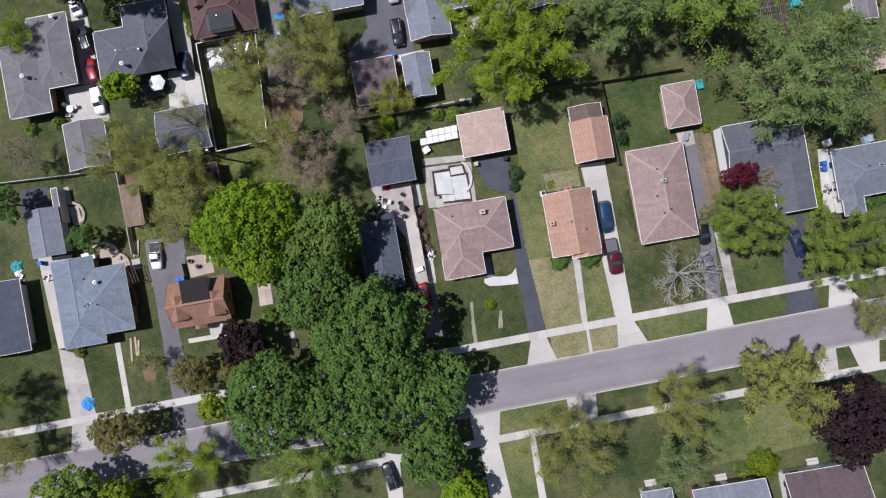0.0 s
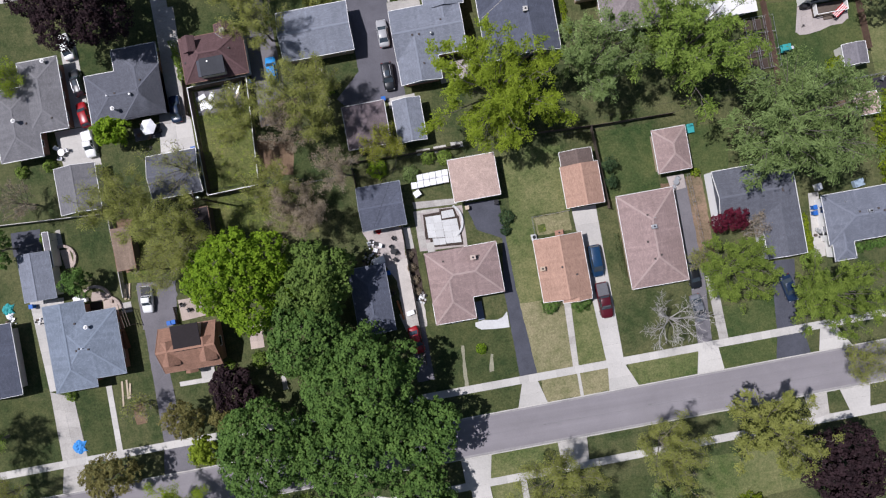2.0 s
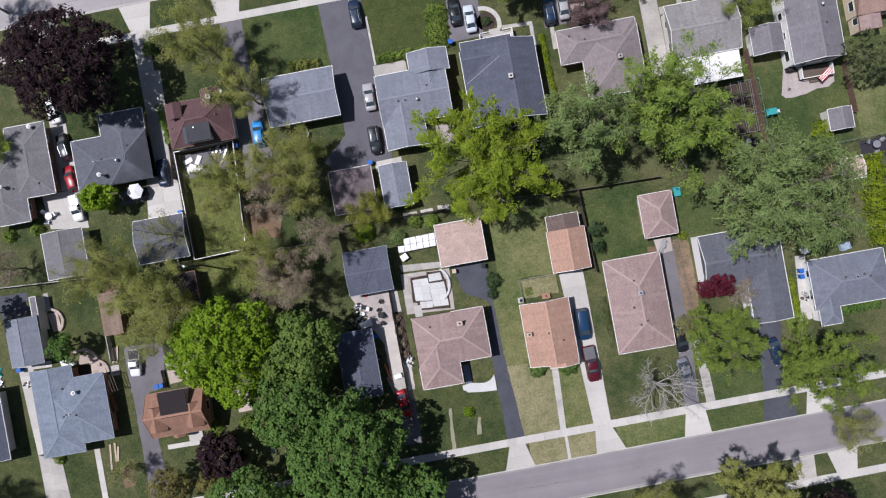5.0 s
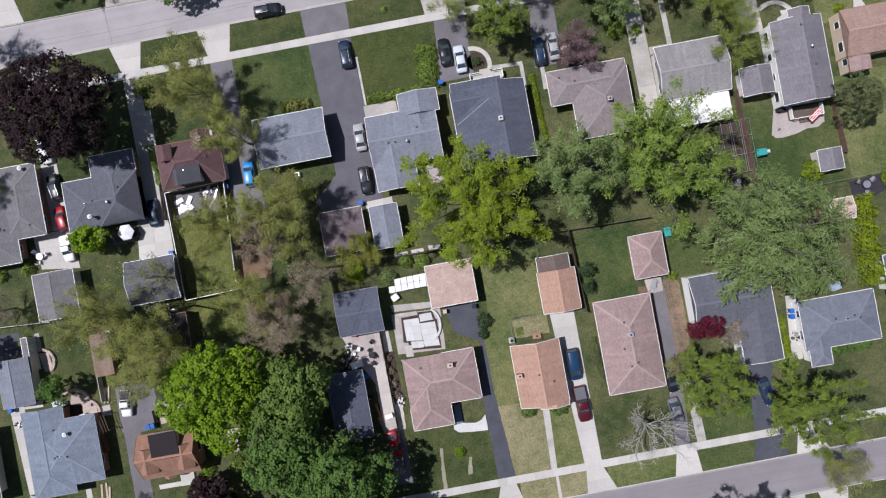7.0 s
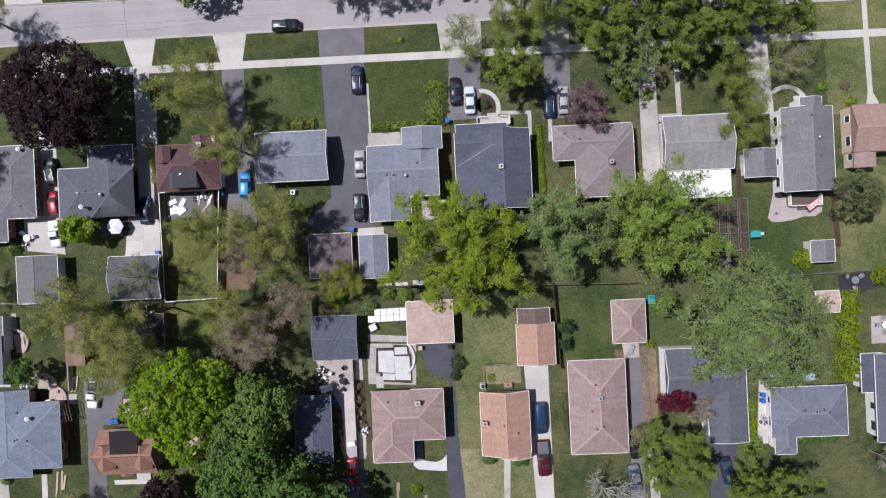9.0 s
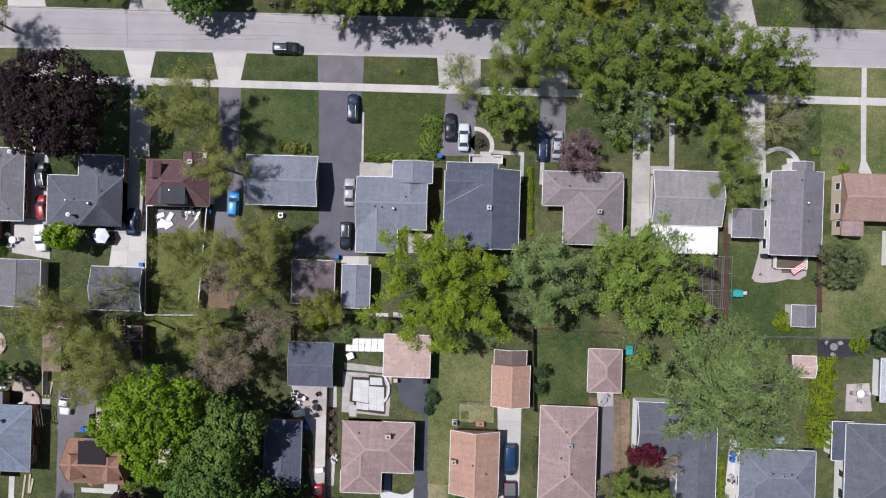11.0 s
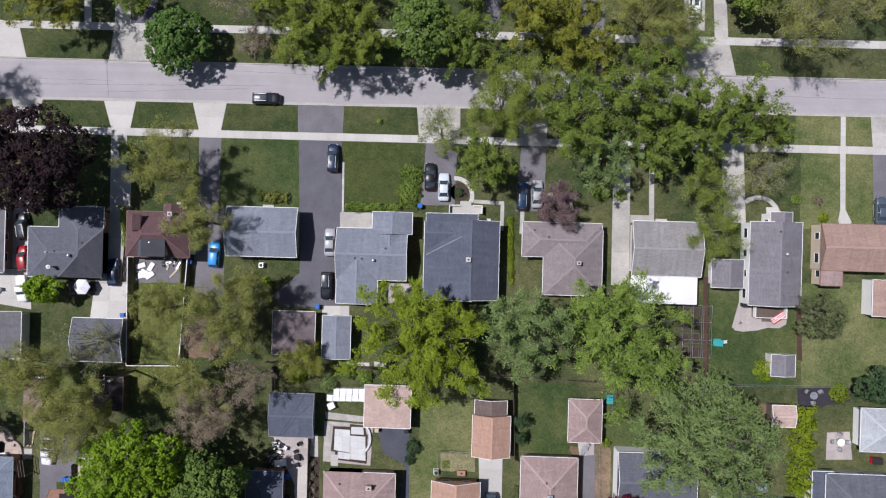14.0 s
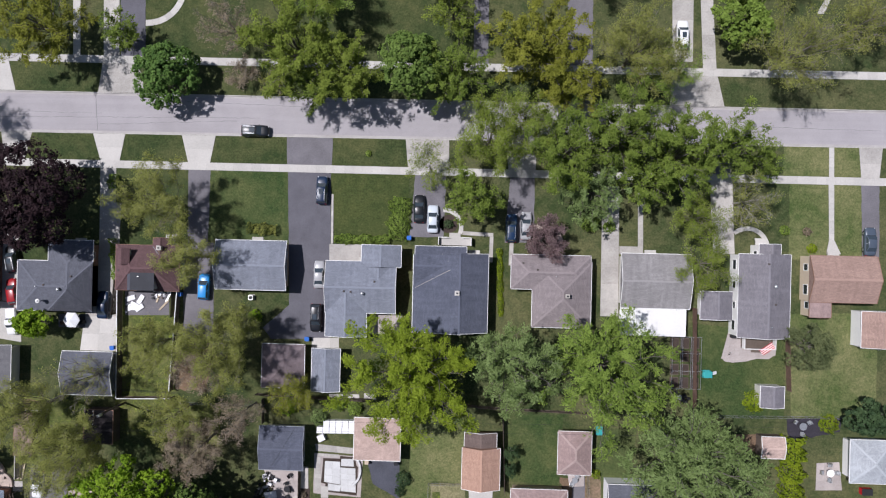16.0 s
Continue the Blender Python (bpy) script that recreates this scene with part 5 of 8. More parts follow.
def crack(x0, y0, x1, y1, w=0.07, seed=1):
    """A line of dark sealer in the road; a short wide one makes an oil spot."""
    rng = random.Random(seed)
    n = max(3, int(math.hypot(x1 - x0, y1 - y0) / 0.7))
    cb = B()
    pts = [(x0 + (x1 - x0) * i / n + rng.uniform(-.07, .07), y0 + (y1 - y0) * i / n + rng.uniform(-.07, .07), -0.115) for i in range(n + 1)]
    for a, b in zip(pts, pts[1:]):
        beam(cb, a, b, w * rng.uniform(0.6, 1.3), 0.006)
    tagged(part("trim", cb, SEAL), "sealed crack in the road surface", "road", "", "structure")


crack(-40.99, 71.75, -40.46, 64.74, 0.09, 2)
crack(-56.71, 67.22, -13.72, 67.72, 0.06, 3)
crack(-56.73, 68.15, -39.79, 68.08, 0.05, 4)
crack(-40.68, 66.22, -17.41, 67.19, 0.05, 5)
crack(-25.83, 70.17, -4.55, 69.62, 0.05, 6)
crack(65.04, 67.79, 85.34, 67.45, 0.05, 7)
crack(-1.64, -23.83, 63.71, -23.43, 0.06, 8)
crack(4.10, -22.61, 13.26, -22.71, 0.05, 9)
for n, (cx, w) in enumerate(((-38.0, 0.03), (-21.5, 0.025), (-6.2, 0.035), (8.4, 0.025), (23.0, 0.03), (36.5, 0.03), (51.0, 0.03))):
    crack(cx, line_y(LO_S, cx) + 0.5, cx + 0.3, line_y(LO_N, cx) - 0.5, w, 30 + n)
    crack(cx + 2, line_y(LO_S, cx) + 3.1, cx + 9, line_y(LO_S, cx + 9) + 3.2, 0.03, 50 + n)
    # short and wide: a dark oil spot, not a crack
    crack(cx + 5, line_y(LO_S, cx) + 1.6 + 0.4 * n, cx + 5.5, line_y(LO_S, cx) + 1.65 + 0.4 * n, 0.22, 70 + n)
crack(-71.45, -25.48, -44.77, -25.02, 0.05, 10)


def pavement(n, k, half, x0, x1, label):
    """A pavement of square slabs along a line."""
    count = round((x1 - x0) / 1.5)
    quad = [(x0, line_y(k, x0) - half), (x1, line_y(k, x1) - half), (x1, line_y(k, x1) + half), (x0, line_y(k, x0) + half)]
    return paving(f"pavement_{n}", quad, count, 1, CONCRETE, label, 0.05, 0.016, "pavement")


pavement(1, (59.62, -0.003), 0.62, -78, 104, "concrete slab pavement along the street")
pavement(2, (76.6, -0.006), 0.62, -78, 104, "concrete slab pavement on the far side of the street")
pavement(3, (-16.15, 0.012), 0.62, -92, 82, "concrete slab pavement along the street")
pavement(4, (-31.45, 0.022), 0.62, -70, 82, "concrete slab pavement on the near side of the street")


WALKS = ((59.62, -0.003), (76.6, -0.006), (-16.15, 0.012), (-31.45, 0.022))
VERGES = ((UP_S, -1), (UP_N, 1), (LO_N, 1), (LO_S, -1))


def P(*n):
    """Corner points; those close to a pavement or a kerb are laid up to it."""
    out = []
    for x, y in zip(n[::2], n[1::2]):
        for k in WALKS:
            d = y - line_y(k, x)
            if 0.5 < abs(d) < 1.5:
                y = line_y(k, x) + math.copysign(0.60, d)
        for k, sg in VERGES:
            if abs(y - line_y(k, x)) < 1.2:
                y = line_y(k, x) + sg * 0.07
        out.append((x, y))
    return out


def wider(pts, by):
    """Corner points moved outwards from their middle."""
    cx, cy = sum(p[0] for p in pts) / len(pts), sum(p[1] for p in pts) / len(pts)
    return [(x + math.copysign(by, x - cx), y + math.copysign(by, y - cy)) for x, y in pts]


LAWNS = []


def drive(label, nx, ny, material, *n, z=0.058):
    return paving("driveway", P(*n), nx, ny, material, label, z, 0.02, "driveway")


def tar(label, material, *n, z=0.03):
    return sheet("driveway", P(*n), z, material, label, "driveway", 0.06, 0.05)


def lawn(material, label, *n, z=0.012):
    LAWNS.append(label)
    plot = z < 0.015                                  # whole lawns reach under the paving around them
    pts = P(*n)
    if plot:
        pts = P(*[c for p in wider(pts, 0.40) for c in p])
    return sheet("lawn", pts, z + 0.0002 * len(LAWNS) if plot else z + 0.006, material, label, "lawn", 0.05, 0.10)


def arc_path(label, cx, cy, r0, r1, a0, a1, n, material=None):
    """A curved path of wedge-shaped slabs."""
    for i in range(n):
        a, b = radians(a0 + (a1 - a0) * i / n), radians(a0 + (a1 - a0) * (i + 1) / n)
        drive(label, 1, 1, material or CONCRETE, cx + r0 * math.cos(a), cy + r0 * math.sin(a), cx + r1 * math.cos(a), cy + r1 * math.sin(a), cx + r1 * math.cos(b), cy + r1 * math.sin(b), cx + r0 * math.cos(b), cy + r0 * math.sin(b))


# ---- lawns of the lots, upper street ----
lawn(LAWN_LUSH_SHADE, "dark green mown verge", -19.66, 64.31, -9.30, 64.23, -9.31, 60.38, -21.71, 60.41)
lawn(LAWN_LUSH_SHADE, "dark green mown verge", -35.78, 64.56, -26.44, 64.36, -25.43, 60.43, -36.81, 60.48)
lawn(LAWN_LUSH_SHADE, "dark green mown verge", -51.27, 64.73, -40.93, 64.64, -39.81, 60.51, -52.60, 60.81)
lawn(LAWN_LUSH_SHADE, "dark green mown verge", -1.66, 64.19, 10.06, 64.14, 9.97, 60.22, -1.76, 60.35)
lawn(LAWN_FRESH, "mown front lawn", -21.49, 58.85, -8.90, 58.83, -8.93, 48.03, -21.43, 48.19)
lawn(LAWN_MOWN, "dark green front lawn mown in rows", -1.72, 58.80, 10.37, 58.77, 10.44, 48.02, -1.47, 47.92)
# tree shade on the next two lawns is put into the darker turf
lawn(LAWN_LUSH_SHADE, "front lawn in the shade of a tree", -37.24, 58.90, -25.39, 58.96, -25.50, 47.18, -37.16, 46.91)
lawn(LAWN_LUSH_SHADE, "shaded front lawn", -54.64, 59.11, -39.96, 59.03, -39.98, 43.15, -53.34, 42.82)
lawn(LAWN_LUSH_SHADE, "dark green verge", -55.20, 76.14, -39.77, 75.92, -40.43, 71.76, -54.35, 71.80)
# paler turf: dry grass and sunlight share one colour on these four
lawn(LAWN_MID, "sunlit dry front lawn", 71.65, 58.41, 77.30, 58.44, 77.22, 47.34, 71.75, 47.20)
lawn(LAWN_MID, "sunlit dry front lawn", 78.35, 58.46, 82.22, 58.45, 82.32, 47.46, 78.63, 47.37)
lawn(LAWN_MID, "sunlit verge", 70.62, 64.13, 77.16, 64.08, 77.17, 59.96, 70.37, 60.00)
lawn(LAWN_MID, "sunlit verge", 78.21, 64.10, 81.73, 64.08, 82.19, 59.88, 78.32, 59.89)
lawn(LAWN_FRESH, "green back garden lawn", 56.75, 36.04, 70.74, 34.17, 70.78, 22.04, 56.83, 21.61)
lawn(LAWN_MID, "wide dry back garden lawn", 71.98, 37.79, 85.19, 38.14, 85.14, 22.48, 72.81, 22.10)
lawn(LAWN, "verge under trees", 59.99, 74.80, 88.66, 74.82, 88.75, 71.26, 60.52, 71.12)
lawn(LAWN, "lawn of the far side", 59.80, 82.43, 88.48, 81.95, 88.61, 76.78, 59.95, 76.50)
# darker turf stands in for the shade of the street trees
lawn(LAWN_LUSH_SHADE, "thin grass darkened as shade beneath the street trees", -23.17, 75.54, 53.30, 75.14, 52.95, 71.35, -21.22, 71.62)
lawn(LAWN_WILD, "rough grass of the back garden", -36.29, 37.14, -26.67, 36.75, -26.92, 23.29, -35.63, 23.48)
lawn(LAWN_WILD, "rough grass behind the garages", -36.29, 22.39, -19.48, 21.93, -19.57, 13.58, -35.47, 16.45)
lawn(LAWN_WILD, "trodden garden under trees", -52.10, 21.33, -41.38, 20.33, -41.33, 10.04, -51.58, 10.94)
sheet("bare_earth", P(-26.73, 29.57, -20.66, 28.45, -21.63, 23.00, -26.65, 23.32), 0.029, SOIL, "bare brown earth beside the fenced garden", "ground", 0.05, 0.2)
sheet("bare_earth", P(-51.72, 20.80, -48.88, 20.75, -48.69, 12.29, -51.39, 12.03), 0.029, SOIL, "bare earth under the tree", "ground", 0.05, 0.2)
sheet("bare_earth", P(63.58, 18.67, 67.58, 18.80, 67.64, 16.10, 63.65, 15.97), 0.029, SOIL, "bare earth by the shed", "ground", 0.05, 0.2)
# ---- lots of the lower street ----
lawn(LAWN_DRY, "straw-coloured dry front lawn", 10.6, -3.64, 17.68, -4.00, 17.27, -15.60, 11.42, -15.50)
lawn(LAWN_MID, "half-dry front lawn", 18.81, -4.84, 23.12, -4.23, 22.73, -15.63, 18.18, -15.57)
lawn(LAWN_MID, "half-dry grass strip beside the house", 10.3, 10.4, 15.03, 10.4, 14.36, -3.59, 10.3, -3.55)
lawn(LAWN_DRY, "dry verge", 12.22, -17.20, 17.74, -17.06, 17.59, -19.97, 12.34, -20.16)
lawn(LAWN_DRY, "dry verge", 18.48, -17.00, 22.50, -16.97, 22.35, -19.88, 18.22, -19.99)
lawn(LAWN_MID, "dry verge", 26.36, -16.73, 37.12, -16.41, 36.73, -19.64, 27.01, -19.77)
lawn(LAWN_FRESH, "green mown verge", 40.70, -16.58, 49.73, -16.44, 49.38, -19.47, 40.92, -19.45)
lawn(LAWN_LUSH_SHADE, "green mown verge", -0.29, -17.24, 8.39, -17.09, 7.70, -19.91, -0.78, -20.01)
lawn(LAWN_LUSH_SHADE, "green front lawn", -4.36, -5.35, 8.55, -5.32, 8.50, -15.45, -3.87, -15.60)
lawn(LAWN, "front lawn", 26.65, -4.86, 38.05, -5.06, 37.37, -14.99, 26.29, -15.06)
lawn(LAWN_FRESH, "green front lawn", 42.69, -10.45, 50.42, -10.00, 50.00, -14.94, 42.38, -14.78)
lawn(LAWN_MID, "sunny back garden lawn", 12.18, 20.28, 21.04, 19.57, 20.71, 9.98, 12.22, 10.14)
lawn(LAWN_FRESH, "green back garden lawn", 27.80, 20.62, 35.96, 20.49, 35.47, 10.05, 27.39, 10.60)
lawn(LAWN_FRESH, "green back garden lawn", 42.46, 18.83, 47.86, 18.74, 46.53, 11.22, 42.00, 11.14)
lawn(LAWN_MID, "lawn under the street trees", 34.07, -33.62, 53.92, -33.36, 53.69, -39.69, 34.13, -40.94)
lawn(LAWN, "mown lawn", 20.82, -34.11, 33.20, -33.47, 33.10, -41.68, 19.84, -42.20)
lawn(LAWN_MID, "half-dry lawn", 1.39, -32.65, 6.02, -32.51, 6.18, -41.93, 1.14, -41.83)
lawn(LAWN_MID, "dry verge", 1.82, -27.65, 12.43, -27.35, 12.36, -30.37, 1.39, -30.62)
# shaded and dark lots from here get their shade from the turf colour
lawn(LAWN_LUSH_SHADE, "shaded front lawn", -62.25, -6.12, -57.93, -5.93, -58.12, -16.02, -62.87, -15.96)
lawn(LAWN, "worn front lawn", -56.36, -6.20, -50.37, -6.12, -50.70, -15.89, -56.89, -16.04)
lawn(LAWN_LUSH_SHADE, "shaded garden lawn", -59.72, 21.31, -53.10, 21.05, -52.96, 11.18, -59.28, 10.43)
lawn(LAWN_LUSH_SHADE, "dark garden lawn", -71.35, -6.23, -67.28, -6.47, -67.66, -16.08, -72.60, -15.89)
lawn(LAWN, "grass path", -34.17, -5.22, -28.92, -4.74, -28.90, -9.86, -33.61, -9.97)
sheet("bare_earth", P(-54.24, -9.19, -52.33, -9.15, -52.37, -12.51, -54.09, -12.59), 0.029, SOIL, "worn bare patch in the lawn", "ground", 0.05, 0.2)
sheet("bare_earth", P(36.10, 11.03, 40.34, 10.98, 40.73, -3.71, 37.94, -4.13), 0.029, SOIL, "bare earth garden strip with weeds", "ground", 0.05, 0.2)
lawn(SOIL_WORN, "worn pale line in the lawn", 0.27, -8.94, 0.72, -9.01, 0.32, -15.40, -0.34, -15.47, z=0.022)
lawn(SOIL_WORN, "worn pale patch in the lawn", 4.68, -11.09, 5.12, -11.17, 4.73, -13.87, 3.99, -13.92, z=0.022)
lawn(LAWN_DRY, "dry fenced kitchen garden", 15.28, 9.31, 20.98, 9.47, 20.96, 6.26, 15.48, 6.33, z=0.02)
lawn(LAWN_WILD, "green patch in the kitchen garden", 15.68, 7.95, 16.88, 8.01, 16.94, 6.80, 15.73, 6.65, z=0.028)

# shade over the far lawns is painted with the darker turf
lawn(LAWN_LUSH_SHADE, "lawn of the far side darkened as shade", -32.58, 88.45, -13.27, 88.15, -13.02, 77.35, -32.33, 77.60)
lawn(LAWN_LUSH_SHADE, "lawn of the far side darkened as shade", -55.30, 89.09, -45.13, 89.03, -44.88, 77.59, -55.05, 77.62)
lawn(LAWN_LUSH_SHADE, "lawn of the far side darkened as shade", -12.80, 88.15, 20.14, 88.57, 20.41, 76.96, -12.56, 77.35)
# dark overlay patch, its shade lies in the turf colour
lawn(LAWN_LUSH_SHADE, "lawn patch darkened as shade", 19.34, -34.77, 25.76, -34.49, 25.79, -40.45, 19.36, -40.83, z=0.02)
lawn(LAWN_BROWN, "dry brownish grass strip beside the driveway", 40.23, 11.37, 42.65, 11.66, 42.60, -3.52, 40.22, -3.65, z=0.025)
# dark turf sheet painted in for tree shade on this ground
lawn(LAWN_LUSH_SHADE, "ground darkened as shade under the garden trees", -25.95, 28.20, -10.40, 28.69, -10.20, 21.82, -25.75, 21.30)
drive("dark paved terrace under the umbrella", 4, 2, ASPHALT, -46.19, 35.04, -41.68, 35.06, -41.72, 32.94, -46.14, 32.91)
bx0, by0 = 17.31, 51.21
sheet("mulch_bed", [(bx0 + 1.5 * math.cos(a * 0.3927), by0 + 1.5 * math.sin(a * 0.3927)) for a in range(16)], 0.03, MULCH, "round mulch bed before the charcoal house", "garden bed", 0.05, 0.04)
arc_path("curved pale path round a garden bed", 16.6, 50.7, 2.4, 3.1, 95, -22, 9)
drive("pale path from the porch to the side of the house", 4, 1, CONCRETE_WORN, 19.6, 50.1, 24.5, 49.9, 24.5, 49.3, 19.6, 49.5)
drive("pale path beside the house", 1, 4, CONCRETE_WORN, 23.95, 49.3, 24.55, 49.3, 24.5, 45.2, 23.9, 45.2)
# shade of trees beyond this lot is put into its turf colour
lawn(LAWN_LUSH_SHADE, "lawn of the corner lot darkened as shade", -80.28, -5.16, -71.50, -5.46, -72.37, -15.65, -81.23, -15.83)
# ---- driveways and aprons, upper street ----
drive("worn concrete driveway apron", 1, 2, CONCRETE_WORN, -56.42, 65.16, -51.25, 65.27, -52.44, 60.62, -55.73, 60.55)
drive("pale concrete driveway apron", 1, 2, CONCRETE, -41.12, 64.64, -35.78, 64.56, -36.62, 60.30, -39.80, 60.33)
drive("pale concrete driveway apron", 1, 2, CONCRETE, -26.44, 64.36, -20.87, 64.28, -21.70, 60.23, -25.33, 60.34)
drive("pale concrete driveway apron", 1, 2, CONCRETE_WORN, 10.06, 64.14, 17.08, 64.09, 17.17, 60.18, 10.52, 60.23)
drive("worn concrete driveway", 1, 5, CONCRETE_WORN, -39.77, 58.94, -37.15, 58.90, -37.05, 45.99, -39.67, 45.93)
drive("worn concrete driveway", 1, 6, CONCRETE_WORN, -39.67, 45.93, -37.05, 45.99, -36.61, 34.92, -41.86, 34.78)
drive("pale concrete yard before a garage", 2, 2, CONCRETE, -41.86, 34.78, -36.52, 34.92, -36.58, 29.20, -42.49, 29.22)
tar("old asphalt driveway", ASPHALT_OLD, -25.21, 58.96, -21.58, 58.94, -21.78, 47.27, -25.13, 47.19)
tar("old asphalt driveway", ASPHALT_OLD, -25.78, 47.17, -20.85, 47.29, -20.50, 31.67, -25.42, 31.53)
tar("wide asphalt driveway apron", ASPHALT_OLD, -9.21, 64.32, -1.75, 64.19, -1.85, 60.26, -9.12, 60.29)
tar("wide dark asphalt driveway", ASPHALT, -8.90, 58.92, -1.91, 58.88, -1.47, 32.19, -11.05, 31.93, -12.48, 33.72, -8.23, 37.50)
tar("narrow asphalt driveway", ASPHALT_OLD, 11.74, 58.80, 16.75, 58.90, 16.52, 49.07, 11.06, 48.94)
tar("asphalt driveway", ASPHALT_OLD, 27.01, 58.57, 30.90, 58.65, 31.05, 48.50, 26.35, 48.39)
drive("concrete driveway apron", 1, 2, CONCRETE_WORN, 26.16, 63.99, 31.13, 64.09, 31.04, 60.28, 26.70, 60.19)
drive("long concrete driveway", 1, 8, CONCRETE_WORN, 41.73, 57.79, 44.42, 57.84, 44.74, 37.07, 41.87, 36.99)
drive("narrow concrete front path", 1, 7, CONCRETE_WORN, 47.37, 57.90, 48.18, 57.92, 48.42, 48.00, 47.61, 47.98)
drive("concrete landing by the front door", 2, 1, CONCRETE_WORN, 44.65, 48.27, 48.41, 48.27, 48.44, 47.10, 44.68, 47.01)
drive("worn concrete driveway", 1, 5, CONCRETE_WORN, 58.70, 58.14, 62.26, 58.13, 62.88, 47.44, 59.50, 47.36)
tar("asphalt driveway apron", ASPHALT_OLD, 58.55, 64.25, 62.47, 64.24, 61.86, 59.82, 58.84, 59.85)
drive("narrow concrete front path", 1, 9, CONCRETE, 77.30, 58.35, 78.18, 58.37, 78.39, 50.05, 77.59, 50.03)
drive("flared concrete path before the front door", 1, 1, CONCRETE, 77.59, 50.03, 78.39, 50.05, 79.50, 47.84, 77.21, 47.78)
drive("narrow path across the verge", 1, 3, CONCRETE, 77.24, 64.08, 78.04, 64.09, 78.14, 60.07, 77.34, 60.05)
tar("grey asphalt driveway", ASPHALT_OLD, 82.40, 58.46, 85.21, 58.52, 85.52, 46.19, 82.88, 46.13)
drive("concrete driveway apron", 1, 2, CONCRETE_WORN, 81.91, 64.17, 85.59, 64.15, 85.18, 59.77, 82.37, 59.80)
drive("concrete patio slab by the porch", 2, 1, CONCRETE_WORN, -1.92, 47.55, 3.40, 47.58, 3.46, 44.93, -1.86, 44.81)
drive("white concrete back strip", 3, 1, CONCRETE, -4.42, 32.29, -0.01, 32.41, 0.03, 30.77, -4.38, 30.64)
drive("paved patio in the corner of the house", 3, 2, PATIO, 4.49, 36.28, 10.16, 36.43, 10.24, 33.24, 4.56, 33.09)
drive("curved pale patio", 4, 3, PATIO, 62.77, 37.55, 64.72, 37.60, 65.05, 31.31, 61.15, 30.75)
drive("curved pale patio", 3, 2, PATIO, 64.81, 34.00, 69.86, 34.14, 69.66, 31.44, 65.06, 30.86)
sheet("patio", P(61.15, 31.02, 69.65, 31.62, 68.61, 30.87, 66.84, 30.91, 65.07, 30.41, 62.95, 30.17, 61.70, 30.32), 0.05, PATIO, "rounded edge of the pale patio", "patio", 0.06, 0.03)
bedx, bedy = 32.4, 48.2
sheet("mulch_bed", [(bedx + 2.6 * math.cos(a * 0.2618), bedy + 2.6 * math.sin(a * 0.2618)) for a in range(24)], 0.04, MULCH, "round mulch bed under the flowering tree", "garden bed", 0.06, 0.02)
arc_path("curved pinkish paver edge of the bed", bedx, bedy, 2.6, 3.4, 150, -15, 12, PAVER)
drive("side path of the house", 1, 4, CONCRETE_WORN, 27.15, 48.86, 27.78, 48.88, 27.79, 44.79, 27.07, 44.78)
arc_path("curved white path to the front door", 64.81, 48.30, 2.9, 3.6, 5, 130, 8)
drive("pale stone edging of the wide driveway", 1, 9, KERB, -1.75, 55.6, -1.4, 55.6, -1.3, 47.6, -1.65, 47.6, z=0.10)
# the far side of the upper street
drive("worn concrete driveway of the far side", 1, 3, CONCRETE_WORN, -39.77, 75.92, -33.79, 75.83, -32.57, 71.34, -40.43, 71.76)
drive("worn concrete driveway of the far side", 1, 4, CONCRETE_WORN, -39.82, 86.52, -37.21, 86.55, -37.00, 77.53, -39.62, 77.58)
drive("narrow front path of the far side", 1, 6, CONCRETE, -44.89, 86.45, -43.67, 86.47, -43.47, 77.43, -44.69, 77.50)
tar("dark asphalt driveway of the far side", ASPHALT, -37.08, 89.32, -32.97, 89.37, -32.70, 77.41, -36.82, 77.53)
drive("pale driveway apron of the far side", 1, 2, CONCRETE, -60.69, 76.24, -55.39, 76.14, -54.16, 71.71, -60.59, 71.79)
drive("worn concrete driveway of the far side", 1, 6, CONCRETE_WORN, 56.56, 87.77, 58.51, 87.80, 59.32, 76.58, 57.19, 76.55)
drive("worn concrete driveway of the far side", 1, 6, CONCRETE_WORN, 52.01, 91.31, 55.40, 91.35, 55.55, 77.87, 52.34, 77.82)
drive("worn concrete driveway apron of the far side", 2, 2, CONCRETE_WORN, 52.41, 75.12, 59.53, 75.15, 60.71, 70.77, 52.06, 70.97)
tar("asphalt driveway of the far side", ASPHALT_OLD, 20.56, 90.03, 22.91, 90.06, 23.06, 76.00, 20.71, 75.96)
tar("asphalt driveway of the far side", ASPHALT_OLD, 35.46, 90.21, 39.51, 90.26, 39.80, 70.40, 35.93, 70.51)
arc_path("curved white garden path", -32.59, 88.82, 5.5, 6.5, -92, 40, 12)
drive("curved white garden path", 2, 1, CONCRETE, 74.77, 85.78, 75.91, 85.79, 76.91, 88.04, 76.03, 88.03)

# ---- driveways and paths, lower street ----
# blue-grey tone of the raised strip by the entrance
SLAB_BLUE = mat("blue-grey painted concrete", (0.16, 0.19, 0.25), 0.7, (3, 0.06), (30, 0.05))
tar("asphalt yard beside the cottage", ASPHALT_OLD, -50.25, 9.83, -43.66, 9.50, -44.65, 2.48, -48.07, 1.95, -50.33, 2.53, z=0.035)
tar("long sealed dark asphalt driveway", ASPHALT_NEW, 4.82, 13.51, 10.28, 13.17, 10.50, -1.06, 11.47, -15.23, 8.68, -15.48, 8.56, -1.64, 9.80, 6.89, 6.03, 8.96)
drive("pale concrete driveway apron", 1, 2, CONCRETE, 8.78, -16.97, 11.36, -16.87, 12.34, -20.16, 7.54, -20.34)
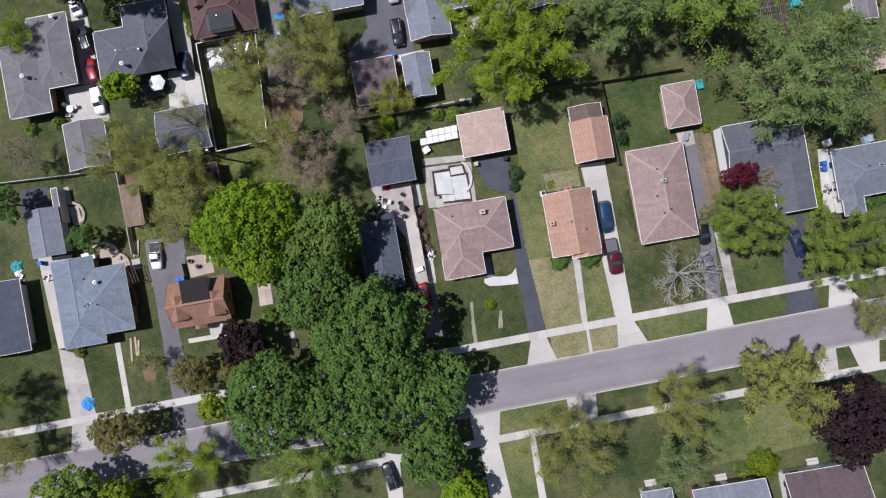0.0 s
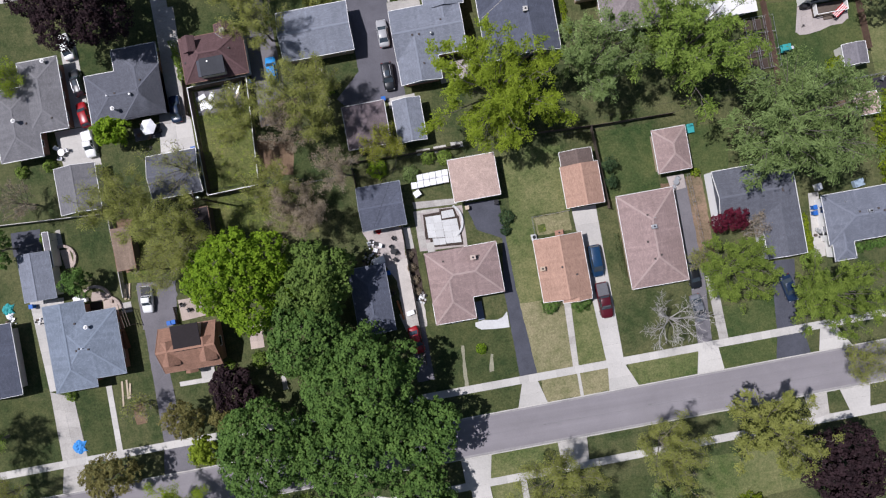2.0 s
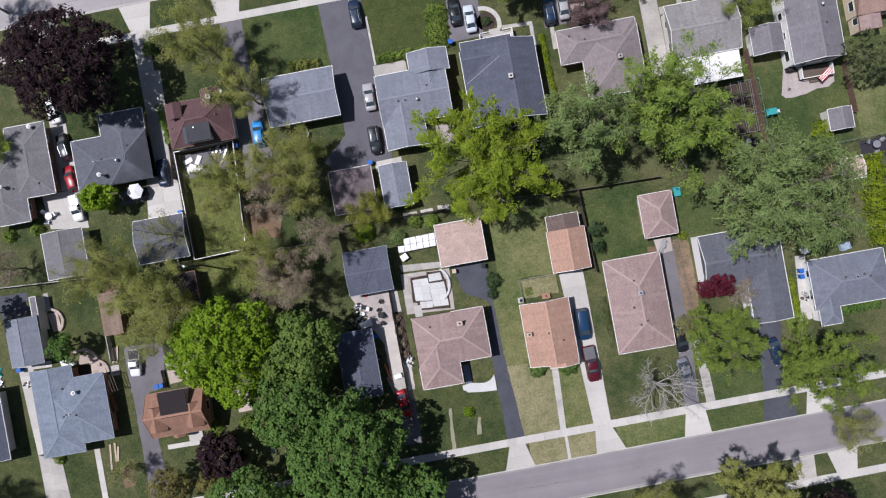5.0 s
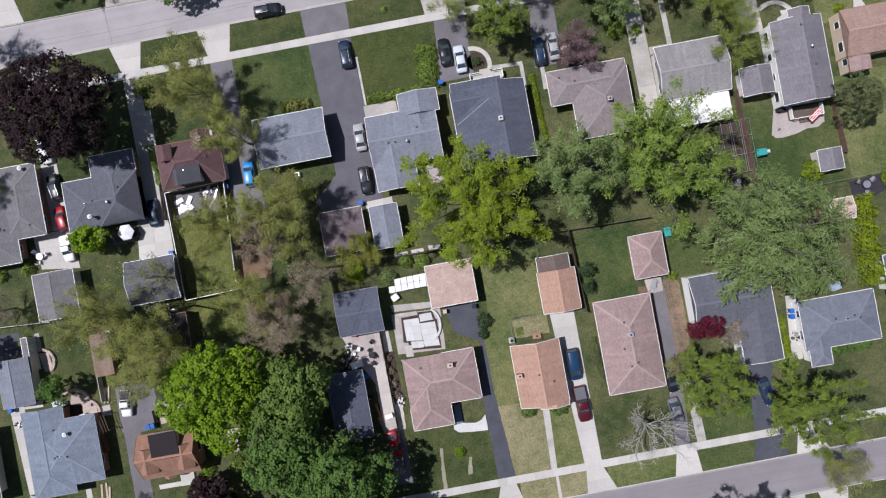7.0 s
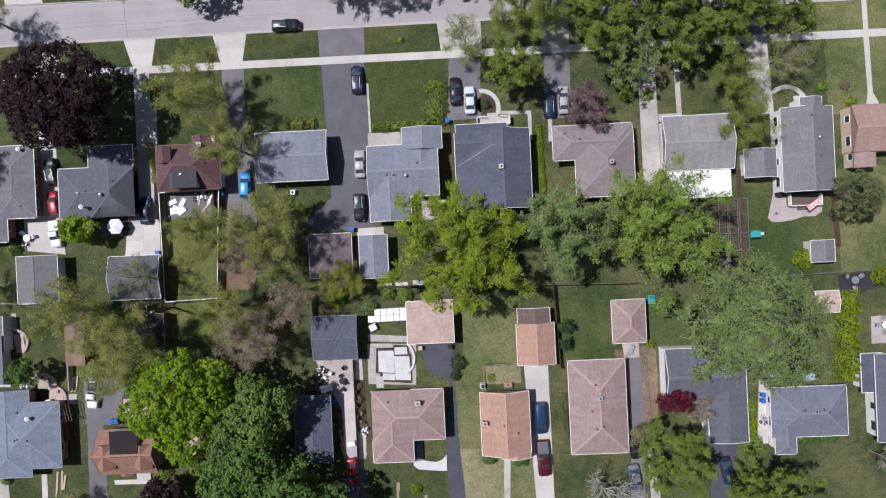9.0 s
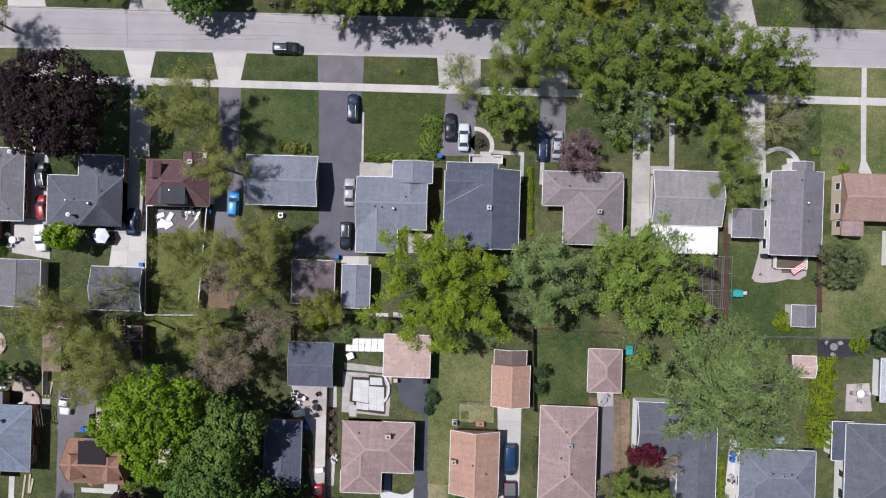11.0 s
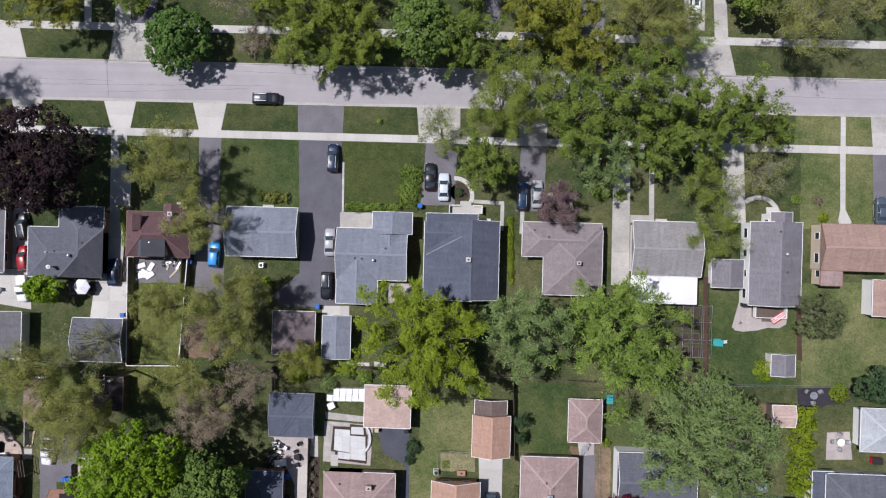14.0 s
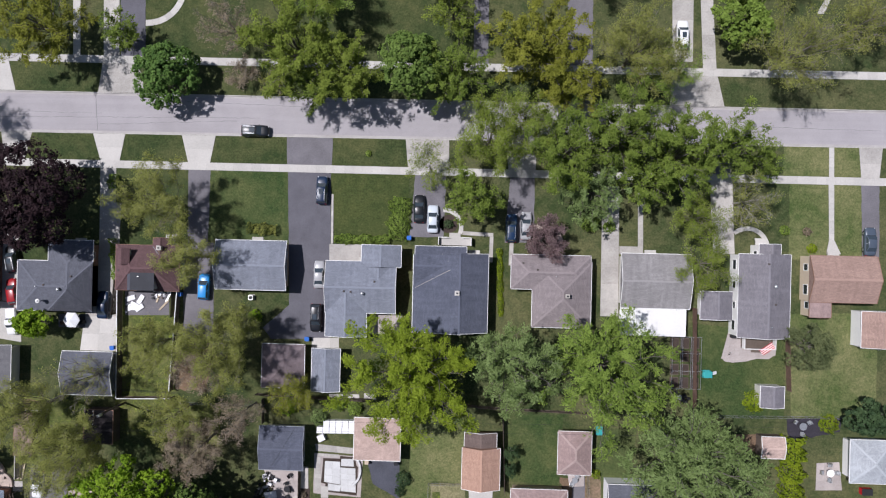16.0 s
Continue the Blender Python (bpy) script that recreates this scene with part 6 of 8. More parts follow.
drive("long pale concrete driveway", 1, 9, CONCRETE, 21.47, 9.66, 25.37, 9.50, 25.46, -15.65, 22.70, -15.81)
drive("pale concrete driveway apron", 1, 2, CONCRETE, 22.73, -17.19, 25.56, -17.14, 27.09, -19.79, 22.33, -19.97)
drive("narrow concrete front path", 1, 9, CONCRETE_WORN, 17.66, -4.64, 18.77, -4.56, 18.23, -15.31, 17.30, -15.42)
drive("narrow path across the verge", 1, 2, CONCRETE, 17.74, -17.06, 18.20, -17.04, 18.22, -19.99, 17.67, -19.98)
sheet("driveway", P(3.10, -5.71, 4.53, -5.50, 6.68, -5.86, 7.66, -5.57, 8.44, -4.78, 8.44, -7.36, 5.89, -7.20, 3.90, -6.96, 3.08, -6.36), 0.05, LIMESTONE, "broad white path with rounded edges", "path", 0.06, 0.02)
drive("blue-grey slab beside the entrance", 1, 2, SLAB_BLUE, 3.70, -2.40, 4.72, -2.39, 4.74, -5.35, 3.71, -5.45, z=0.3)
tar("old asphalt driveway", ASPHALT_OLD, 38.15, 11.39, 40.03, 11.23, 40.46, -3.66, 39.72, -14.49, 37.45, -14.55, 38.03, -4.14)
drive("cracked pale concrete strip", 1, 8, CONCRETE_WORN, 40.45, -4.76, 42.06, -4.86, 42.34, -14.50, 40.89, -14.52)
drive("pale concrete driveway apron", 1, 2, CONCRETE, 37.31, -16.36, 40.54, -16.47, 40.89, -19.63, 36.54, -19.69)
tar("sealed dark asphalt driveway", ASPHALT_NEW, 51.00, -4.18, 54.73, -4.40, 53.04, -15.47, 50.06, -15.59)
tar("sealed dark asphalt apron", ASPHALT_NEW, 49.91, -16.47, 54.24, -16.32, 54.64, -19.12, 49.22, -19.35)
drive("pale concrete driveway apron", 1, 2, CONCRETE, 56.73, -16.40, 59.26, -16.30, 61.25, -19.65, 55.98, -19.63)
drive("pale side yard slab", 1, 5, CONCRETE, 58.61, 5.37, 60.22, 5.35, 59.67, -4.83, 57.86, -4.96)
drive("concrete strip by the garage", 2, 1, PATIO, 37.25, 11.92, 39.96, 11.88, 39.93, 9.69, 37.63, 9.47)
tar("asphalt driveway beside the house", ASPHALT_OLD, -50.01, 10.19, -44.24, 9.63, -43.73, 7.20, -47.37, 2.70, -47.05, -15.58, -50.19, -15.69, -50.13, 3.19)
tar("old asphalt apron", ASPHALT_OLD, -50.42, -17.52, -45.49, -17.43, -45.77, -21.12, -51.07, -21.15)
drive("pale worn concrete driveway", 1, 7, CONCRETE, -68.15, 10.51, -65.77, 10.46, -64.40, -4.81, -67.37, -4.86)
drive("pale worn concrete driveway", 2, 4, CONCRETE_WORN, -67.37, -4.86, -63.64, -6.44, -63.09, -16.11, -67.29, -16.14)
drive("pale worn concrete apron", 1, 2, CONCRETE_WORN, -67.33, -17.45, -63.79, -17.39, -64.25, -21.54, -68.22, -21.33)
drive("narrow concrete front path", 1, 6, CONCRETE, -58.05, -5.54, -57.10, -5.51, -57.12, -15.72, -58.09, -15.84)
drive("concrete stoop", 2, 1, CONCRETE, -45.97, -6.89, -40.40, -6.92, -40.35, -7.68, -45.91, -7.65)
drive("tan paved back terrace", 3, 2, PAVER, -43.89, 6.29, -39.93, 6.24, -39.75, 3.04, -43.76, 2.81)
drive("small paved terrace", 2, 3, PAVER, -33.23, 0.02, -31.07, 0.01, -31.17, -3.69, -33.42, -3.67)
drive("short concrete path", 1, 3, CONCRETE_WORN, -29.34, -8.67, -28.67, -8.60, -28.55, -11.04, -29.40, -11.07)
drive("pinkish stone patio yard", 5, 4, PATIO, -12.39, 12.03, -5.58, 11.65, -6.11, 6.65, -9.46, 5.57)
sheet("driveway", P(-9.43, 5.75, -6.05, 7.01, -5.03, 6.45, -4.49, -0.86, -4.58, -4.92, -8.00, -4.88, -8.07, 3.01), 0.03, GRAVEL_PALE, "pale gravel side yard", "yard", 0.05, 0.15)
sheet("mulch_bed", P(-5.75, 8.16, -4.32, 8.36, -3.99, -1.14, -5.57, -0.67), 0.045, MULCH, "brown planted strip along the fence", "garden bed", 0.05, 0.15)
drive("pale slab by the garage", 1, 3, CONCRETE_WORN, -5.63, 11.38, -4.52, 11.36, -4.41, 7.82, -5.70, 7.87)
drive("concrete side yard", 2, 4, CONCRETE_WORN, -8.72, -2.27, -5.33, -1.94, -4.55, -4.85, -8.03, -5.17)
tar("shaded old driveway", ASPHALT_OLD, -7.68, -4.76, -4.91, -4.79, -4.90, -13.57, -7.67, -13.55)
drive("pale driveway south of the street", 1, 5, CONCRETE, -2.28, -31.57, 0.84, -31.64, 1.41, -41.87, -1.97, -42.23)
drive("pale apron south of the street", 1, 2, CONCRETE, -3.03, -27.47, 1.96, -27.40, 1.18, -30.77, -2.92, -31.00)
drive("narrow front path", 1, 5, CONCRETE, 5.87, -32.30, 6.79, -32.28, 6.84, -42.32, 5.64, -42.39)
drive("worn driveway under a tree", 1, 2, CONCRETE_WORN, 12.76, -27.04, 17.50, -27.12, 17.22, -30.28, 12.80, -30.45)
drive("pale driveway with a parked car", 1, 3, CONCRETE, -18.08, -30.28, -15.29, -30.29, -15.91, -38.98, -18.24, -39.05)
drive("pale driveway apron", 1, 2, CONCRETE, 58.09, -26.45, 62.88, -26.10, 62.30, -29.36, 59.06, -29.53)
drive("tan driveway apron", 1, 2, CONCRETE_WORN, 52.37, -26.91, 56.00, -26.63, 55.83, -29.60, 53.16, -30.05)
for quad in ((-1.44, 23.31, 0.87, 23.25, 0.90, 22.41, -1.33, 22.36), (1.44, 23.33, 3.47, 23.33, 3.58, 22.39, 1.53, 22.30), (4.25, 23.56, 6.17, 23.39, 6.29, 22.54, 4.33, 22.44)):
    drive("pale concrete pad with a planter", 1, 1, CONCRETE, *quad)
    heap("planter", "dark round planter on a pale pad", "planter", sum(quad[::2]) / 4, sum(quad[1::2]) / 4, 0.35, DARK, 0.4, 3, 0.06)
drive("pale driveway", 2, 5, CONCRETE, -59.12, 36.88, -52.65, 36.81, -52.30, 30.27, -58.62, 31.15)
drive("pale driveway", 1, 6, CONCRETE, -55.80, 51.10, -53.16, 50.98, -52.83, 36.84, -55.66, 36.99)
drive("long pale driveway beside the house", 1, 7, CONCRETE_WORN, -39.21, 53.58, -36.20, 53.47, -36.62, 35.33, -40.36, 35.56)

# ================= upper street: houses =================
G = "houses of the upper street"
R_BROWN_PLANK = shingles("brown roof boards", (0.215, 0.160, 0.122), 0.2)
VINYL_CREAM = mat("cream painted brick", (0.60, 0.50, 0.38), 0.8, (3, 0.06), (30, 0.05))
h1 = building("house", "grey shingled ranch house with an L-shaped hipped roof and white gutters", [(-46.28, 47.21, -39.01, 35.82, 2.75, "hip", "y", 0.24), (-51.24, 43.86, -39.01, 35.82, 2.75, "hip", "x", 0.24)], R_SLATE, BRICK, door="n", group=G, over=0.75)
flue_pipe(h1, -46.73, 37.54)
vents(h1, (-43.85, 39.48), (-46.31, 40.02), (-47.46, 39.81), (-42.07, 41.46))
turbine(h1, -43.84, 39.39)
h2 = building("house", "small house with a maroon shingled hipped and gabled roof", [(-35.1, 46.7, -24.9, 39.5, 3.2, "hip", "x", 0.62), (-29.2, 47.9, -26.2, 43.2, 3.2, "gable", "y", 0.60)], R_MAROON, VINYL, door="n", group=G, trim=BROWN_TRIM)
vents(h2, (-34.4, 42.6), (-27.0, 43.4))
valley(h2, -29.1, 46.5, -27.8, 45.2, GREY_TRIM, 0.07)
fd = thing("dormer", "wide rear dormer with a dark grey flat roof", "dormer", -29.9, 41.5, 3.3)
part("body", bx(B(), -1.7, -1.6, 0, 1.7, 1.5, 1.55, 0.02), VINYL, fd)
part("roof", bx(B(), -1.9, -1.85, 1.55, 1.9, 1.7, 1.70, 0.02), SOLAR, fd)
part("roof_vent", bx(B(), -0.7, 0.2, 1.70, -0.5, 0.4, 1.86, 0.02), STEEL, fd)
sd = thing("dormer", "small front dormer with maroon shingles", "dormer", -32.9, 44.9, 4.1)
part("wall", bx(B(), -0.75, -0.9, 0, 0.75, 1.0, 0.95), VINYL, sd)
rb = B()
roof_solid(rb, -1.0, -1.3, 1.0, 1.25, 0.9, "gable", "y", 0.6, [])
bmesh.ops.recalc_face_normals(rb, faces=rb.faces)
slope_uv(part("roof", rb, R_MAROON, sd).data)
window_at(sd, 0, 1.0, 0.5, 0, 0.7, 0.6)
chimney(h2, -27.6, 46.3, 0.6, 0.6, 0.5, STONE)
building("house", "grey shingled house with a plain gabled roof", [(-19.21, 47.84, -7.93, 40.03, 3.2, "gable", "x", 0.30)], R_BLUE, BRICK_TAN, door="n", group=G)
h4 = building("house", "blue-grey shingled ranch house with three roof wings", [(-1.76, 44.96, 9.37, 36.83, 3.0, "gable", "x", 0.30), (3.79, 47.57, 10.08, 44.10, 3.0, "gable", "y", 0.30), (3.96, 43.95, 9.26, 41.34, 3.0, "gable", "y", 0.32), (-1.68, 41.50, 4.84, 33.08, 3.0, "gable", "y", 0.30)], R_BLUE, BRICK, door="n", group=G)
vents(h4, (1.34, 40.25), (2.40, 40.19), (4.28, 39.99), (6.07, 41.86), (2.41, 35.72))
turbine(h4, 4.26, 39.98)
h5 = building("house", "charcoal shingled house with a large hipped roof", [(11.99, 46.26, 19.60, 34.11, 3.1, "shed", "e", 0.26), (19.30, 46.53, 23.73, 34.22, 3.1, "shed", "w", 0.47), (12.22, 47.59, 20.30, 41.44, 3.1, "gable", "x", 0.42)], R_NAVY, BRICK, door="n", group=G)
chimney(h5, 18.92, 40.51, 0.6, 0.6, 0.6, STONE)
valley(h5, 12.38, 41.07, 17.80, 44.00, STONE, 0.07)
valley(h5, 16.42, 46.38, 17.50, 45.28, STONE, 0.05)
h6 = building("house", "taupe shingled ranch house with a hipped roof", [(27.22, 46.63, 39.59, 41.22, 3.0, "hip", "x", 0.36), (30.57, 45.65, 39.73, 35.34, 3.0, "hip", "y", 0.36)], R_TAUPE, BRICK_TAN, door="n", group=G)
vents(h6, (29.07, 45.29), (31.26, 44.30), (34.08, 43.34))
chimney(h6, 35.70, 40.44, 0.55, 0.5, 0.7, STONE, STONE)
building("house", "house with light grey patterned shingles and a white flat-roofed addition", [(44.18, 47.21, 54.86, 38.74, 3.2, "gable", "x", 0.28), (44.30, 38.61, 54.38, 34.50, 2.9, "flat", "x", 0.0)], [R_STONE, MEMBRANE], VINYL, door="n", group=G)
h8 = building("house", "long mauve-grey gabled house with a white-trimmed side wing", [(62.04, 47.54, 69.97, 34.65, 3.4, "gable", "y", 0.38), (65.19, 49.09, 68.52, 45.87, 3.2, "gable", "y", 0.42)], R_MAUVE, WHITE, door="n", group=G, over=0.15)
vents(h8, (65.90, 46.03), (67.26, 39.89), (66.47, 36.50))
turbine(h8, 67.01, 42.64)
building("garage", "grey shingled garage with a white gable", [(56.66, 41.62, 61.62, 37.20, 2.6, "gable", "y", 0.36)], R_MAUVE, WHITE, "garage", windows=False)
building("house", "tan shingled house with a hipped roof and pale walls", [(73.04, 47.54, 83.29, 40.33, 3.0, "gable", "x", 0.36), (73.27, 41.62, 76.62, 37.95, 2.7, "gable", "y", 0.15)], [R_TAN, R_PINK], VINYL_CREAM, door="n", group=G, over=0.15, gable_mat=R_BROWN, trim=BROWN_TRIM)
building("garage", "tan shingled garage behind the house", [(81.22, 39.12, 87.76, 33.47, 2.7, "gable", "y", 0.25)], R_TAN, WHITE, "garage", windows=False, over=0.1)
h0 = building("house", "grey shingled house with an L-shaped hipped roof", [(-61.61, 47.95, -54.97, 36.30, 2.75, "hip", "y", 0.22), (-66.76, 44.16, -59.71, 32.61, 2.75, "hip", "y", 0.22)], R_GREY, BRICK, door="n", group=G, over=0.75)
flue_pipe(h0, -62.64, 38.52, 0.9)
flue_pipe(h0, -56.88, 47.22, 0.7)
vents(h0, (-61.43, 38.12), (-57.11, 38.24))
# dark dormer on the maroon roof
dm = thing("dormer", "flat-roofed dark dormer on the maroon roof", "dormer", -30.23, 41.31, 3.25)
part("body", bx(B(), -1.9, -1.5, 0, 1.9, 1.5, 1.5, 0.02), VINYL, dm)
part("roof", bx(B(), -2.05, -1.7, 1.5, 2.05, 1.7, 1.62, 0.02), R_SLATE, dm)
# garages behind the upper houses
building("garage", "grey shingled gabled garage with white trim", [(-58.69, 30.24, -51.97, 22.72, 2.7, "gable", "y", 0.30)], R_GREY, VINYL, "garage", garage="n", windows=False)
building("garage", "dark slate shingled garage under branches", [(-43.72, 29.55, -35.53, 22.59, 2.7, "gable", "x", 0.25)], R_SLATE, VINYL, "garage", garage="n", windows=False)
building("garage", "plum-brown hipped garage roof half under a tree", [(-11.65, 31.60, -4.85, 24.66, 2.7, "hip", "y", 0.36)], R_DUSK, BRICK, "garage", garage="n", windows=False)
building("garage", "blue-grey shingled gabled garage with white gutters", [(-3.74, 31.11, 0.80, 24.29, 2.7, "gable", "y", 0.30)], R_BLUE, VINYL, "garage", garage="n", windows=False)
building("garden_shed", "small garden shed with a grey roof", [(66.39, 27.08, 70.11, 23.68, 2.2, "gable", "y", 0.30)], R_MAUVE, VINYL, "shed", windows=False, over=0.15)
building("garden_shed", "salmon roofed garden shed by the hedge", [(66.75, 19.18, 70.39, 15.78, 2.2, "gable", "x", 0.25)], R_SALMON, WOOD, "shed", windows=False, over=0.15)

building("garden_shed", "brown flat-roofed shed under thin trees", [(-51.58, 19.26, -48.53, 12.49, 2.3, "flat", "y", 0.0)], R_BROWN_PLANK, WOOD, "shed", windows=False, over=0.12, trim=BROWN_TRIM)
# added dark box, no real shed: it fills in the deep tree shade
building("garden_shed", "black box standing in for deep shade under the trees", [(-40.22, 20.18, -35.49, 14.75, 2.3, "flat", "x", 0.0)], R_FELT, WOOD, "shed", windows=False, over=0.12, trim=BROWN_TRIM)

# ================= lower street: houses =================
G = "houses of the lower street"
BRIGHT_WALL = mat("bright white siding", (0.86, 0.86, 0.86), 0.6, (2, 0.02), (30, 0.03))
l1 = building("house", "large blue-grey shingled house with hipped wings", [(-63.76, 6.94, -52.70, -3.66, 2.75, "hip", "x", 0.26), (-64.42, 8.98, -57.56, -5.00, 2.75, "half", "y", 0.26)], R_SKY, BRICK, door="s", group=G, trim=GREY_TRIM, over=0.75)
flue_pipe(l1, -57.08, 4.66, 0.8)
vents(l1, (-59.34, 1.22), (-58.75, 1.48), (-58.12, 1.46), (-57.36, 1.15), (-59.33, 5.48))
building("garage", "small blue-grey shingled garage with a gabled roof", [(-67.02, 17.69, -61.69, 10.06, 2.7, "gable", "y", 0.36)], R_BLUE, VINYL, "garage", windows=False, garage="s", trim=GREY_TRIM)
# near-black sheet: dark ground and its shade put into one colour
tar("dark ground sheet with shade in its colour", ASPHALT_NEW, -69.27, 21.86, -64.31, 21.72, -64.60, 18.01, -69.41, 17.93)
building("garden_shed", "long pale-roofed lean-to with dark skylights", [(-62.64, 20.74, -61.62, 15.04, 2.3, "flat", "y", 0.0)], R_MAUVE, VINYL, "shed", windows=False, over=0.12)
building("house", "rust-brown shingled cottage with two small front dormers", [(-46.30, 2.27, -36.97, -4.77, 3.3, "gable", "x", 0.60)], R_RUST, BRICK, door="s", group=G, trim=BROWN_TRIM)
fd = thing("dormer", "wide dormer with a flat dark roof", "dormer", -41.24, 0.47, 3.4)
part("body", bx(B(), -2.0, -1.8, 0, 2.0, 1.8, 1.75, 0.02), VINYL, fd)
part("roof", bx(B(), -2.2, -2.0, 1.75, 2.2, 2.0, 1.90, 0.02), R_FELT, fd)
for dx, dy in ((-44.45, -2.34), (-38.63, -2.47)):
    sd = thing("dormer", "small gabled front dormer with rust-brown shingles", "dormer", dx, dy, 3.6)
    part("wall", bx(B(), -1.05, -0.9, 0, 1.05, 1.2, 0.9), VINYL, sd)
    rb = B()
    roof_solid(rb, -1.4, -1.25, 1.4, 2.6, 0.85, "gable", "y", 0.72, [])
    bmesh.ops.recalc_face_normals(rb, faces=rb.faces)
    slope_uv(part("roof", rb, R_RUST, sd).data)
    window_at(sd, 0, -0.92, 0.45, 180, 0.7, 0.6)
pr = thing("porch", "gabled entrance porch with concrete steps", "porch", -42.39, -4.49)
part("post", bx(B(), -0.8, -0.7, 0, -0.65, -0.55, 2.4), WHITE, pr)
part("post", bx(B(), 0.65, -0.7, 0, 0.8, -0.55, 2.4), WHITE, pr)
rb = B()
roof_solid(rb, -1.0, -0.9, 1.0, 1.4, 2.5, "gable", "y", 0.7, [])
bmesh.ops.recalc_face_normals(rb, faces=rb.faces)
slope_uv(part("roof", rb, R_RUST, pr).data)
part("step", bx(B(), 0.3, -2.6, 0, 2.6, -0.2, 0.3, 0.02), CONCRETE, pr)
part("step", bx(B(), 0.1, -3.2, 0, 2.8, -2.6, 0.15, 0.02), CONCRETE, pr)
building("house", "dark charcoal shingled house shaded by maples", [(-15.06, 6.30, -9.20, -4.26, 3.1, "hip", "y", 0.36)], R_NAVY, BRICK, door="s", group=G, trim=GREY_TRIM)
building("garage", "charcoal shingled gabled garage", [(-11.71, 18.66, -4.65, 11.71, 2.8, "gable", "x", 0.22)], R_NAVY, VINYL, "garage", garage="s", windows=False, trim=GREY_TRIM)
l4 = building("house", "pinkish-brown shingled L-shaped hipped house", [(-2.91, 6.66, 8.50, -1.31, 3.0, "hip", "x", 0.38), (-2.91, 6.66, 3.51, -4.67, 3.0, "hip", "y", 0.36)], R_PINK, BRICK_TAN, door="s", group=G, caps_mat=R_PINK_CAP)
chimney(l4, 4.52, 4.80, 0.75, 0.6, 0.9, BRICK_TAN, PAVER)
vents(l4, (-0.14, 4.97), (5.42, 4.90))
building("garage", "salmon flat-hipped garage with white edges", [(3.23, 20.39, 10.60, 13.69, 2.8, "hip", "y", 0.10)], R_SALMON, BRICK_TAN, "garage", garage="s", windows=False)
l5 = building("house", "orange-tan shingled gabled house with pale brick chimney", [(14.14, 5.76, 21.80, -4.13, 3.0, "gable", "y", 0.45), (17.13, 0.06, 21.69, -4.74, 3.0, "gable", "y", 0.45)], R_ORANGE, BRICK, door="s", group=G)
chimney(l5, 14.73, 1.18, 0.7, 0.55, 1.0, BRICK, BRICK_TAN)
vents(l5, (17.69, 0.92), (19.83, -0.59))
chimney(l5, 18.80, 6.19, 1.2, 0.7, 0.5, BRICK, BRICK)
building("garage", "orange-tan shingled garage with a brown lean-to", [(20.29, 16.19, 26.27, 9.66, 2.7, "gable", "y", 0.42), (20.59, 18.50, 25.70, 15.91, 2.4, "gable", "y", 0.32)], [R_ORANGE, R_BROWN], BRICK, "garage", garage="s", windows=False)
l6 = building("house", "pinkish-brown shingled house with a long hipped roof", [(27.98, 10.12, 36.85, -4.49, 3.0, "hip", "y", 0.36)], R_PINK, BRICK_TAN, door="s", group=G, caps_mat=R_PINK_CAP)
chimney(l6, 32.37, 4.58, 0.7, 0.5, 0.4, STEEL, STEEL)
vents(l6, (31.24, 2.43), (31.86, 6.49), (32.79, 5.89), (32.88, 0.13), (31.85, -0.30))
building("garage", "small pinkish-brown shingled hipped garage", [(35.19, 19.22, 40.44, 12.43, 2.7, "hip", "y", 0.42)], R_PINK, BRICK_TAN, "garage", garage="s", windows=False, caps_mat=R_PINK_CAP)
l7 = building("house", "slate shingled house with a white gable wall", [(43.00, 11.29, 52.52, 2.80, 3.0, "gable", "x", 0.30), (49.27, 9.56, 55.33, -3.52, 3.0, "gable", "y", 0.20)], R_SLATE, BRIGHT_WALL, door="s", group=G, over=0.06, windows=False)
vents(l7, (52.92, 6.81), (53.04, 6.52))
l8 = building("house", "blue-grey shingled house with a hipped roof and white eaves", [(58.79, 4.70, 70.42, -3.06, 3.0, "hip", "x", 0.32), (59.24, 4.27, 62.52, -5.65, 3.0, "hip", "y", 0.32)], R_STEEL, WHITE, door="s", group=G)
vents(l8, (63.45, 1.32), (66.28, 1.34), (61.83, 3.14), (67.10, 0.91))
chimney(l8, 64.84, 1.19, 0.5, 0.45, 0.4, STEEL, STEEL)
building("house", "dark slate house with a wide white-trimmed flat border", [(74.55, 9.29, 87.50, -4.22, 3.4, "hip", "y", 0.30), (72.79, 9.39, 76.13, 3.33, 2.9, "flat", "y", 0.0)], [R_SLATE, R_NAVY], WHITE, door="s", group=G)
building("garage", "pale grey hipped garage with white gutters", [(80.00, 19.32, 86.58, 12.57, 2.7, "hip", "y", 0.34)], R_PALE, WHITE, "garage", garage="s", windows=False)
building("house", "dark charcoal shingled house with pale eaves", [(-79.53, 7.44, -69.84, -4.15, 2.75, "gable", "y", 0.36)], R_NAVY, VINYL, door="s", group=G, over=1.0, windows=False)
# south of the lower street
G = "houses south of the lower street"
building("house", "small grey shingled house behind a flower bed", [(21.11, -42.29, 25.93, -50.90, 3.0, "hip", "y", 0.36)], R_BLUE, VINYL, door="n", group=G)
building("house", "grey shingled house with a low gabled roof", [(28.95, -43.24, 40.30, -53.27, 3.0, "gable", "x", 0.30)], R_BLUE, BRICK, door="n", group=G)
building("house", "plum-brown shingled house with a white gable", [(43.14, -43.15, 55.21, -53.97, 3.0, "gable", "x", 0.32)], R_PLUM, WHITE, door="n", group=G)

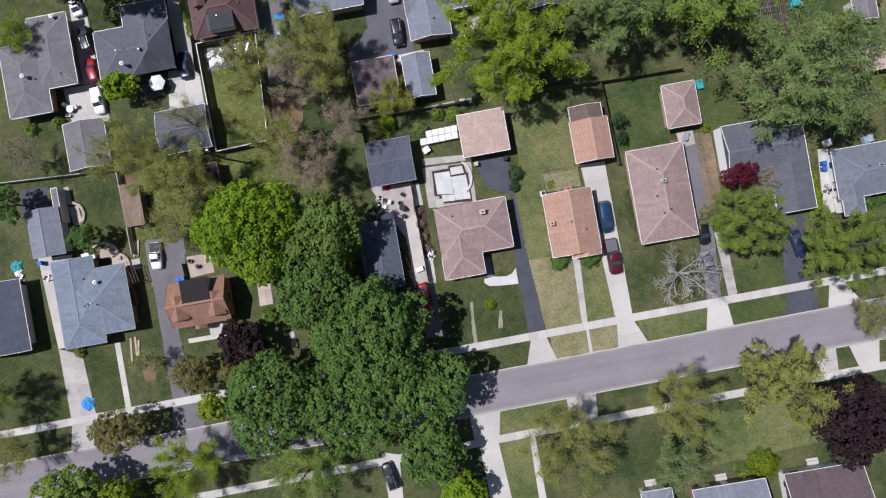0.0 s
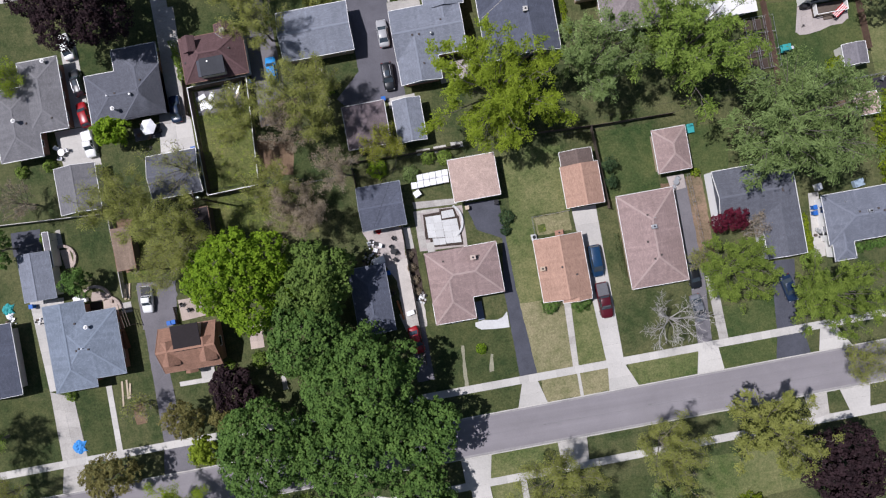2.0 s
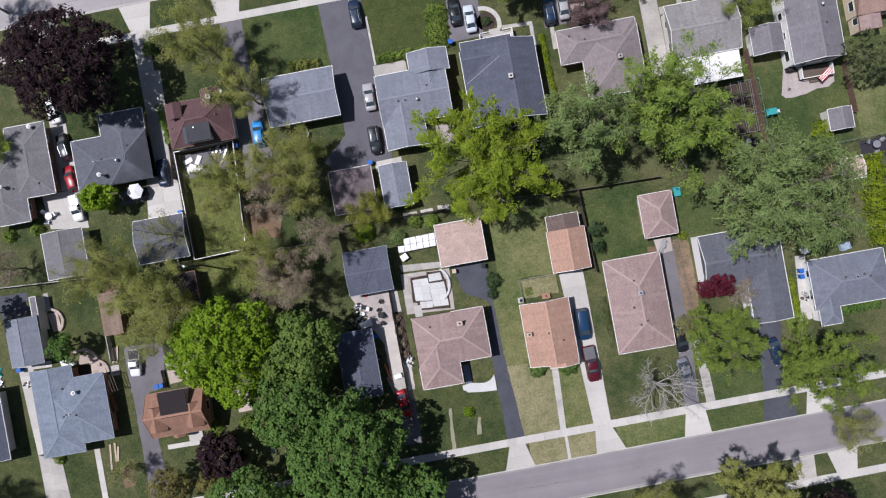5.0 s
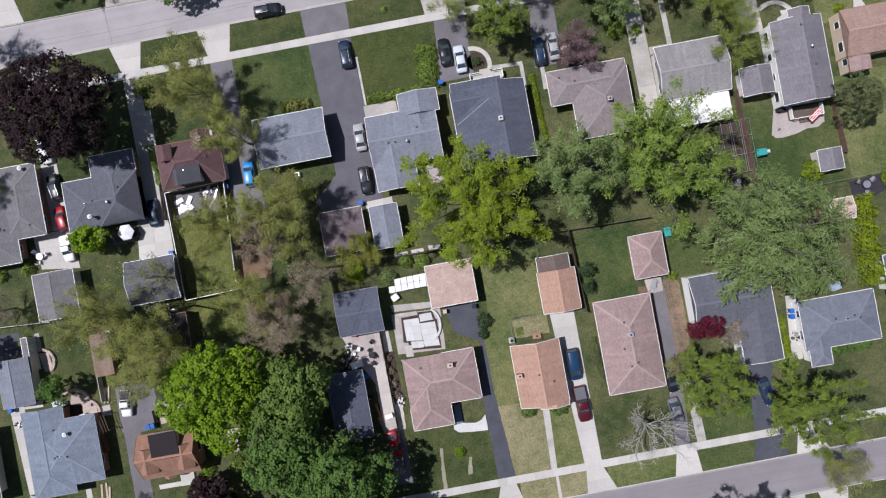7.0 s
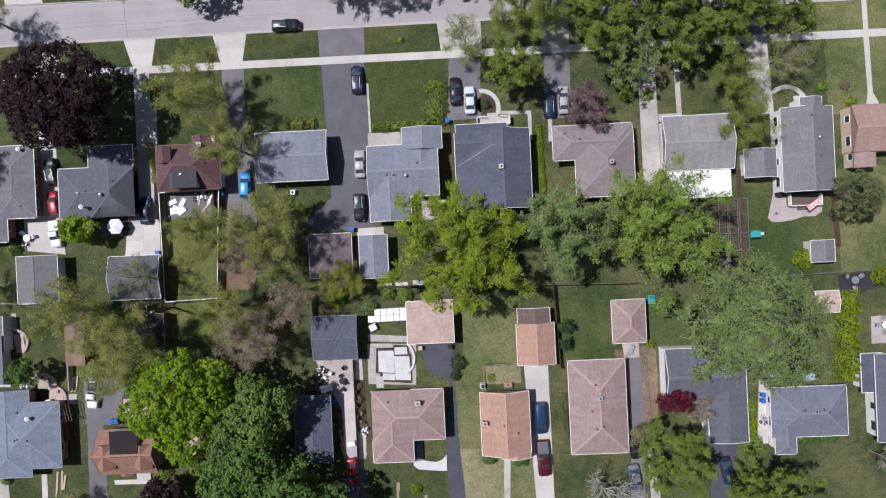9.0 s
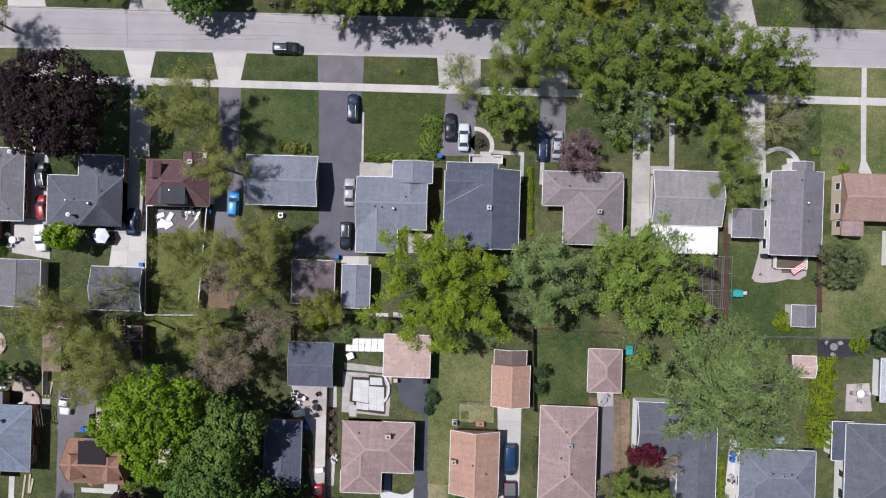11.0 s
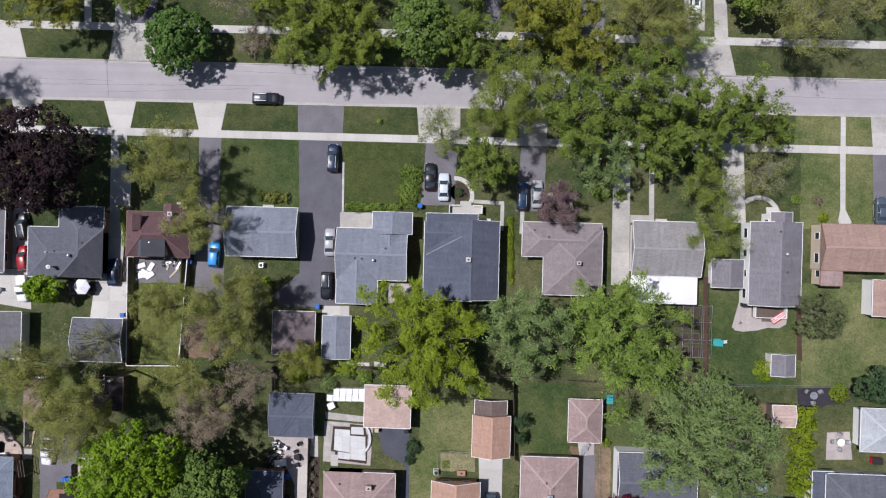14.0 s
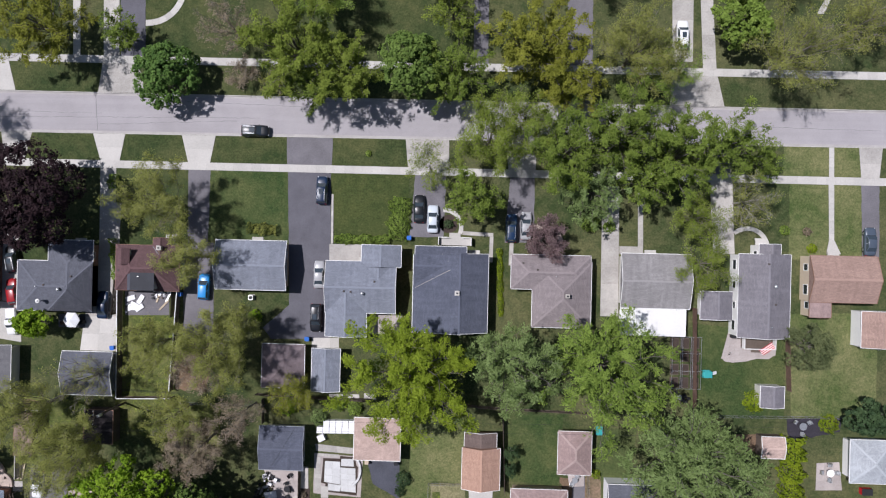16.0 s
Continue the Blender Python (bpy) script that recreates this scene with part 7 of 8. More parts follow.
# ================= trees and shrubs =================
# along the upper street and its front lawns
tree("broad copper-leaved maple with dense dark purple leaves", -46.6, 53.0, 7.9, L_PURPLE, leaf=0.32, base=2.6, squash=(1.1, 0.94), cover=1.3, hgt=15.5)
tree("spreading tree in thin light green leaf over the lawn", -25.90, 53.25, 6.38, L_OLIVE, "sparse", cover=1.3, hgt=16)
tree("tree with olive spring leaves beside the maroon roof", -21.19, 45.01, 4.52, L_OLIVE, "sparse", cover=1.3, hgt=14.5)
tree("round dense green maple at the kerb", -27.25, 73.4, 4.8, L_MAPLE, hgt=7.4, base=1.2)
tree("golden olive tree in spring leaf by the far pavement", -45.4, 80.1, 7.4, L_GOLD, "feather", cover=0.95, hgt=13)
tree("small green tree by the far driveway", -34.2, 79.9, 3.5, L_LOCUST, "feather", cover=1.0)
tree("thin grey-brown tree just coming into leaf", -16.7, 80.2, 4.8, L_BROWN, "sparse", cover=0.5, hgt=12)
tree("low grey-brown bush under the street trees", -15.8, 74.2, 2.7, L_BROWN, "sparse", cover=0.9, hgt=3.6)
tree("low olive bush under the street trees", -10.8, 73.2, 2.6, L_OLIVE, "sparse", cover=0.9, hgt=3.6)
tree("large yellow-green street tree in spring leaf", -6.27, 76.68, 8.22, L_SPRING, "feather", cover=1.25, hgt=16.5)
tree("green street tree leaning over the kerb", -4.2, 71.2, 3.8, L_LOCUST, "feather", cover=0.9, hgt=10)
tree("yellow-green street tree in spring leaf", 1.48, 73.46, 6.29, L_SPRING, "feather", cover=1.25, hgt=15)
tree("full blue-green maple on the far side of the street", 11.56, 74.22, 4.58, L_MID, "dense", hgt=13)
tree("green street tree beside the maple", 17.60, 73.27, 5.70, L_LOCUST, "feather", cover=0.95, hgt=14)
tree("thin green tree at the back of the far lawn", 17.4, 83.2, 5.0, L_SPRING, "feather", cover=0.6, hgt=12)
tree("tall green tree at the back of the far lawn", -2.6, 85.4, 5.6, L_GREEN, "sparse", cover=1.7, hgt=14)
tree("large golden tree in spring leaf", 30.27, 76.73, 8.57, L_GOLD, "feather", cover=1.2, hgt=17)
tree("golden-green tree over the far kerb", 34.63, 72.16, 5.29, L_GOLD, "feather", cover=0.9, hgt=14.5)
tree("thin olive tree, branches showing", 44.54, 76.83, 7.27, L_OLIVE, "sparse", cover=1.1, hgt=15)
tree("green tree in thin leaf by the far driveway", 50.0, 74.8, 4.6, L_GREEN, "sparse", cover=0.9, hgt=11)
tree("open-branched street tree over the pavement", 23.25, 64.07, 6.26, L_SPRING, "sparse", cover=1.5, hgt=15.5)
tree("thin spring-green street tree over the kerb", 28.2, 66.6, 5.2, L_SPRING, "sparse", cover=1.1, hgt=14)
tree("large green locust over the street", 34.80, 62.01, 7.34, L_LOCUST, "feather", cover=1.0, hgt=16)
tree("large green locust over the street", 43.02, 64.85, 7.83, L_LOCUST, "feather", cover=1.0, hgt=16.5)
tree("large green locust over the street", 50.85, 61.72, 7.05, L_LOCUST, "feather", cover=1.0, hgt=16)
tree("green locust by the driveway mouth", 57.54, 63.38, 6.04, L_LOCUST, "feather", cover=0.85, hgt=15)
tree("small green tree at the kerb", 64.6, 61.2, 3.3, L_LOCUST, "feather", cover=0.9)
tree("full green tree on a front lawn", 20.90, 54.95, 4.79, L_LOCUST, "feather", cover=1.25, hgt=12.5)
tree("thin tree with white-grey twigs at the pavement", 14.4, 59.6, 4.2, L_SPRING, "sparse", cover=0.6, bark=BARK_PALE, hgt=11)
tree("yellow-green tree between two houses", 54.9, 52.6, 4.6, L_SPRING, "sparse", cover=1.0)
tree("lower yellow-green tree between two houses", 56.3, 45.7, 4.5, L_SPRING, "sparse", cover=0.9)
tree("nearly bare tree with pale twigs", 62.5, 55.5, 4.4, L_OLIVE, "sparse", cover=0.5, bark=BARK_PALE)
tree("feathery green tree on the front lawn", 39.0, 56.3, 5.4, L_SILVER, "feather", cover=0.85, hgt=11)
tree("green locust beside the long driveway", 47.0, 58.0, 4.8, L_LOCUST, "feather", cover=0.8, hgt=11)
tree("round green maple on the far side", 60.6, 82.9, 4.1, L_GREEN, "dense")
tree("thin olive tree in first leaf by the pavement", 67.72, 77.00, 7.47, L_OLIVE, "sparse", cover=0.6, hgt=16)
tree("tree of the far side in spring leaf", 78.8, 82.4, 4.9, L_OLIVE, "sparse", cover=0.8)
tree("flowering crab tree with faded pink blossom", 31.95, 48.85, 3.7, L_PINK, "sparse", cover=1.9, leaf=0.2)
tree("dark dense hawthorn beside the patio", 71.88, 33.76, 3.6, L_MOSS, "dense", leaf=0.2)
# beyond the top edge of the street view
for xx, yy, rr, mm, ll in ((-50, 92, 6, L_OLIVE, "tree behind the far lawns"), (-12, 93, 6, L_GREEN, "tree behind the far lawns"), (14, 91, 6.5, L_YELLOW, "tree behind the far lawns"), (40, 92, 6, L_SILVER, "tree behind the far lawns"), (66, 93, 6, L_OLIVE, "tree behind the far lawns")):
    tree(ll, xx, yy, rr, mm, "sparse", cover=1.4)
tree("street tree outside the view, shading the road", -59.5, 67.5, 4.8, L_OLIVE, "sparse", hgt=12, cover=0.9)
# in the back gardens
tree("huge yellow-green tree in spring leaf", 12.16, 28.37, 10.71, L_YELLOW, "feather", cover=1.3, frond=1.25, hgt=17)
tree("green feathery tree in the back gardens", 27.30, 30.42, 7.53, L_SILVER, "feather", cover=1.2, frond=1.3, hgt=18)
tree("broad green feathery tree in the back gardens", 40.91, 30.03, 10.23, L_GREEN, "feather", cover=1.2, frond=1.5, hgt=19)
tree("broad silver-green hanging tree behind the garages", 53.46, 15.94, 11.1, L_SILVER, "feather", cover=1.25, frond=1.9, hgt=18.5)
tree("olive tree in thin leaf over the fenced garden", -26.96, 31.60, 4.83, L_OLIVE, "sparse", cover=1.5, hgt=14)
tree("tall olive-brown tree in thin leaf", -16.57, 31.56, 6.73, L_OLIVE, "sparse", cover=1.5, hgt=18.5)
tree("brownish budding tree among the garden trees", -18.88, 29.08, 4.45, L_BROWN, "sparse", cover=1.1, hgt=15)
tree("green tree behind the gabled house", -13.91, 35.17, 3.72, L_OLIVE, "sparse", cover=1.5, hgt=11)
tree("light olive tree over the dark garage", -37.37, 26.01, 4.87, L_OLIVE, "sparse", cover=0.28, hgt=13)
tree("wide olive tree in thin leaf", -45.19, 21.57, 6.57, L_OLIVE, "sparse", cover=1.4, hgt=17)
tree("grey-green tree with mossy branches", -37.32, 16.34, 6.26, L_OLIVE, "sparse", cover=1.5, hgt=19)
tree("light green tree behind the fence", -23.88, 20.87, 4.50, L_OLIVE, "sparse", cover=1.3, hgt=12)
tree("brownish budding tree in a back garden", -19.87, 16.35, 5.08, L_BROWN, "sparse", cover=1.3, hgt=13)
tree("brownish budding tree in a back garden", -13.29, 21.49, 3.75, L_BROWN, "sparse", cover=0.9, hgt=14)
tree("small golden-green tree by the garages", -6.00, 24.29, 3.5, L_GOLD, "sparse", cover=1.3)
tree("small green tree by the white patio set", -47.75, 33.98, 2.4, L_BRIGHT, squash=(1.15, 0.85))
tree("bare reddish tree in a back garden", -64.13, 25.73, 3.8, L_BROWN, "sparse", cover=0.45)
# lower street
tree("bright fresh green maple with dense leaves", -28.75, 8.09, 7.34, L_BRIGHT, hgt=18)
tree("dense green tree beside the bright maple", -18.75, 5.70, 5.7, L_MID, "dense", hgt=15)
tree("thin brownish-olive tree over the asphalt yard", -43.09, 11.25, 4.2, L_OLIVE, "sparse", cover=0.75)
tree("broad dark green maple", -21.75, -2.05, 6.35, L_MAPLE, hgt=15)
tree("broad dark green maple", -14.45, -11.15, 8.65, L_MAPLE, hgt=15.5)
tree("broad dark green maple at the street", -30.48, -17.60, 7.8, L_MAPLE, hgt=14)
tree("broad dark green maple at the street", -18.25, -20.30, 7.4, L_MAPLE, hgt=14)
tree("dark green maple over the street", -7.65, -18.94, 5.4, L_MAPLE, hgt=12)
tree("blue-green maple by the driveway", -9.03, -29.34, 4.8, L_MAPLE, hgt=10)
tree("bright green tree south of the street", -28.32, -29.62, 6.0, L_GREEN, "sparse", cover=1.3, hgt=12)
tree("yellow-green tree south of the street", -46.06, -26.21, 6.0, L_YELLOW, "sparse", cover=1.5, hgt=12)
tree("green tree south of the street", -65.01, -27.36, 5.0, L_GREEN)
tree("yellow shrub-like tree south of the street", -58.43, -29.29, 3.6, L_YELLOW)
tree("small bright green tree south of the street", -5.86, -36.96, 3.2, L_BRIGHT)
tree("small bronze-leaved tree on the lawn", -43.91, -12.19, 3.4, L_BRONZE, "dense", leaf=0.24)
tree("small bronze-green tree beside the maples", -38.09, -13.02, 2.2, L_BRONZE, "dense", leaf=0.24)
tree("dark purple plum tree by the cottage", -35.12, -8.54, 3.6, L_PURPLE)
tree("clipped bronze-green tree at the kerb", -56.33, -18.59, 4.0, L_BRONZE, "dense", leaf=0.24, squash=(1.25, 0.8))
tree("yellow-green tree by the pavement", -42.30, -17.85, 2.2, L_YELLOW)
tree("green tree in thin leaf beside the corner lot", -75.4, -10.8, 5.4, L_GREEN, "sparse", cover=1.1, hgt=11)
tree("bare-twigged tree at the kerb", -73.73, -19.17, 4.4, L_OLIVE, "sparse", cover=0.9)
tree("leafless pale-barked tree on a front lawn", 32.43, -9.53, 7.6, L_OLIVE, "bare", bark=BARK_WHITE, hgt=10, squash=(1.0, 0.8))
tree("olive-green tree before the slate roof", 42.1, -3.6, 6.1, L_LOCUST, "feather", leaf=0.22, cover=1.4, hgt=15)
tree("small dark red ornamental maple by the house", 44.05, 3.46, 2.4, L_RED, leaf=0.22, squash=(1.12, 0.72))
tree("large green tree over the driveway", 54.48, -9.23, 7.10, L_LOCUST, "feather", leaf=0.22, cover=1.5, hgt=18)
tree("olive tree in thin leaf, south of the street", 11.37, -31.30, 7.13, L_OLIVE, "sparse", cover=1.2, hgt=14)
tree("green tree in thin leaf by the kerb", 27.98, -28.15, 5.81, L_OLIVE, "sparse", cover=1.4, hgt=15)
tree("green tree in thin leaf on the lawn", 27.10, -37.60, 4.6, L_SILVER, "sparse", cover=1.1)
tree("golden olive tree in spring leaf", 43.46, -27.99, 7.75, L_OLIVE, "feather", cover=1.1, hgt=14.5)
tree("dark purple-leaved tree south of the street", 52.53, -34.95, 6.0, L_PURPLE)
tree("tree at the kerb with grey twigs", 59.99, -21.01, 4.0, L_OLIVE, "sparse", cover=0.9)
tree("narrow dark evergreen by the fence", 28.10, 15.48, 1.1, L_DARK, "needle", hgt=3.2)
tree("narrow dark evergreen by the fence", 28.01, 12.63, 0.9, L_DARK, "needle", hgt=2.8)
tree("sparse tree beside the house", -51.15, -8.97, 2.6, L_OLIVE, "sparse", cover=0.7)
tree("green garden tree behind the blue-grey house", -57.3, 11.9, 2.2, L_MAPLE, leaf=0.26)
tree("tree with dark leaves at the edge of the lots", -68.6, 19.2, 2.6, L_MAPLE, leaf=0.26)
tree("yellow-green tree beside the grey house", -62.67, 44.97, 3.4, L_YELLOW, "sparse", cover=1.4)
tree("dark grey-leaved tree in the corner", 81.61, 23.21, 2.8, L_DARK, "dense")
tree("grey-twigged bush by the slate roof", 47.59, 2.09, 2.4, L_BROWN, "sparse", cover=0.5, bark=BARK_PALE)
tree("bare-twigged bush beside the drive", 38.80, -1.46, 2.4, L_OLIVE, "sparse", cover=0.8)
tree("pale bare-twigged tree at the edge of the street", 75.34, -6.47, 3.2, L_OLIVE, "bare", bark=BARK_PALE)

hedge("tall loose lime-green hedge", 72.3, 19.2, 71.9, 5.0, 3.5, 3.0, L_LIME, 0.28)
hedge("low green hedge along the house", -15.16, 49.81, -10.35, 49.55, 1.8, 1.4, L_OLIVE)
hedge("leafy border beside the lawn", 9.72, 55.29, 8.98, 48.44, 3.6, 1.3, L_GREEN)
hedge("low leafy border before the house", -1.0, 48.40, 7.9, 48.30, 1.6, 1.1, L_GREEN)
hedge("narrow green hedge along the driveway", -37.22, 57.98, -37.17, 55.68, 1.6, 1.6, L_GREEN)
hedge("low green border beside the house", 27.73, 4.47, 28.06, -3.85, 0.9, 0.6, L_MOSS, 0.16)
hedge("green hedge strip beside the driveway", 57.00, 2.50, 57.47, -3.96, 1.2, 0.8, L_LIME, 0.18)
hedge("low green hedge between the houses", 25.55, 47.46, 25.99, 36.58, 1.0, 0.6, L_LIME, 0.18)
hedge("green strip at the side of the driveway", -37.26, 47.60, -36.37, 40.42, 1.2, 1.3, L_GREEN, 0.2)
for lab, xx, yy, r, m in (("dark round shrub in a mulch bed", 17.31, 51.13, 0.8, L_DARK), ("round bright shrub by the turning area", -13.55, 35.62, 1.15, L_BRIGHT), ("lime shrub by the garden shed", 66.25, 24.23, 1.7, L_LIME), ("round shrub by the path", 15.45, -4.9, 1.5, L_MAPLE),
                          ("round shrub by the front door", 20.3, -5.3, 1.6, L_MAPLE), ("dark conifer shrub by the sealed driveway", 11.07, 10.04, 1.3, L_DARK), ("dark conifer shrub by the sealed driveway", 10.53, 8.04, 0.9, L_DARK),
                          ("golden shrub by the small garage", 41.75, 11.76, 0.8, L_YELLOW), ("young spiky plant on the lawn", 3.37, -9.98, 0.9, L_BRIGHT), ("green shrub behind the fence", -8.03, 21.46, 1.7, L_BRIGHT),
                          ("green shrub by the stacked bundles", 0.30, 21.78, 1.2, L_GREEN), ("green shrub by the stacked bundles", 2.96, 21.29, 1.3, L_GREEN), ("grey-green shrub by the fence", -2.85, 19.60, 1.4, L_SILVER),
                          ("round green shrub by the house corner", 56.94, -4.93, 1.7, L_GREEN), ("lime shrub by the front lawn", 41.30, -41.97, 2.4, L_LIME), ("green shrub by the path", 37.89, -42.57, 1.2, L_GREEN),
                          ("shrub in the front bed", 70.51, 51.37, 0.8, L_GREEN), ("reddish shrub by the entrance", 74.02, 51.27, 0.7, L_BROWN), ("round shrub by the cottage", -37.11, -5.65, 1.0, L_GREEN),
                          ("green shrub at the terrace", -37.86, -6.16, 0.9, L_BRIGHT), ("green shrub under the maples", -32.08, -5.49, 1.4, L_GREEN), ("shrub by the house front", -63.76, -6.03, 0.9, L_GREEN),
                          ("young shrub in the verge", 4.13, 62.23, 0.5, L_GREEN), ("shrub by the gate", 42.94, 51.28, 1.0, L_GREEN), ("shrub by the front wall", 39.81, 51.84, 1.5, L_GREEN),
                          ("bright shrub by the green lawn", 74.79, 48.62, 0.8, L_LIME), ("shrub in the far garden", 79.21, 81.54, 1.1, L_GREEN), ("yellow bush in the mulch bed", 77.92, 20.97, 1.5, L_LIME),
                          ("shrub on the lawn of the grey house", -63.22, 19.99, 1.1, L_GREEN), ("shrub beside the garage wall", -60.53, 31.51, 1.1, L_GREEN), ("shrub beside the path", -65.33, 31.26, 1.1, L_GREEN)):
    shrub(lab, xx, yy, r, m)
for xx, yy in ((64.9, -4.5), (66.5, -4.4), (68.1, -4.3), (69.6, -4.25)):
    shrub("clipped round bush before the blue-grey house", xx, yy, 0.85, L_MAPLE, group="bushes before the blue-grey house")

# ================= vehicles =================
vehicle("suv", "black", BLACK, "black car with roof rails parked at the kerb", -14.18, 65.47, 0)
vehicle("suv", "navy", NAVY, "dark blue SUV parked on a wide asphalt driveway", -3.13, 56.13, 90)
vehicle("sedan", "silver", (0.36, 0.36, 0.37), "silver-beige sedan parked beside a house", -3.30, 42.60, 90)
vehicle("suv", "black", BLACK, "black SUV parked on a wide asphalt driveway", -3.66, 35.61, -90)
vehicle("hatch", "bright blue", (0.03, 0.26, 0.62), "bright blue small car parked behind a house", -21.97, 40.14, 88)
vehicle("sedan", "pale blue", (0.55, 0.60, 0.65), "pale blue-white sedan on a driveway", 14.76, 51.91, 90)
vehicle("sedan", "black", BLACK, "black sedan half under a tree", 12.55, 53.49, 90)
vehicle("suv", "deep blue", (0.010, 0.030, 0.075), "deep blue SUV on a driveway", 27.31, 50.75, 90)
vehicle("sedan", "silver", (0.36, 0.36, 0.37), "silver sedan beside a flowering tree", 29.64, 51.16, 90)
vehicle("sedan", "navy", NAVY, "dark sedan beside a grey house", -38.49, 36.79, 90)
vehicle("suv", "black", BLACK, "black SUV on a narrow driveway", -53.55, 43.83, 100)
vehicle("hatch", "red", (0.30, 0.010, 0.015), "red small car on a driveway", -53.42, 38.62, 100)
vehicle("compact", "white", WHITE_CAR, "white compact pickup truck on a concrete yard", -53.41, 33.73, -86, bed=SHEET)
vehicle("sedan", "white", WHITE_CAR, "white car on a concrete driveway", -54.40, 49.99, 100)
vehicle("van", "teal blue", (0.010, 0.040, 0.095), "dark teal blue minivan on a concrete driveway", 23.72, 0.75, -89)
vehicle("pickup", "maroon", (0.075, 0.006, 0.012), "maroon pickup truck with a grey bed cover", 23.90, -5.63, -88, bed=mat("grey tonneau cover", (0.13, 0.13, 0.14), 0.7))
vehicle("hatch", "black", BLACK, "black small car beside the house", 38.47, -4.28, -86)
vehicle("sedan", "grey", (0.16, 0.17, 0.19), "grey sedan under the leafless tree", 38.27, -9.41, -82)
vehicle("sedan", "navy", NAVY, "dark blue sedan on a sealed driveway", 52.74, -8.77, -79)
vehicle("compact", "white", WHITE_CAR, "white compact pickup truck with a black bed", -48.45, 7.30, -95, bed=DARK)
vehicle("sedan", "red", (0.30, 0.010, 0.015), "red car in the shade of the maples", -6.61, -6.73, -80)
vehicle("suv", "black", BLACK, "black SUV on a driveway south of the street", -17.18, -34.11, 100)
vehicle("suv", "white", WHITE_CAR, "white SUV on a far driveway", 53.56, 81.88, 90)
vehicle("sedan", "slate", (0.07, 0.09, 0.12), "slate-coloured sedan on a long driveway", 83.56, 49.89, 90)
vehicle("sedan", "silver", (0.36, 0.36, 0.37), "silver car at the kerb beneath street trees", 46.63, 65.61, 0)
crate("garden_tractor", "small red garden tractor behind the pale garage", "tractor", 84.03, 10.54, 1.6, 1.0, 0.9, RED, 0, 0.0, DARK)

# front porch of the charcoal house
po = thing("porch", "white-railed front porch with steps", "porch", 18.36, 48.38)
part("deck", bx(B(), -2.6, -0.6, 0, 2.6, 0.7, 0.5, 0.02), CONCRETE, po)
for s in (-1, 1):
    part("rail", bx(B(), s * 2.6 - 0.05, -0.6, 0.5, s * 2.6 + 0.05, 0.7, 1.4), WHITE, po)
    part("rail", bx(B(), s * 1.8 - 0.8, 0.62, 1.3, s * 1.8 + 0.8, 0.7, 1.4), WHITE, po)
part("step", bx(B(), -0.9, 0.7, 0, 0.9, 1.4, 0.25, 0.02), CONCRETE, po)
# ================= fences and lines =================
fence("tall dark board fence with a white cap rail", -35.57, 39.41, -35.36, 21.93, 1.8, WOOD, cap=WHITE)
fence("board fence with a white cap rail", -35.36, 21.93, -26.65, 22.19, 1.8, WOOD, cap=WHITE)
fence("white board fence behind a house", -35.57, 39.41, -25.86, 39.57, 1.8, WOOD, cap=WHITE)
fence("weathered board fence across the lots", -27.52, 21.15, -11.73, 21.26, 1.2, CHAIN, "wire")
fence("white-capped fence along the rough garden", -25.96, 39.69, -26.92, 23.29, 1.6, WOOD, cap=WHITE)
fence("weathered board fence beside the terrace", -26.81, 39.23, -26.90, 35.18, 1.7, WOOD)
fence("wooden fence behind the back gardens", -73.21, 23.46, -52.24, 22.11, 1.2, WOOD_GREY, cap=KERB)
fence("pale-capped board fence along the garden", -52.24, 22.0, -52.07, 8.21, 1.2, WOOD_GREY, cap=KERB)
fence("dark board fence behind the lawn", 14.44, 22.63, 26.66, 21.93, 1.7, WOOD)
fence("dark board fence between the gardens", 26.66, 21.93, 27.22, 8.61, 1.7, WOOD)
fence("wooden fence across the lots", 26.66, 21.93, 39.78, 21.61, 1.5, WOOD)
fence("low wire fence of the kitchen garden", 15.02, 9.36, 20.97, 9.38, 0.9, CHAIN, "wire")
fence("low wire fence of the kitchen garden", 15.02, 9.36, 14.96, 5.96, 0.9, CHAIN, "wire")
fence("wire fence beside the bare strip", 40.47, 11.69, 40.99, -3.76, 1.2, CHAIN, "wire")
fence("wooden fence between patio and house", -5.73, 11.86, -5.64, -10.84, 1.6, WOOD)
fence("wooden fence behind the tan garage", -13.01, 23.10, 5.45, 22.51, 1.5, WOOD)
fence("short wooden fence by the garage", -11.95, 22.26, -11.79, 18.51, 1.5, WOOD)
fence("red-stained wooden fence along the lawn", 56.50, 38.73, 56.89, 22.97, 1.7, WOOD_RED)
fence("red-stained wooden fence along the lawn", 71.18, 34.18, 71.56, 26.11, 1.5, WOOD_RED)
fence("wire fence across the lots", 56.83, 21.61, 81.19, 22.09, 1.3, CHAIN, "wire")
fence("wooden fence beside the grey house", -36.29, 40.88, -36.62, 35.33, 1.6, WOOD)
fence("wooden garden fence behind the lots", 5.72, 22.70, -4.85, 22.75, 1.6, WOOD)
pole_and_line(-34.81, 20.87)
pole_and_line(44.43, 25.44)
for k in (-0.7, 0.7):
    wire("power line along the back gardens", (-40.6, 19.5 + k, 9.1), (46.0, 21.5 + k, 9.1), 0.7)
    wire("power line along the back gardens", (46.0, 21.5 + k, 9.1), (130.0, 22.5 + k, 9.1), 0.7)
    wire("power line along the back gardens", (-40.6, 19.5 + k, 9.1), (-120.0, 17.5 + k, 9.1), 0.7)
wire("service line over the charcoal garage", (-4.13, 21.10, 7.5), (-9.83, 12.02, 3.4), 0.15, 0.02)

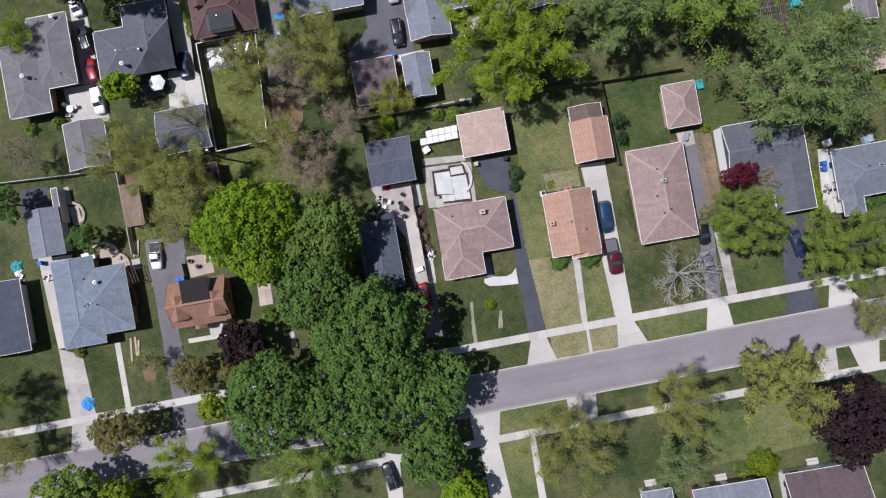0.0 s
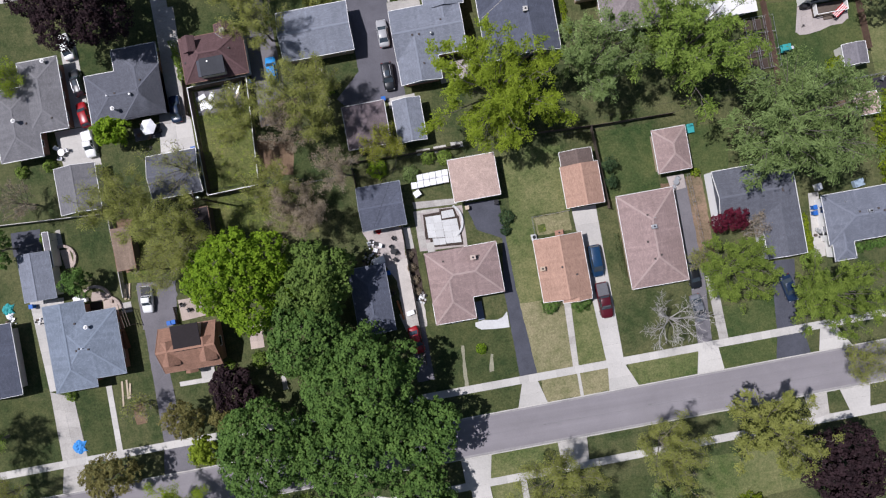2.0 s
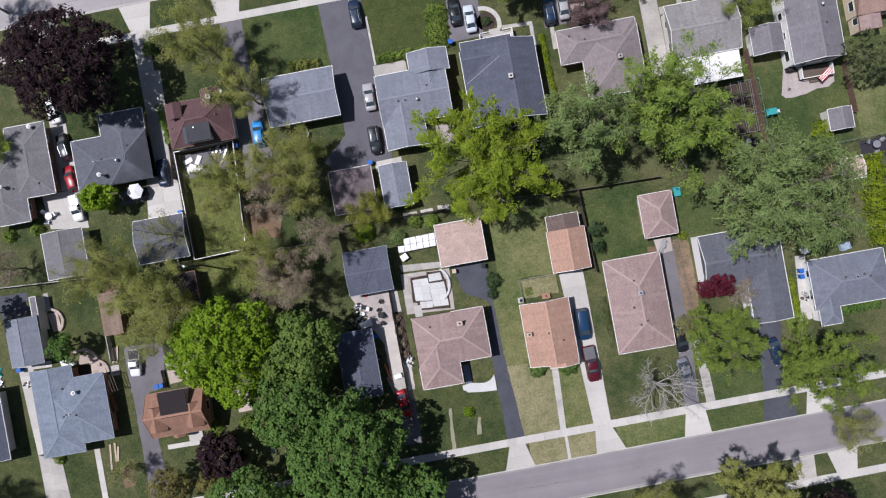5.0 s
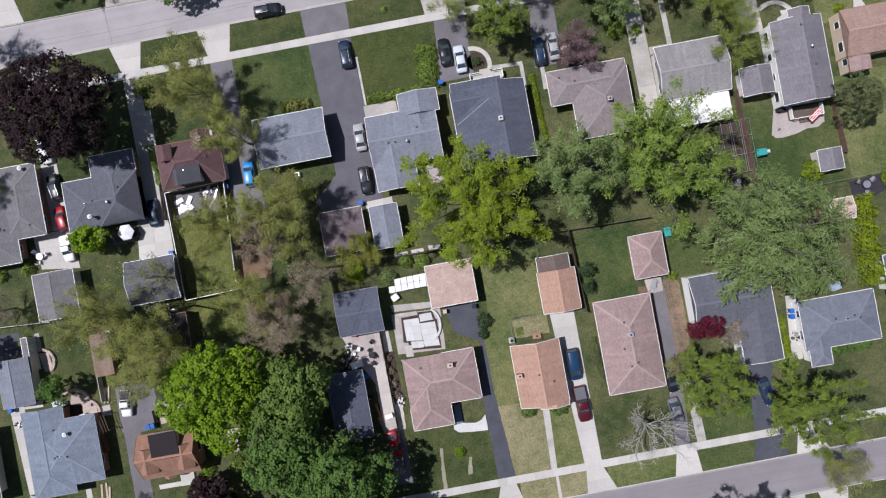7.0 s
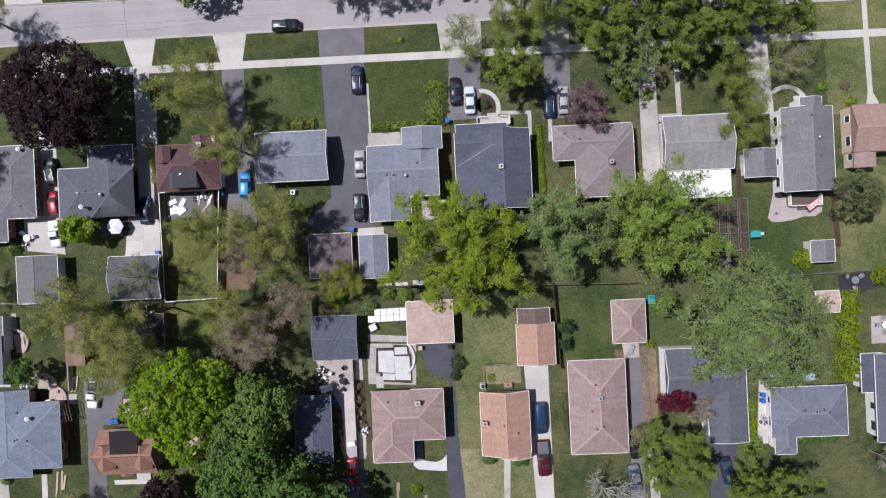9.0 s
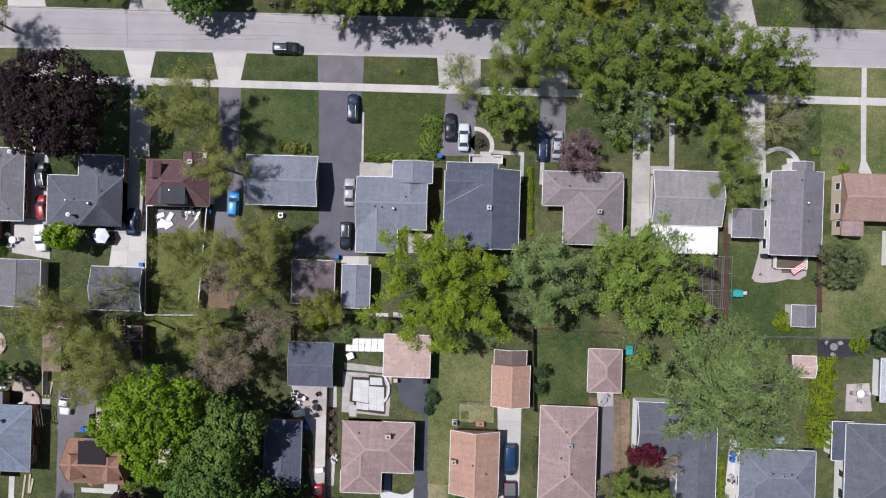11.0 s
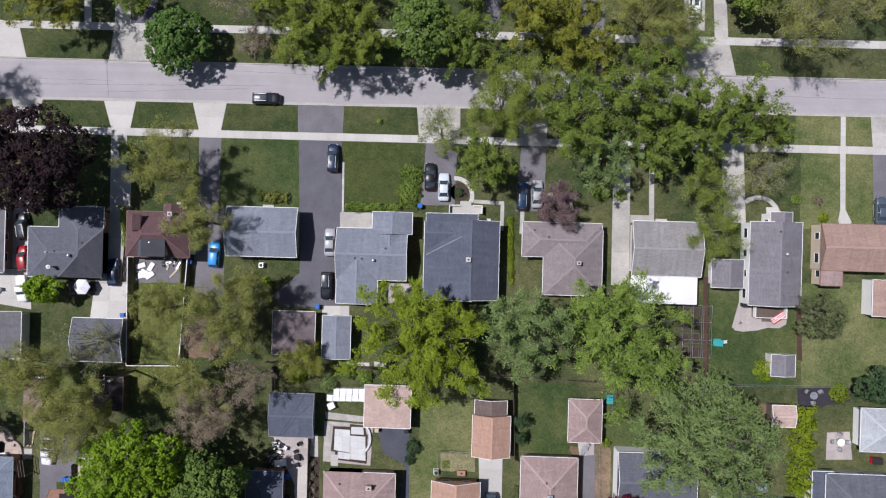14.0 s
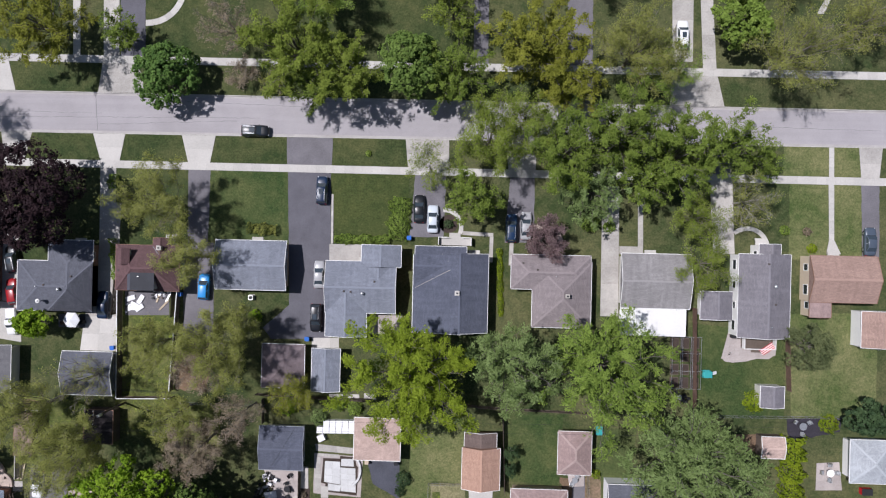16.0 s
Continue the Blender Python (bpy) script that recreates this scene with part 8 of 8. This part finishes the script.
# ================= yard things =================
umbrella("white patio umbrella over a round table", -42.80, 34.38, SHEET)
table("round metal patio table", -43.83, 34.17, 0.6)
PX, PY = -43.96, 34.14
for a in (20, 110, 200, 290):
    chair("dark cushioned patio chair", PX + 1.15 * math.cos(radians(a)), PY + 1.15 * math.sin(radians(a)), a + 180, CLOTH_BROWN)
table("white round table on a concrete yard", -58.20, 33.24, 0.6, WHITE)
for a in (10, 130, 250):
    yx, yy = -58.33, 33.28
    chair("white plastic garden chair", yx + 1.0 * math.cos(radians(a)), yy + 1.0 * math.sin(radians(a)), a + 180, SHEET)
crate("barbecue_grill", "black barbecue with a domed cover", "barbecue", -42.21, 33.87, 1.4, 0.6, 1.1, DARK, 5)
for i, (ax, ay, rz) in enumerate(((-34.25, 37.94, 20), (-33.47, 36.85, -25), (-32.56, 37.80, 60), (-33.84, 36.38, 5), (-32.72, 36.41, 35))):
    crate("white_board", "white board of building material", "building material", ax, ay, 1.5, 0.7, 0.22 + 0.02 * i, SHEET, rz)
drive("grey paved back terrace", 4, 3, ASPHALT_OLD, -35.21, 39.11, -27.93, 39.20, -27.84, 35.34, -35.12, 35.15)
for i, (ax, ay, rz) in enumerate(((-27.91, 38.47, 62), (-28.71, 36.97, 48), (-29.59, 38.42, 70))):
    crate("plank_stack", "pale timber planks lying on the terrace", "planks", ax, ay, 2.2, 0.25, 0.15, WOOD_PALE if i else STEEL, rz)
for ax, ay in ((-30.06, 38.60), (-28.85, 38.81), (-34.58, 36.36)):
    heap("debris_pile", "pile of pale building debris on the terrace", "debris", ax, ay, 0.8, SHEET, 0.4, 9)
bin_("blue plastic recycling bin on wheels", -25.87, 38.87, 0, BLUE_PLASTIC)
bin_("blue plastic recycling bin on wheels", -5.00, 32.24, 90, BLUE_PLASTIC)
bin_("blue recycling bin by the house", 11.05, 48.84, 90, BLUE_PLASTIC)
bin_("blue recycling bin at the garage corner", -36.67, 29.92, 90, BLUE_PLASTIC)
bin_("blue plastic recycling bin on wheels", -67.34, 9.43, 0, BLUE_PLASTIC)
bin_("blue recycling bin behind the cottage", -45.50, 2.90, 0, BLUE_PLASTIC)
bin_("blue recycling bin behind the cottage", -44.74, 2.95, 0, BLUE_PLASTIC)
bin_("dark wheeled bin by the garage", 9.82, 12.73, 0, DARK)
bin_("blue bin by the side door", -9.12, 4.68, 0, BLUE_PLASTIC)
ac_unit("grey air conditioner on a pad", 14.77, 6.18)
ac_unit("grey air conditioner by the wall", -14.33, 38.59)
crumpled("tarpaulin", "crumpled bright blue tarpaulin on a driveway", "tarpaulin", -64.04, -14.54, 1.0, TARP, 0.45)
# bundles of pavers under white wrap behind the salmon garage
for i in range(6):
    for j in range(2):
        if (i, j) == (0, 1):
            continue
        bx0, by0 = -2.59, 17.65
        crate("paver_bundle", "paver bundle wrapped in white plastic", "building material", bx0 + i * 1.02 + 0.06 * j, by0 + j * 1.05 + (0.02 * i), 0.92, 0.98, 1.0 + 0.08 * ((i * 3 + j) % 3), SHEET, (i * 7 + j * 5) % 5 - 2)
crate("paver_bundle", "paver bundle wrapped in white plastic, set askew", "building material", -2.37, 16.32, 1.1, 0.95, 0.9, SHEET, 25)
drive("paved strip behind the garage", 6, 1, CONCRETE_WORN, -3.46, 15.15, 3.38, 14.57, 3.57, 13.61, -3.30, 14.01)
sheet("patio", P(-3.56, 13.60, 4.35, 13.28, 4.08, 6.68, -3.61, 7.13), 0.03, PATIO, "grey gravel bed of the new patio", "patio", 0.05, 0.03)
sheet("patio", P(-2.11, 12.87, 0.57, 12.85, 0.65, 13.30, 3.03, 13.15, 3.34, 11.80, 3.58, 11.57, 3.49, 6.97, -1.70, 7.43, -1.66, 8.72, -2.37, 8.85), 0.042, MULCH, "dark drained edge of the new patio", "patio", 0.05, 0.03)
drive("new pale paved patio under construction", 2, 3, LIMESTONE, -1.82, 12.45, 0.67, 12.37, 0.74, 8.66, -1.88, 9.04, z=0.11)
drive("new pale paved patio under construction", 2, 4, LIMESTONE, 0.69, 11.45, 3.17, 11.37, 3.30, 7.46, 0.83, 7.63, z=0.11)
drive("new pale paved patio under construction", 2, 1, LIMESTONE, -1.26, 8.84, 0.81, 8.56, 0.73, 7.55, -1.19, 7.71, z=0.11)
drive("new pale paved patio under construction", 2, 1, LIMESTONE, 0.86, 12.89, 2.80, 12.91, 2.95, 11.69, 0.82, 11.70, z=0.18)
drive("pale paving border", 1, 8, CONCRETE_WORN, -3.55, 13.13, -2.55, 13.04, -2.33, 7.55, -3.35, 7.54)
drive("pale paving border", 8, 1, CONCRETE_WORN, -3.36, 13.65, 0.50, 13.51, 0.51, 13.05, -3.35, 13.19)
drive("pale step to the house", 1, 2, CONCRETE, -2.47, 8.31, -1.18, 8.27, -1.15, 6.41, -2.34, 6.44)
gw = thing("garden_wall", "low curved pale garden wall", "garden wall", 3.59, 11.11)
for i in range(17):
    a = radians(62 - i * 8)
    st = part("stone", bx(B(), -0.17, -0.17, 0, 0.17, 0.17, 0.42, 0.03), LIMESTONE, gw)
    st.matrix_basis = pose(-1.5 + 1.9 * math.cos(a), 2.5 * math.sin(a), 0, 0, 0, math.degrees(a))
# pale patio with chairs behind the charcoal garage
for ax, ay, rz in ((-7.36, 10.02, 40), (-7.44, 7.53, 200), (-7.79, 6.58, 120), (-7.98, 8.65, 300), (-10.31, 9.62, 80)):
    chair("black metal patio chair on pale paving", ax, ay, rz, DARK)
for ax, ay, rz in ((-11.35, 9.9, 20), (-10.6, 8.55, 250), (-9.7, 9.2, 160)):
    chair("white garden chair on pale paving", ax, ay, rz, SHEET)
crumpled("cloth", "red cloth lying before the garage", "cloth", -9.60, 11.55, 0.45, mat("red cloth", (0.42, 0.035, 0.04), 0.9), 0.3)
crate("storage_tub", "yellow plastic tub at the garage corner", "tub", -5.9, 11.9, 0.7, 0.45, 0.4, mat("yellow plastic", (0.62, 0.42, 0.04), 0.5), 15)
table("round dark metal patio table", -7.75, 7.9, 0.5, DARK)
table("white rectangular patio table", -10.35, 6.85, 0.7, WHITE, False, 10)
heap("garden_clutter", "garden pots and white odds and ends", "clutter", -10.98, 9.55, 0.8, SHEET, 0.7, 8)
heap("garden_clutter", "dark garden pots beside the patio", "clutter", -12.11, 7.44, 1.0, STONE, 0.7, 8)
crate("orange_bench", "narrow orange bench along the side yard", "bench", -8.33, -1.57, 0.25, 3.2, 0.45, mat("orange wood", (0.50, 0.20, 0.08), 0.7), 10)
for lab, ax, ay, r in (("brown shrub in the planted strip", -5.33, 6.88, 0.7), ("brown shrub in the planted strip", -5.32, 4.84, 0.8), ("brown shrub in the planted strip", -5.14, 2.77, 0.8), ("brown shrub in the planted strip", -5.01, 0.90, 0.7)):
    shrub(lab, ax, ay, r, L_BROWN, group="shrubs of the planted strip")
for lab, ax, ay, r in (("dark pots and tools by the patio", -12.59, 6.32, 0.9), ("dark logs and tools by the patio", -10.91, 7.87, 0.8), ("dark gear beside the house wall", -9.11, 1.34, 0.6)):
    heap("garden_clutter", lab, "clutter", ax, ay, r, WOOD if "logs" in lab else DARK, 0.6, 9)
heap("stone_heap", "pale stones at the end of the planted strip", "stones", -4.58, -0.29, 0.9, LIMESTONE, 0.4, 12)
crate("storage_chest", "white storage chest in the side yard", "chest", -6.80, -2.31, 1.2, 0.7, 0.6, SHEET, 10)
for i, (ax, ay, rz, ln) in enumerate(((-55.5, -7.2, 84, 4.1), (-54.6, -6.6, 86, 3.1), (-54.2, -6.9, 80, 2.4))):
    crate("plank_stack", "pale timber boards lying on the front lawn", "planks", ax, ay, ln, 0.28, 0.10 + 0.03 * i, WOOD_PALE, rz)
# terrace of the cottage
fence("low wooden terrace rail", -44.44, 5.24, -44.29, 2.41, 0.9, WOOD, bay=1.2)
chair("dark chair on the tan terrace", -42.22, 4.39, 200, DARK)
chair("dark chair on the tan terrace", -43.18, 5.40, 300, DARK)
# beside the blue-grey house
crate("storage_chest", "white garden chest behind the house", "chest", -59.87, 9.28, 1.2, 0.9, 0.8, SHEET, 8)
crate("storage_chest", "white garden chest behind the house", "chest", -58.69, 8.97, 0.7, 0.6, 0.8, SHEET, 8)
crate("storage_chest", "white chest by the terrace", "chest", -55.98, 6.53, 0.9, 0.5, 0.7, SHEET, 8)
drive("stone terrace behind the house", 2, 2, PAVER, -56.02, 8.41, -53.87, 8.22, -53.71, 5.94, -56.27, 6.01)
for cx, cy, r, a0, a1 in ((-57.20, 8.24, 2.6, -5, 120), (-55.16, 6.85, 1.9, 0, 110), (-61.18, 16.27, 2.0, -45, 150)):
    cw = thing("garden_wall", "low curved tan stone garden wall", "garden wall", cx, cy)
    for i in range(14):
        a = a0 + (a1 - a0) * i / 13
        st = part("stone", bx(B(), -0.22, -0.26, 0, 0.22, 0.26, 0.40 + 0.02 * (i % 3), 0.03), PAVER, cw)
        st.matrix_basis = pose(r * math.cos(radians(a)), r * math.sin(radians(a)), 0, 0, 0, a)
sheet("patio", P(-58.09, 8.59, -57.64, 10.01, -56.41, 9.98, -54.94, 9.15, -53.81, 8.02, -56.06, 8.23), 0.03, PAVER, "curved tan stone terrace", "patio", 0.05, 0.03)
sheet("bare_earth", P(-58.12, 8.40, -56.24, 8.26, -56.44, 6.14, -58.33, 6.19), 0.035, MULCH, "dark sunken bed by the house", "garden bed", 0.05, 0.03)
drive("concrete strip by the garage", 4, 1, CONCRETE, -66.61, 10.09, -62.42, 10.01, -62.51, 8.99, -66.59, 9.14)
drive("pale path behind the sheds", 1, 4, CONCRETE_WORN, -61.86, 21.00, -61.08, 21.05, -60.96, 18.02, -61.92, 18.00)
drive("tan garden terrace", 2, 4, PAVER, -61.69, 17.68, -60.07, 17.67, -59.69, 14.50, -61.20, 14.58)
heap("garden_clutter", "bags and boxes along the house wall", "clutter", -67.01, 6.86, 0.7, SHEET, 0.6, 6)
crumpled("tarpaulin", "crumpled turquoise sheet in the side yard", "tarpaulin", -71.79, 9.59, 0.9, TEAL, 0.5)
crumpled("tarpaulin", "crumpled white sheet in the side yard", "tarpaulin", -71.69, 8.53, 0.6, SHEET, 0.4)
heap("garden_clutter", "white clutter in the side yard", "clutter", -71.47, 7.65, 0.9, SHEET, 0.6, 8)
crate("wooden_box", "brown wooden garden box", "box", -53.58, 1.41, 1.1, 2.9, 1.0, mat("brown box wood", (0.16, 0.085, 0.055), 0.7, (3, 0.1), (30, 0.1)), 8)
drive("pale slab beside the terrace", 1, 2, CONCRETE_WORN, -53.15, 7.43, -51.54, 7.43, -51.56, 5.75, -53.17, 5.75)
for i, rz in enumerate((82, 78, 86, 80)):
    ax, ay = -51.92, 9.00
    crate("plank_stack", "pale grey boards lying by the fence", "planks", ax + 0.28 * i - 0.3, ay + 0.2 * (i % 2), 2.4, 0.2, 0.12 + 0.03 * i, WOOD_PALE, rz)
tr = thing("trellis", "dark wooden pergola lattice", "pergola", -52.49, 4.79, 0, 10)
for i in range(6):
    part("slat", bx(B(), -1.2 + i * 0.45, -1.4, 2.1, -1.12 + i * 0.45, 1.4, 2.2), WOOD, tr)
for sx in (-1.1, 1.1):
    for sy in (-1.3, 1.3):
        part("post", bx(B(), sx - 0.05, sy - 0.05, 0, sx + 0.05, sy + 0.05, 2.1), WOOD, tr)
# garden of the mauve house
sw = thing("play_set", "turquoise toy climbing set on the lawn", "play set", 58.54, 28.43)
part("platform", bx(B(), -0.6, -0.6, 0.8, 0.6, 0.6, 0.95, 0.03), TEAL, sw)
part("roof", bx(B(), -0.65, -0.5, 1.6, 0.65, 0.5, 1.7, 0.05), TEAL, sw)
for sx in (-0.55, 0.55):
    for sy in (-0.45, 0.45):
        part("post", bx(B(), sx - 0.05, sy - 0.05, 0, sx + 0.05, sy + 0.05, 1.6), TEAL, sw)
sl = beam(B(), (0.6, 0, 0.85), (1.9, 0.1, 0.1), 0.5, 0.06)
part("slide", sl, SHEET, sw, "white slide")
crate("toy_box", "turquoise plastic toy chest behind a garage", "chest", 42.12, 18.81, 1.0, 1.4, 0.6, TEAL, 0)
flag("red and white striped awning beside the deck", 67.79, 32.67, 1.0, 2.3, -55, 1.2)
dk = thing("porch_deck", "white-railed back porch with steps", "porch", 66.59, 33.51)
part("deck", bx(B(), -2.4, -0.9, 0, 2.4, 0.9, 0.55, 0.02), WOOD, dk)
for s in (-1, 1):
    part("rail", bx(B(), s * 2.4 - 0.05, -0.9, 0.55, s * 2.4 + 0.05, 0.9, 1.45), WHITE, dk)
part("rail", bx(B(), -2.4, -0.95, 1.35, 2.4, -0.85, 1.45), WHITE, dk)
part("step", bx(B(), -0.8, -1.6, 0, 0.8, -0.9, 0.25, 0.02), WOOD, dk)
crate("barbecue_grill", "black barbecue on the patio", "barbecue", 62.93, 34.49, 1.1, 0.6, 1.1, DARK)
heap("fire_bowl", "small dark fire bowl on the patio", "fire bowl", 62.56, 31.60, 0.3, DARK, 0.4, 5)
fb = thing("raised_bed", "rows of dark timber raised garden beds", "raised bed", 55.29, 30.14)
for i in range(3):
    for j in range(4):
        part("bed", bx(B(), -2.2 + i * 1.6, -4.2 + j * 2.1, 0, -0.9 + i * 1.6, -2.5 + j * 2.1, 0.35, 0.03), WOOD, fb)
        part("soil", bx(B(), -2.1 + i * 1.6, -4.1 + j * 2.1, 0.30, -1.0 + i * 1.6, -2.6 + j * 2.1, 0.37), MULCH, fb)
cn = thing("canoe", "white canoe lying upside down by the shed", "canoe", -50.19, 19.09, 0, 2)
hull = B()
tips = [hull.verts.new((-1.5, 0, 0.05)), hull.verts.new((1.5, 0, 0.05))]
rows = [[hull.verts.new((-1.1 + 0.44 * i, sy * (0.36 - 0.09 * (i - 2.5) ** 2 * 0.4), sz)) for i in range(6)] for sy, sz in ((-1, 0.0), (-0.6, 0.3), (0.6, 0.3), (1, 0.0))]
for a, b in zip(rows, rows[1:]):
    for i in range(5):
        hull.faces.new((a[i], a[i + 1], b[i + 1], b[i]))
    hull.faces.new((tips[0], a[0], b[0]))
    hull.faces.new((tips[1], b[5], a[5]))
bmesh.ops.recalc_face_normals(hull, faces=hull.faces)
part("hull", hull, SHEET, cn)
part("keel", bx(B(), -1.2, -0.03, 0.29, 1.2, 0.03, 0.34), WHITE, cn)
for i in range(3):
    gx, gy = 55.29, 30.14
    hp = thing("plant_frame", "thin pale metal frame over a garden bed", "garden frame", gx - 1.5 + i * 1.6, gy)
    for sy in (-4.2, -1.4, 1.4, 4.0):
        part("hoop", bx(B(), -0.68, sy - 0.02, 0.9, 0.68, sy + 0.02, 0.94), STEEL, hp)
        for sx in (-0.66, 0.66):
            part("leg", bx(B(), sx - 0.02, sy - 0.02, 0, sx + 0.02, sy + 0.02, 0.9), STEEL, hp)
    for sx in (-0.66, 0.66):
        part("rail", bx(B(), sx - 0.02, -4.2, 0.94, sx + 0.02, 4.0, 0.98), STEEL, hp)
heap("covered_barbecue", "dark covered barbecue and garden gear", "barbecue", 54.72, 24.26, 1.3, DARK, 1.1, 9)
sheet("mulch_bed", P(71.68, 21.44, 80.14, 21.88, 80.02, 19.64, 76.42, 18.89, 73.54, 17.55, 71.92, 18.93), 0.03, RUBBER_MULCH, "dark rubber mulch bed with garden chairs", "garden bed", 0.05, 0.1)
table("round pale garden table on mulch", 73.91, 20.52, 0.6, STEEL)
for a in (30, 150, 270):
    tx, ty = 73.91, 20.52
    chair("pale garden chair on mulch", tx + 1.2 * math.cos(radians(a)), ty + 1.2 * math.sin(radians(a)), a + 180, STEEL)
drive("pale garden terrace with furniture", 3, 3, PATIO, 76.53, 14.59, 80.05, 14.88, 80.60, 10.42, 76.46, 10.28)
table("garden table on the pale terrace", 78.33, 13.30, 0.6, WHITE)
for a in (0, 90, 180, 270):
    tx, ty = 78.33, 13.30
    chair("pale metal garden chair on the terrace", tx + 1.15 * math.cos(radians(a)), ty + 1.15 * math.sin(radians(a)), a + 180, STEEL)
# side yard of the blue-grey house at the edge
crate("spa_cover", "pale blue covered spa tub", "spa tub", 66.34, 5.59, 1.5, 1.1, 0.8, mat("spa cover", (0.30, 0.38, 0.46), 0.6), 10)
crate("water_tank", "white plastic tank in the side yard", "tank", 59.97, 6.08, 0.7, 1.0, 1.2, SHEET, 10)
bin_("blue bin in the side yard", 58.80, 3.04, 0, BLUE_PLASTIC)
bin_("blue bin in the side yard", 58.73, 2.15, 0, BLUE_PLASTIC)
heap("black_cart", "black garden cart in the side yard", "cart", 59.21, -1.26, 0.9, DARK, 0.8, 7)
table("grey bistro table by the small garage", 38.35, 10.81, 0.45, STEEL)
chair("grey metal bistro chair by the garage", 37.92, 10.16, 60, STEEL)
chair("grey metal bistro chair by the garage", 38.70, 11.36, 220, STEEL)
crate("barbecue_grill", "small black barbecue at the garage", "barbecue", 5.07, 12.69, 0.6, 0.6, 1.0, WOOD_PALE)
lay_slabs()
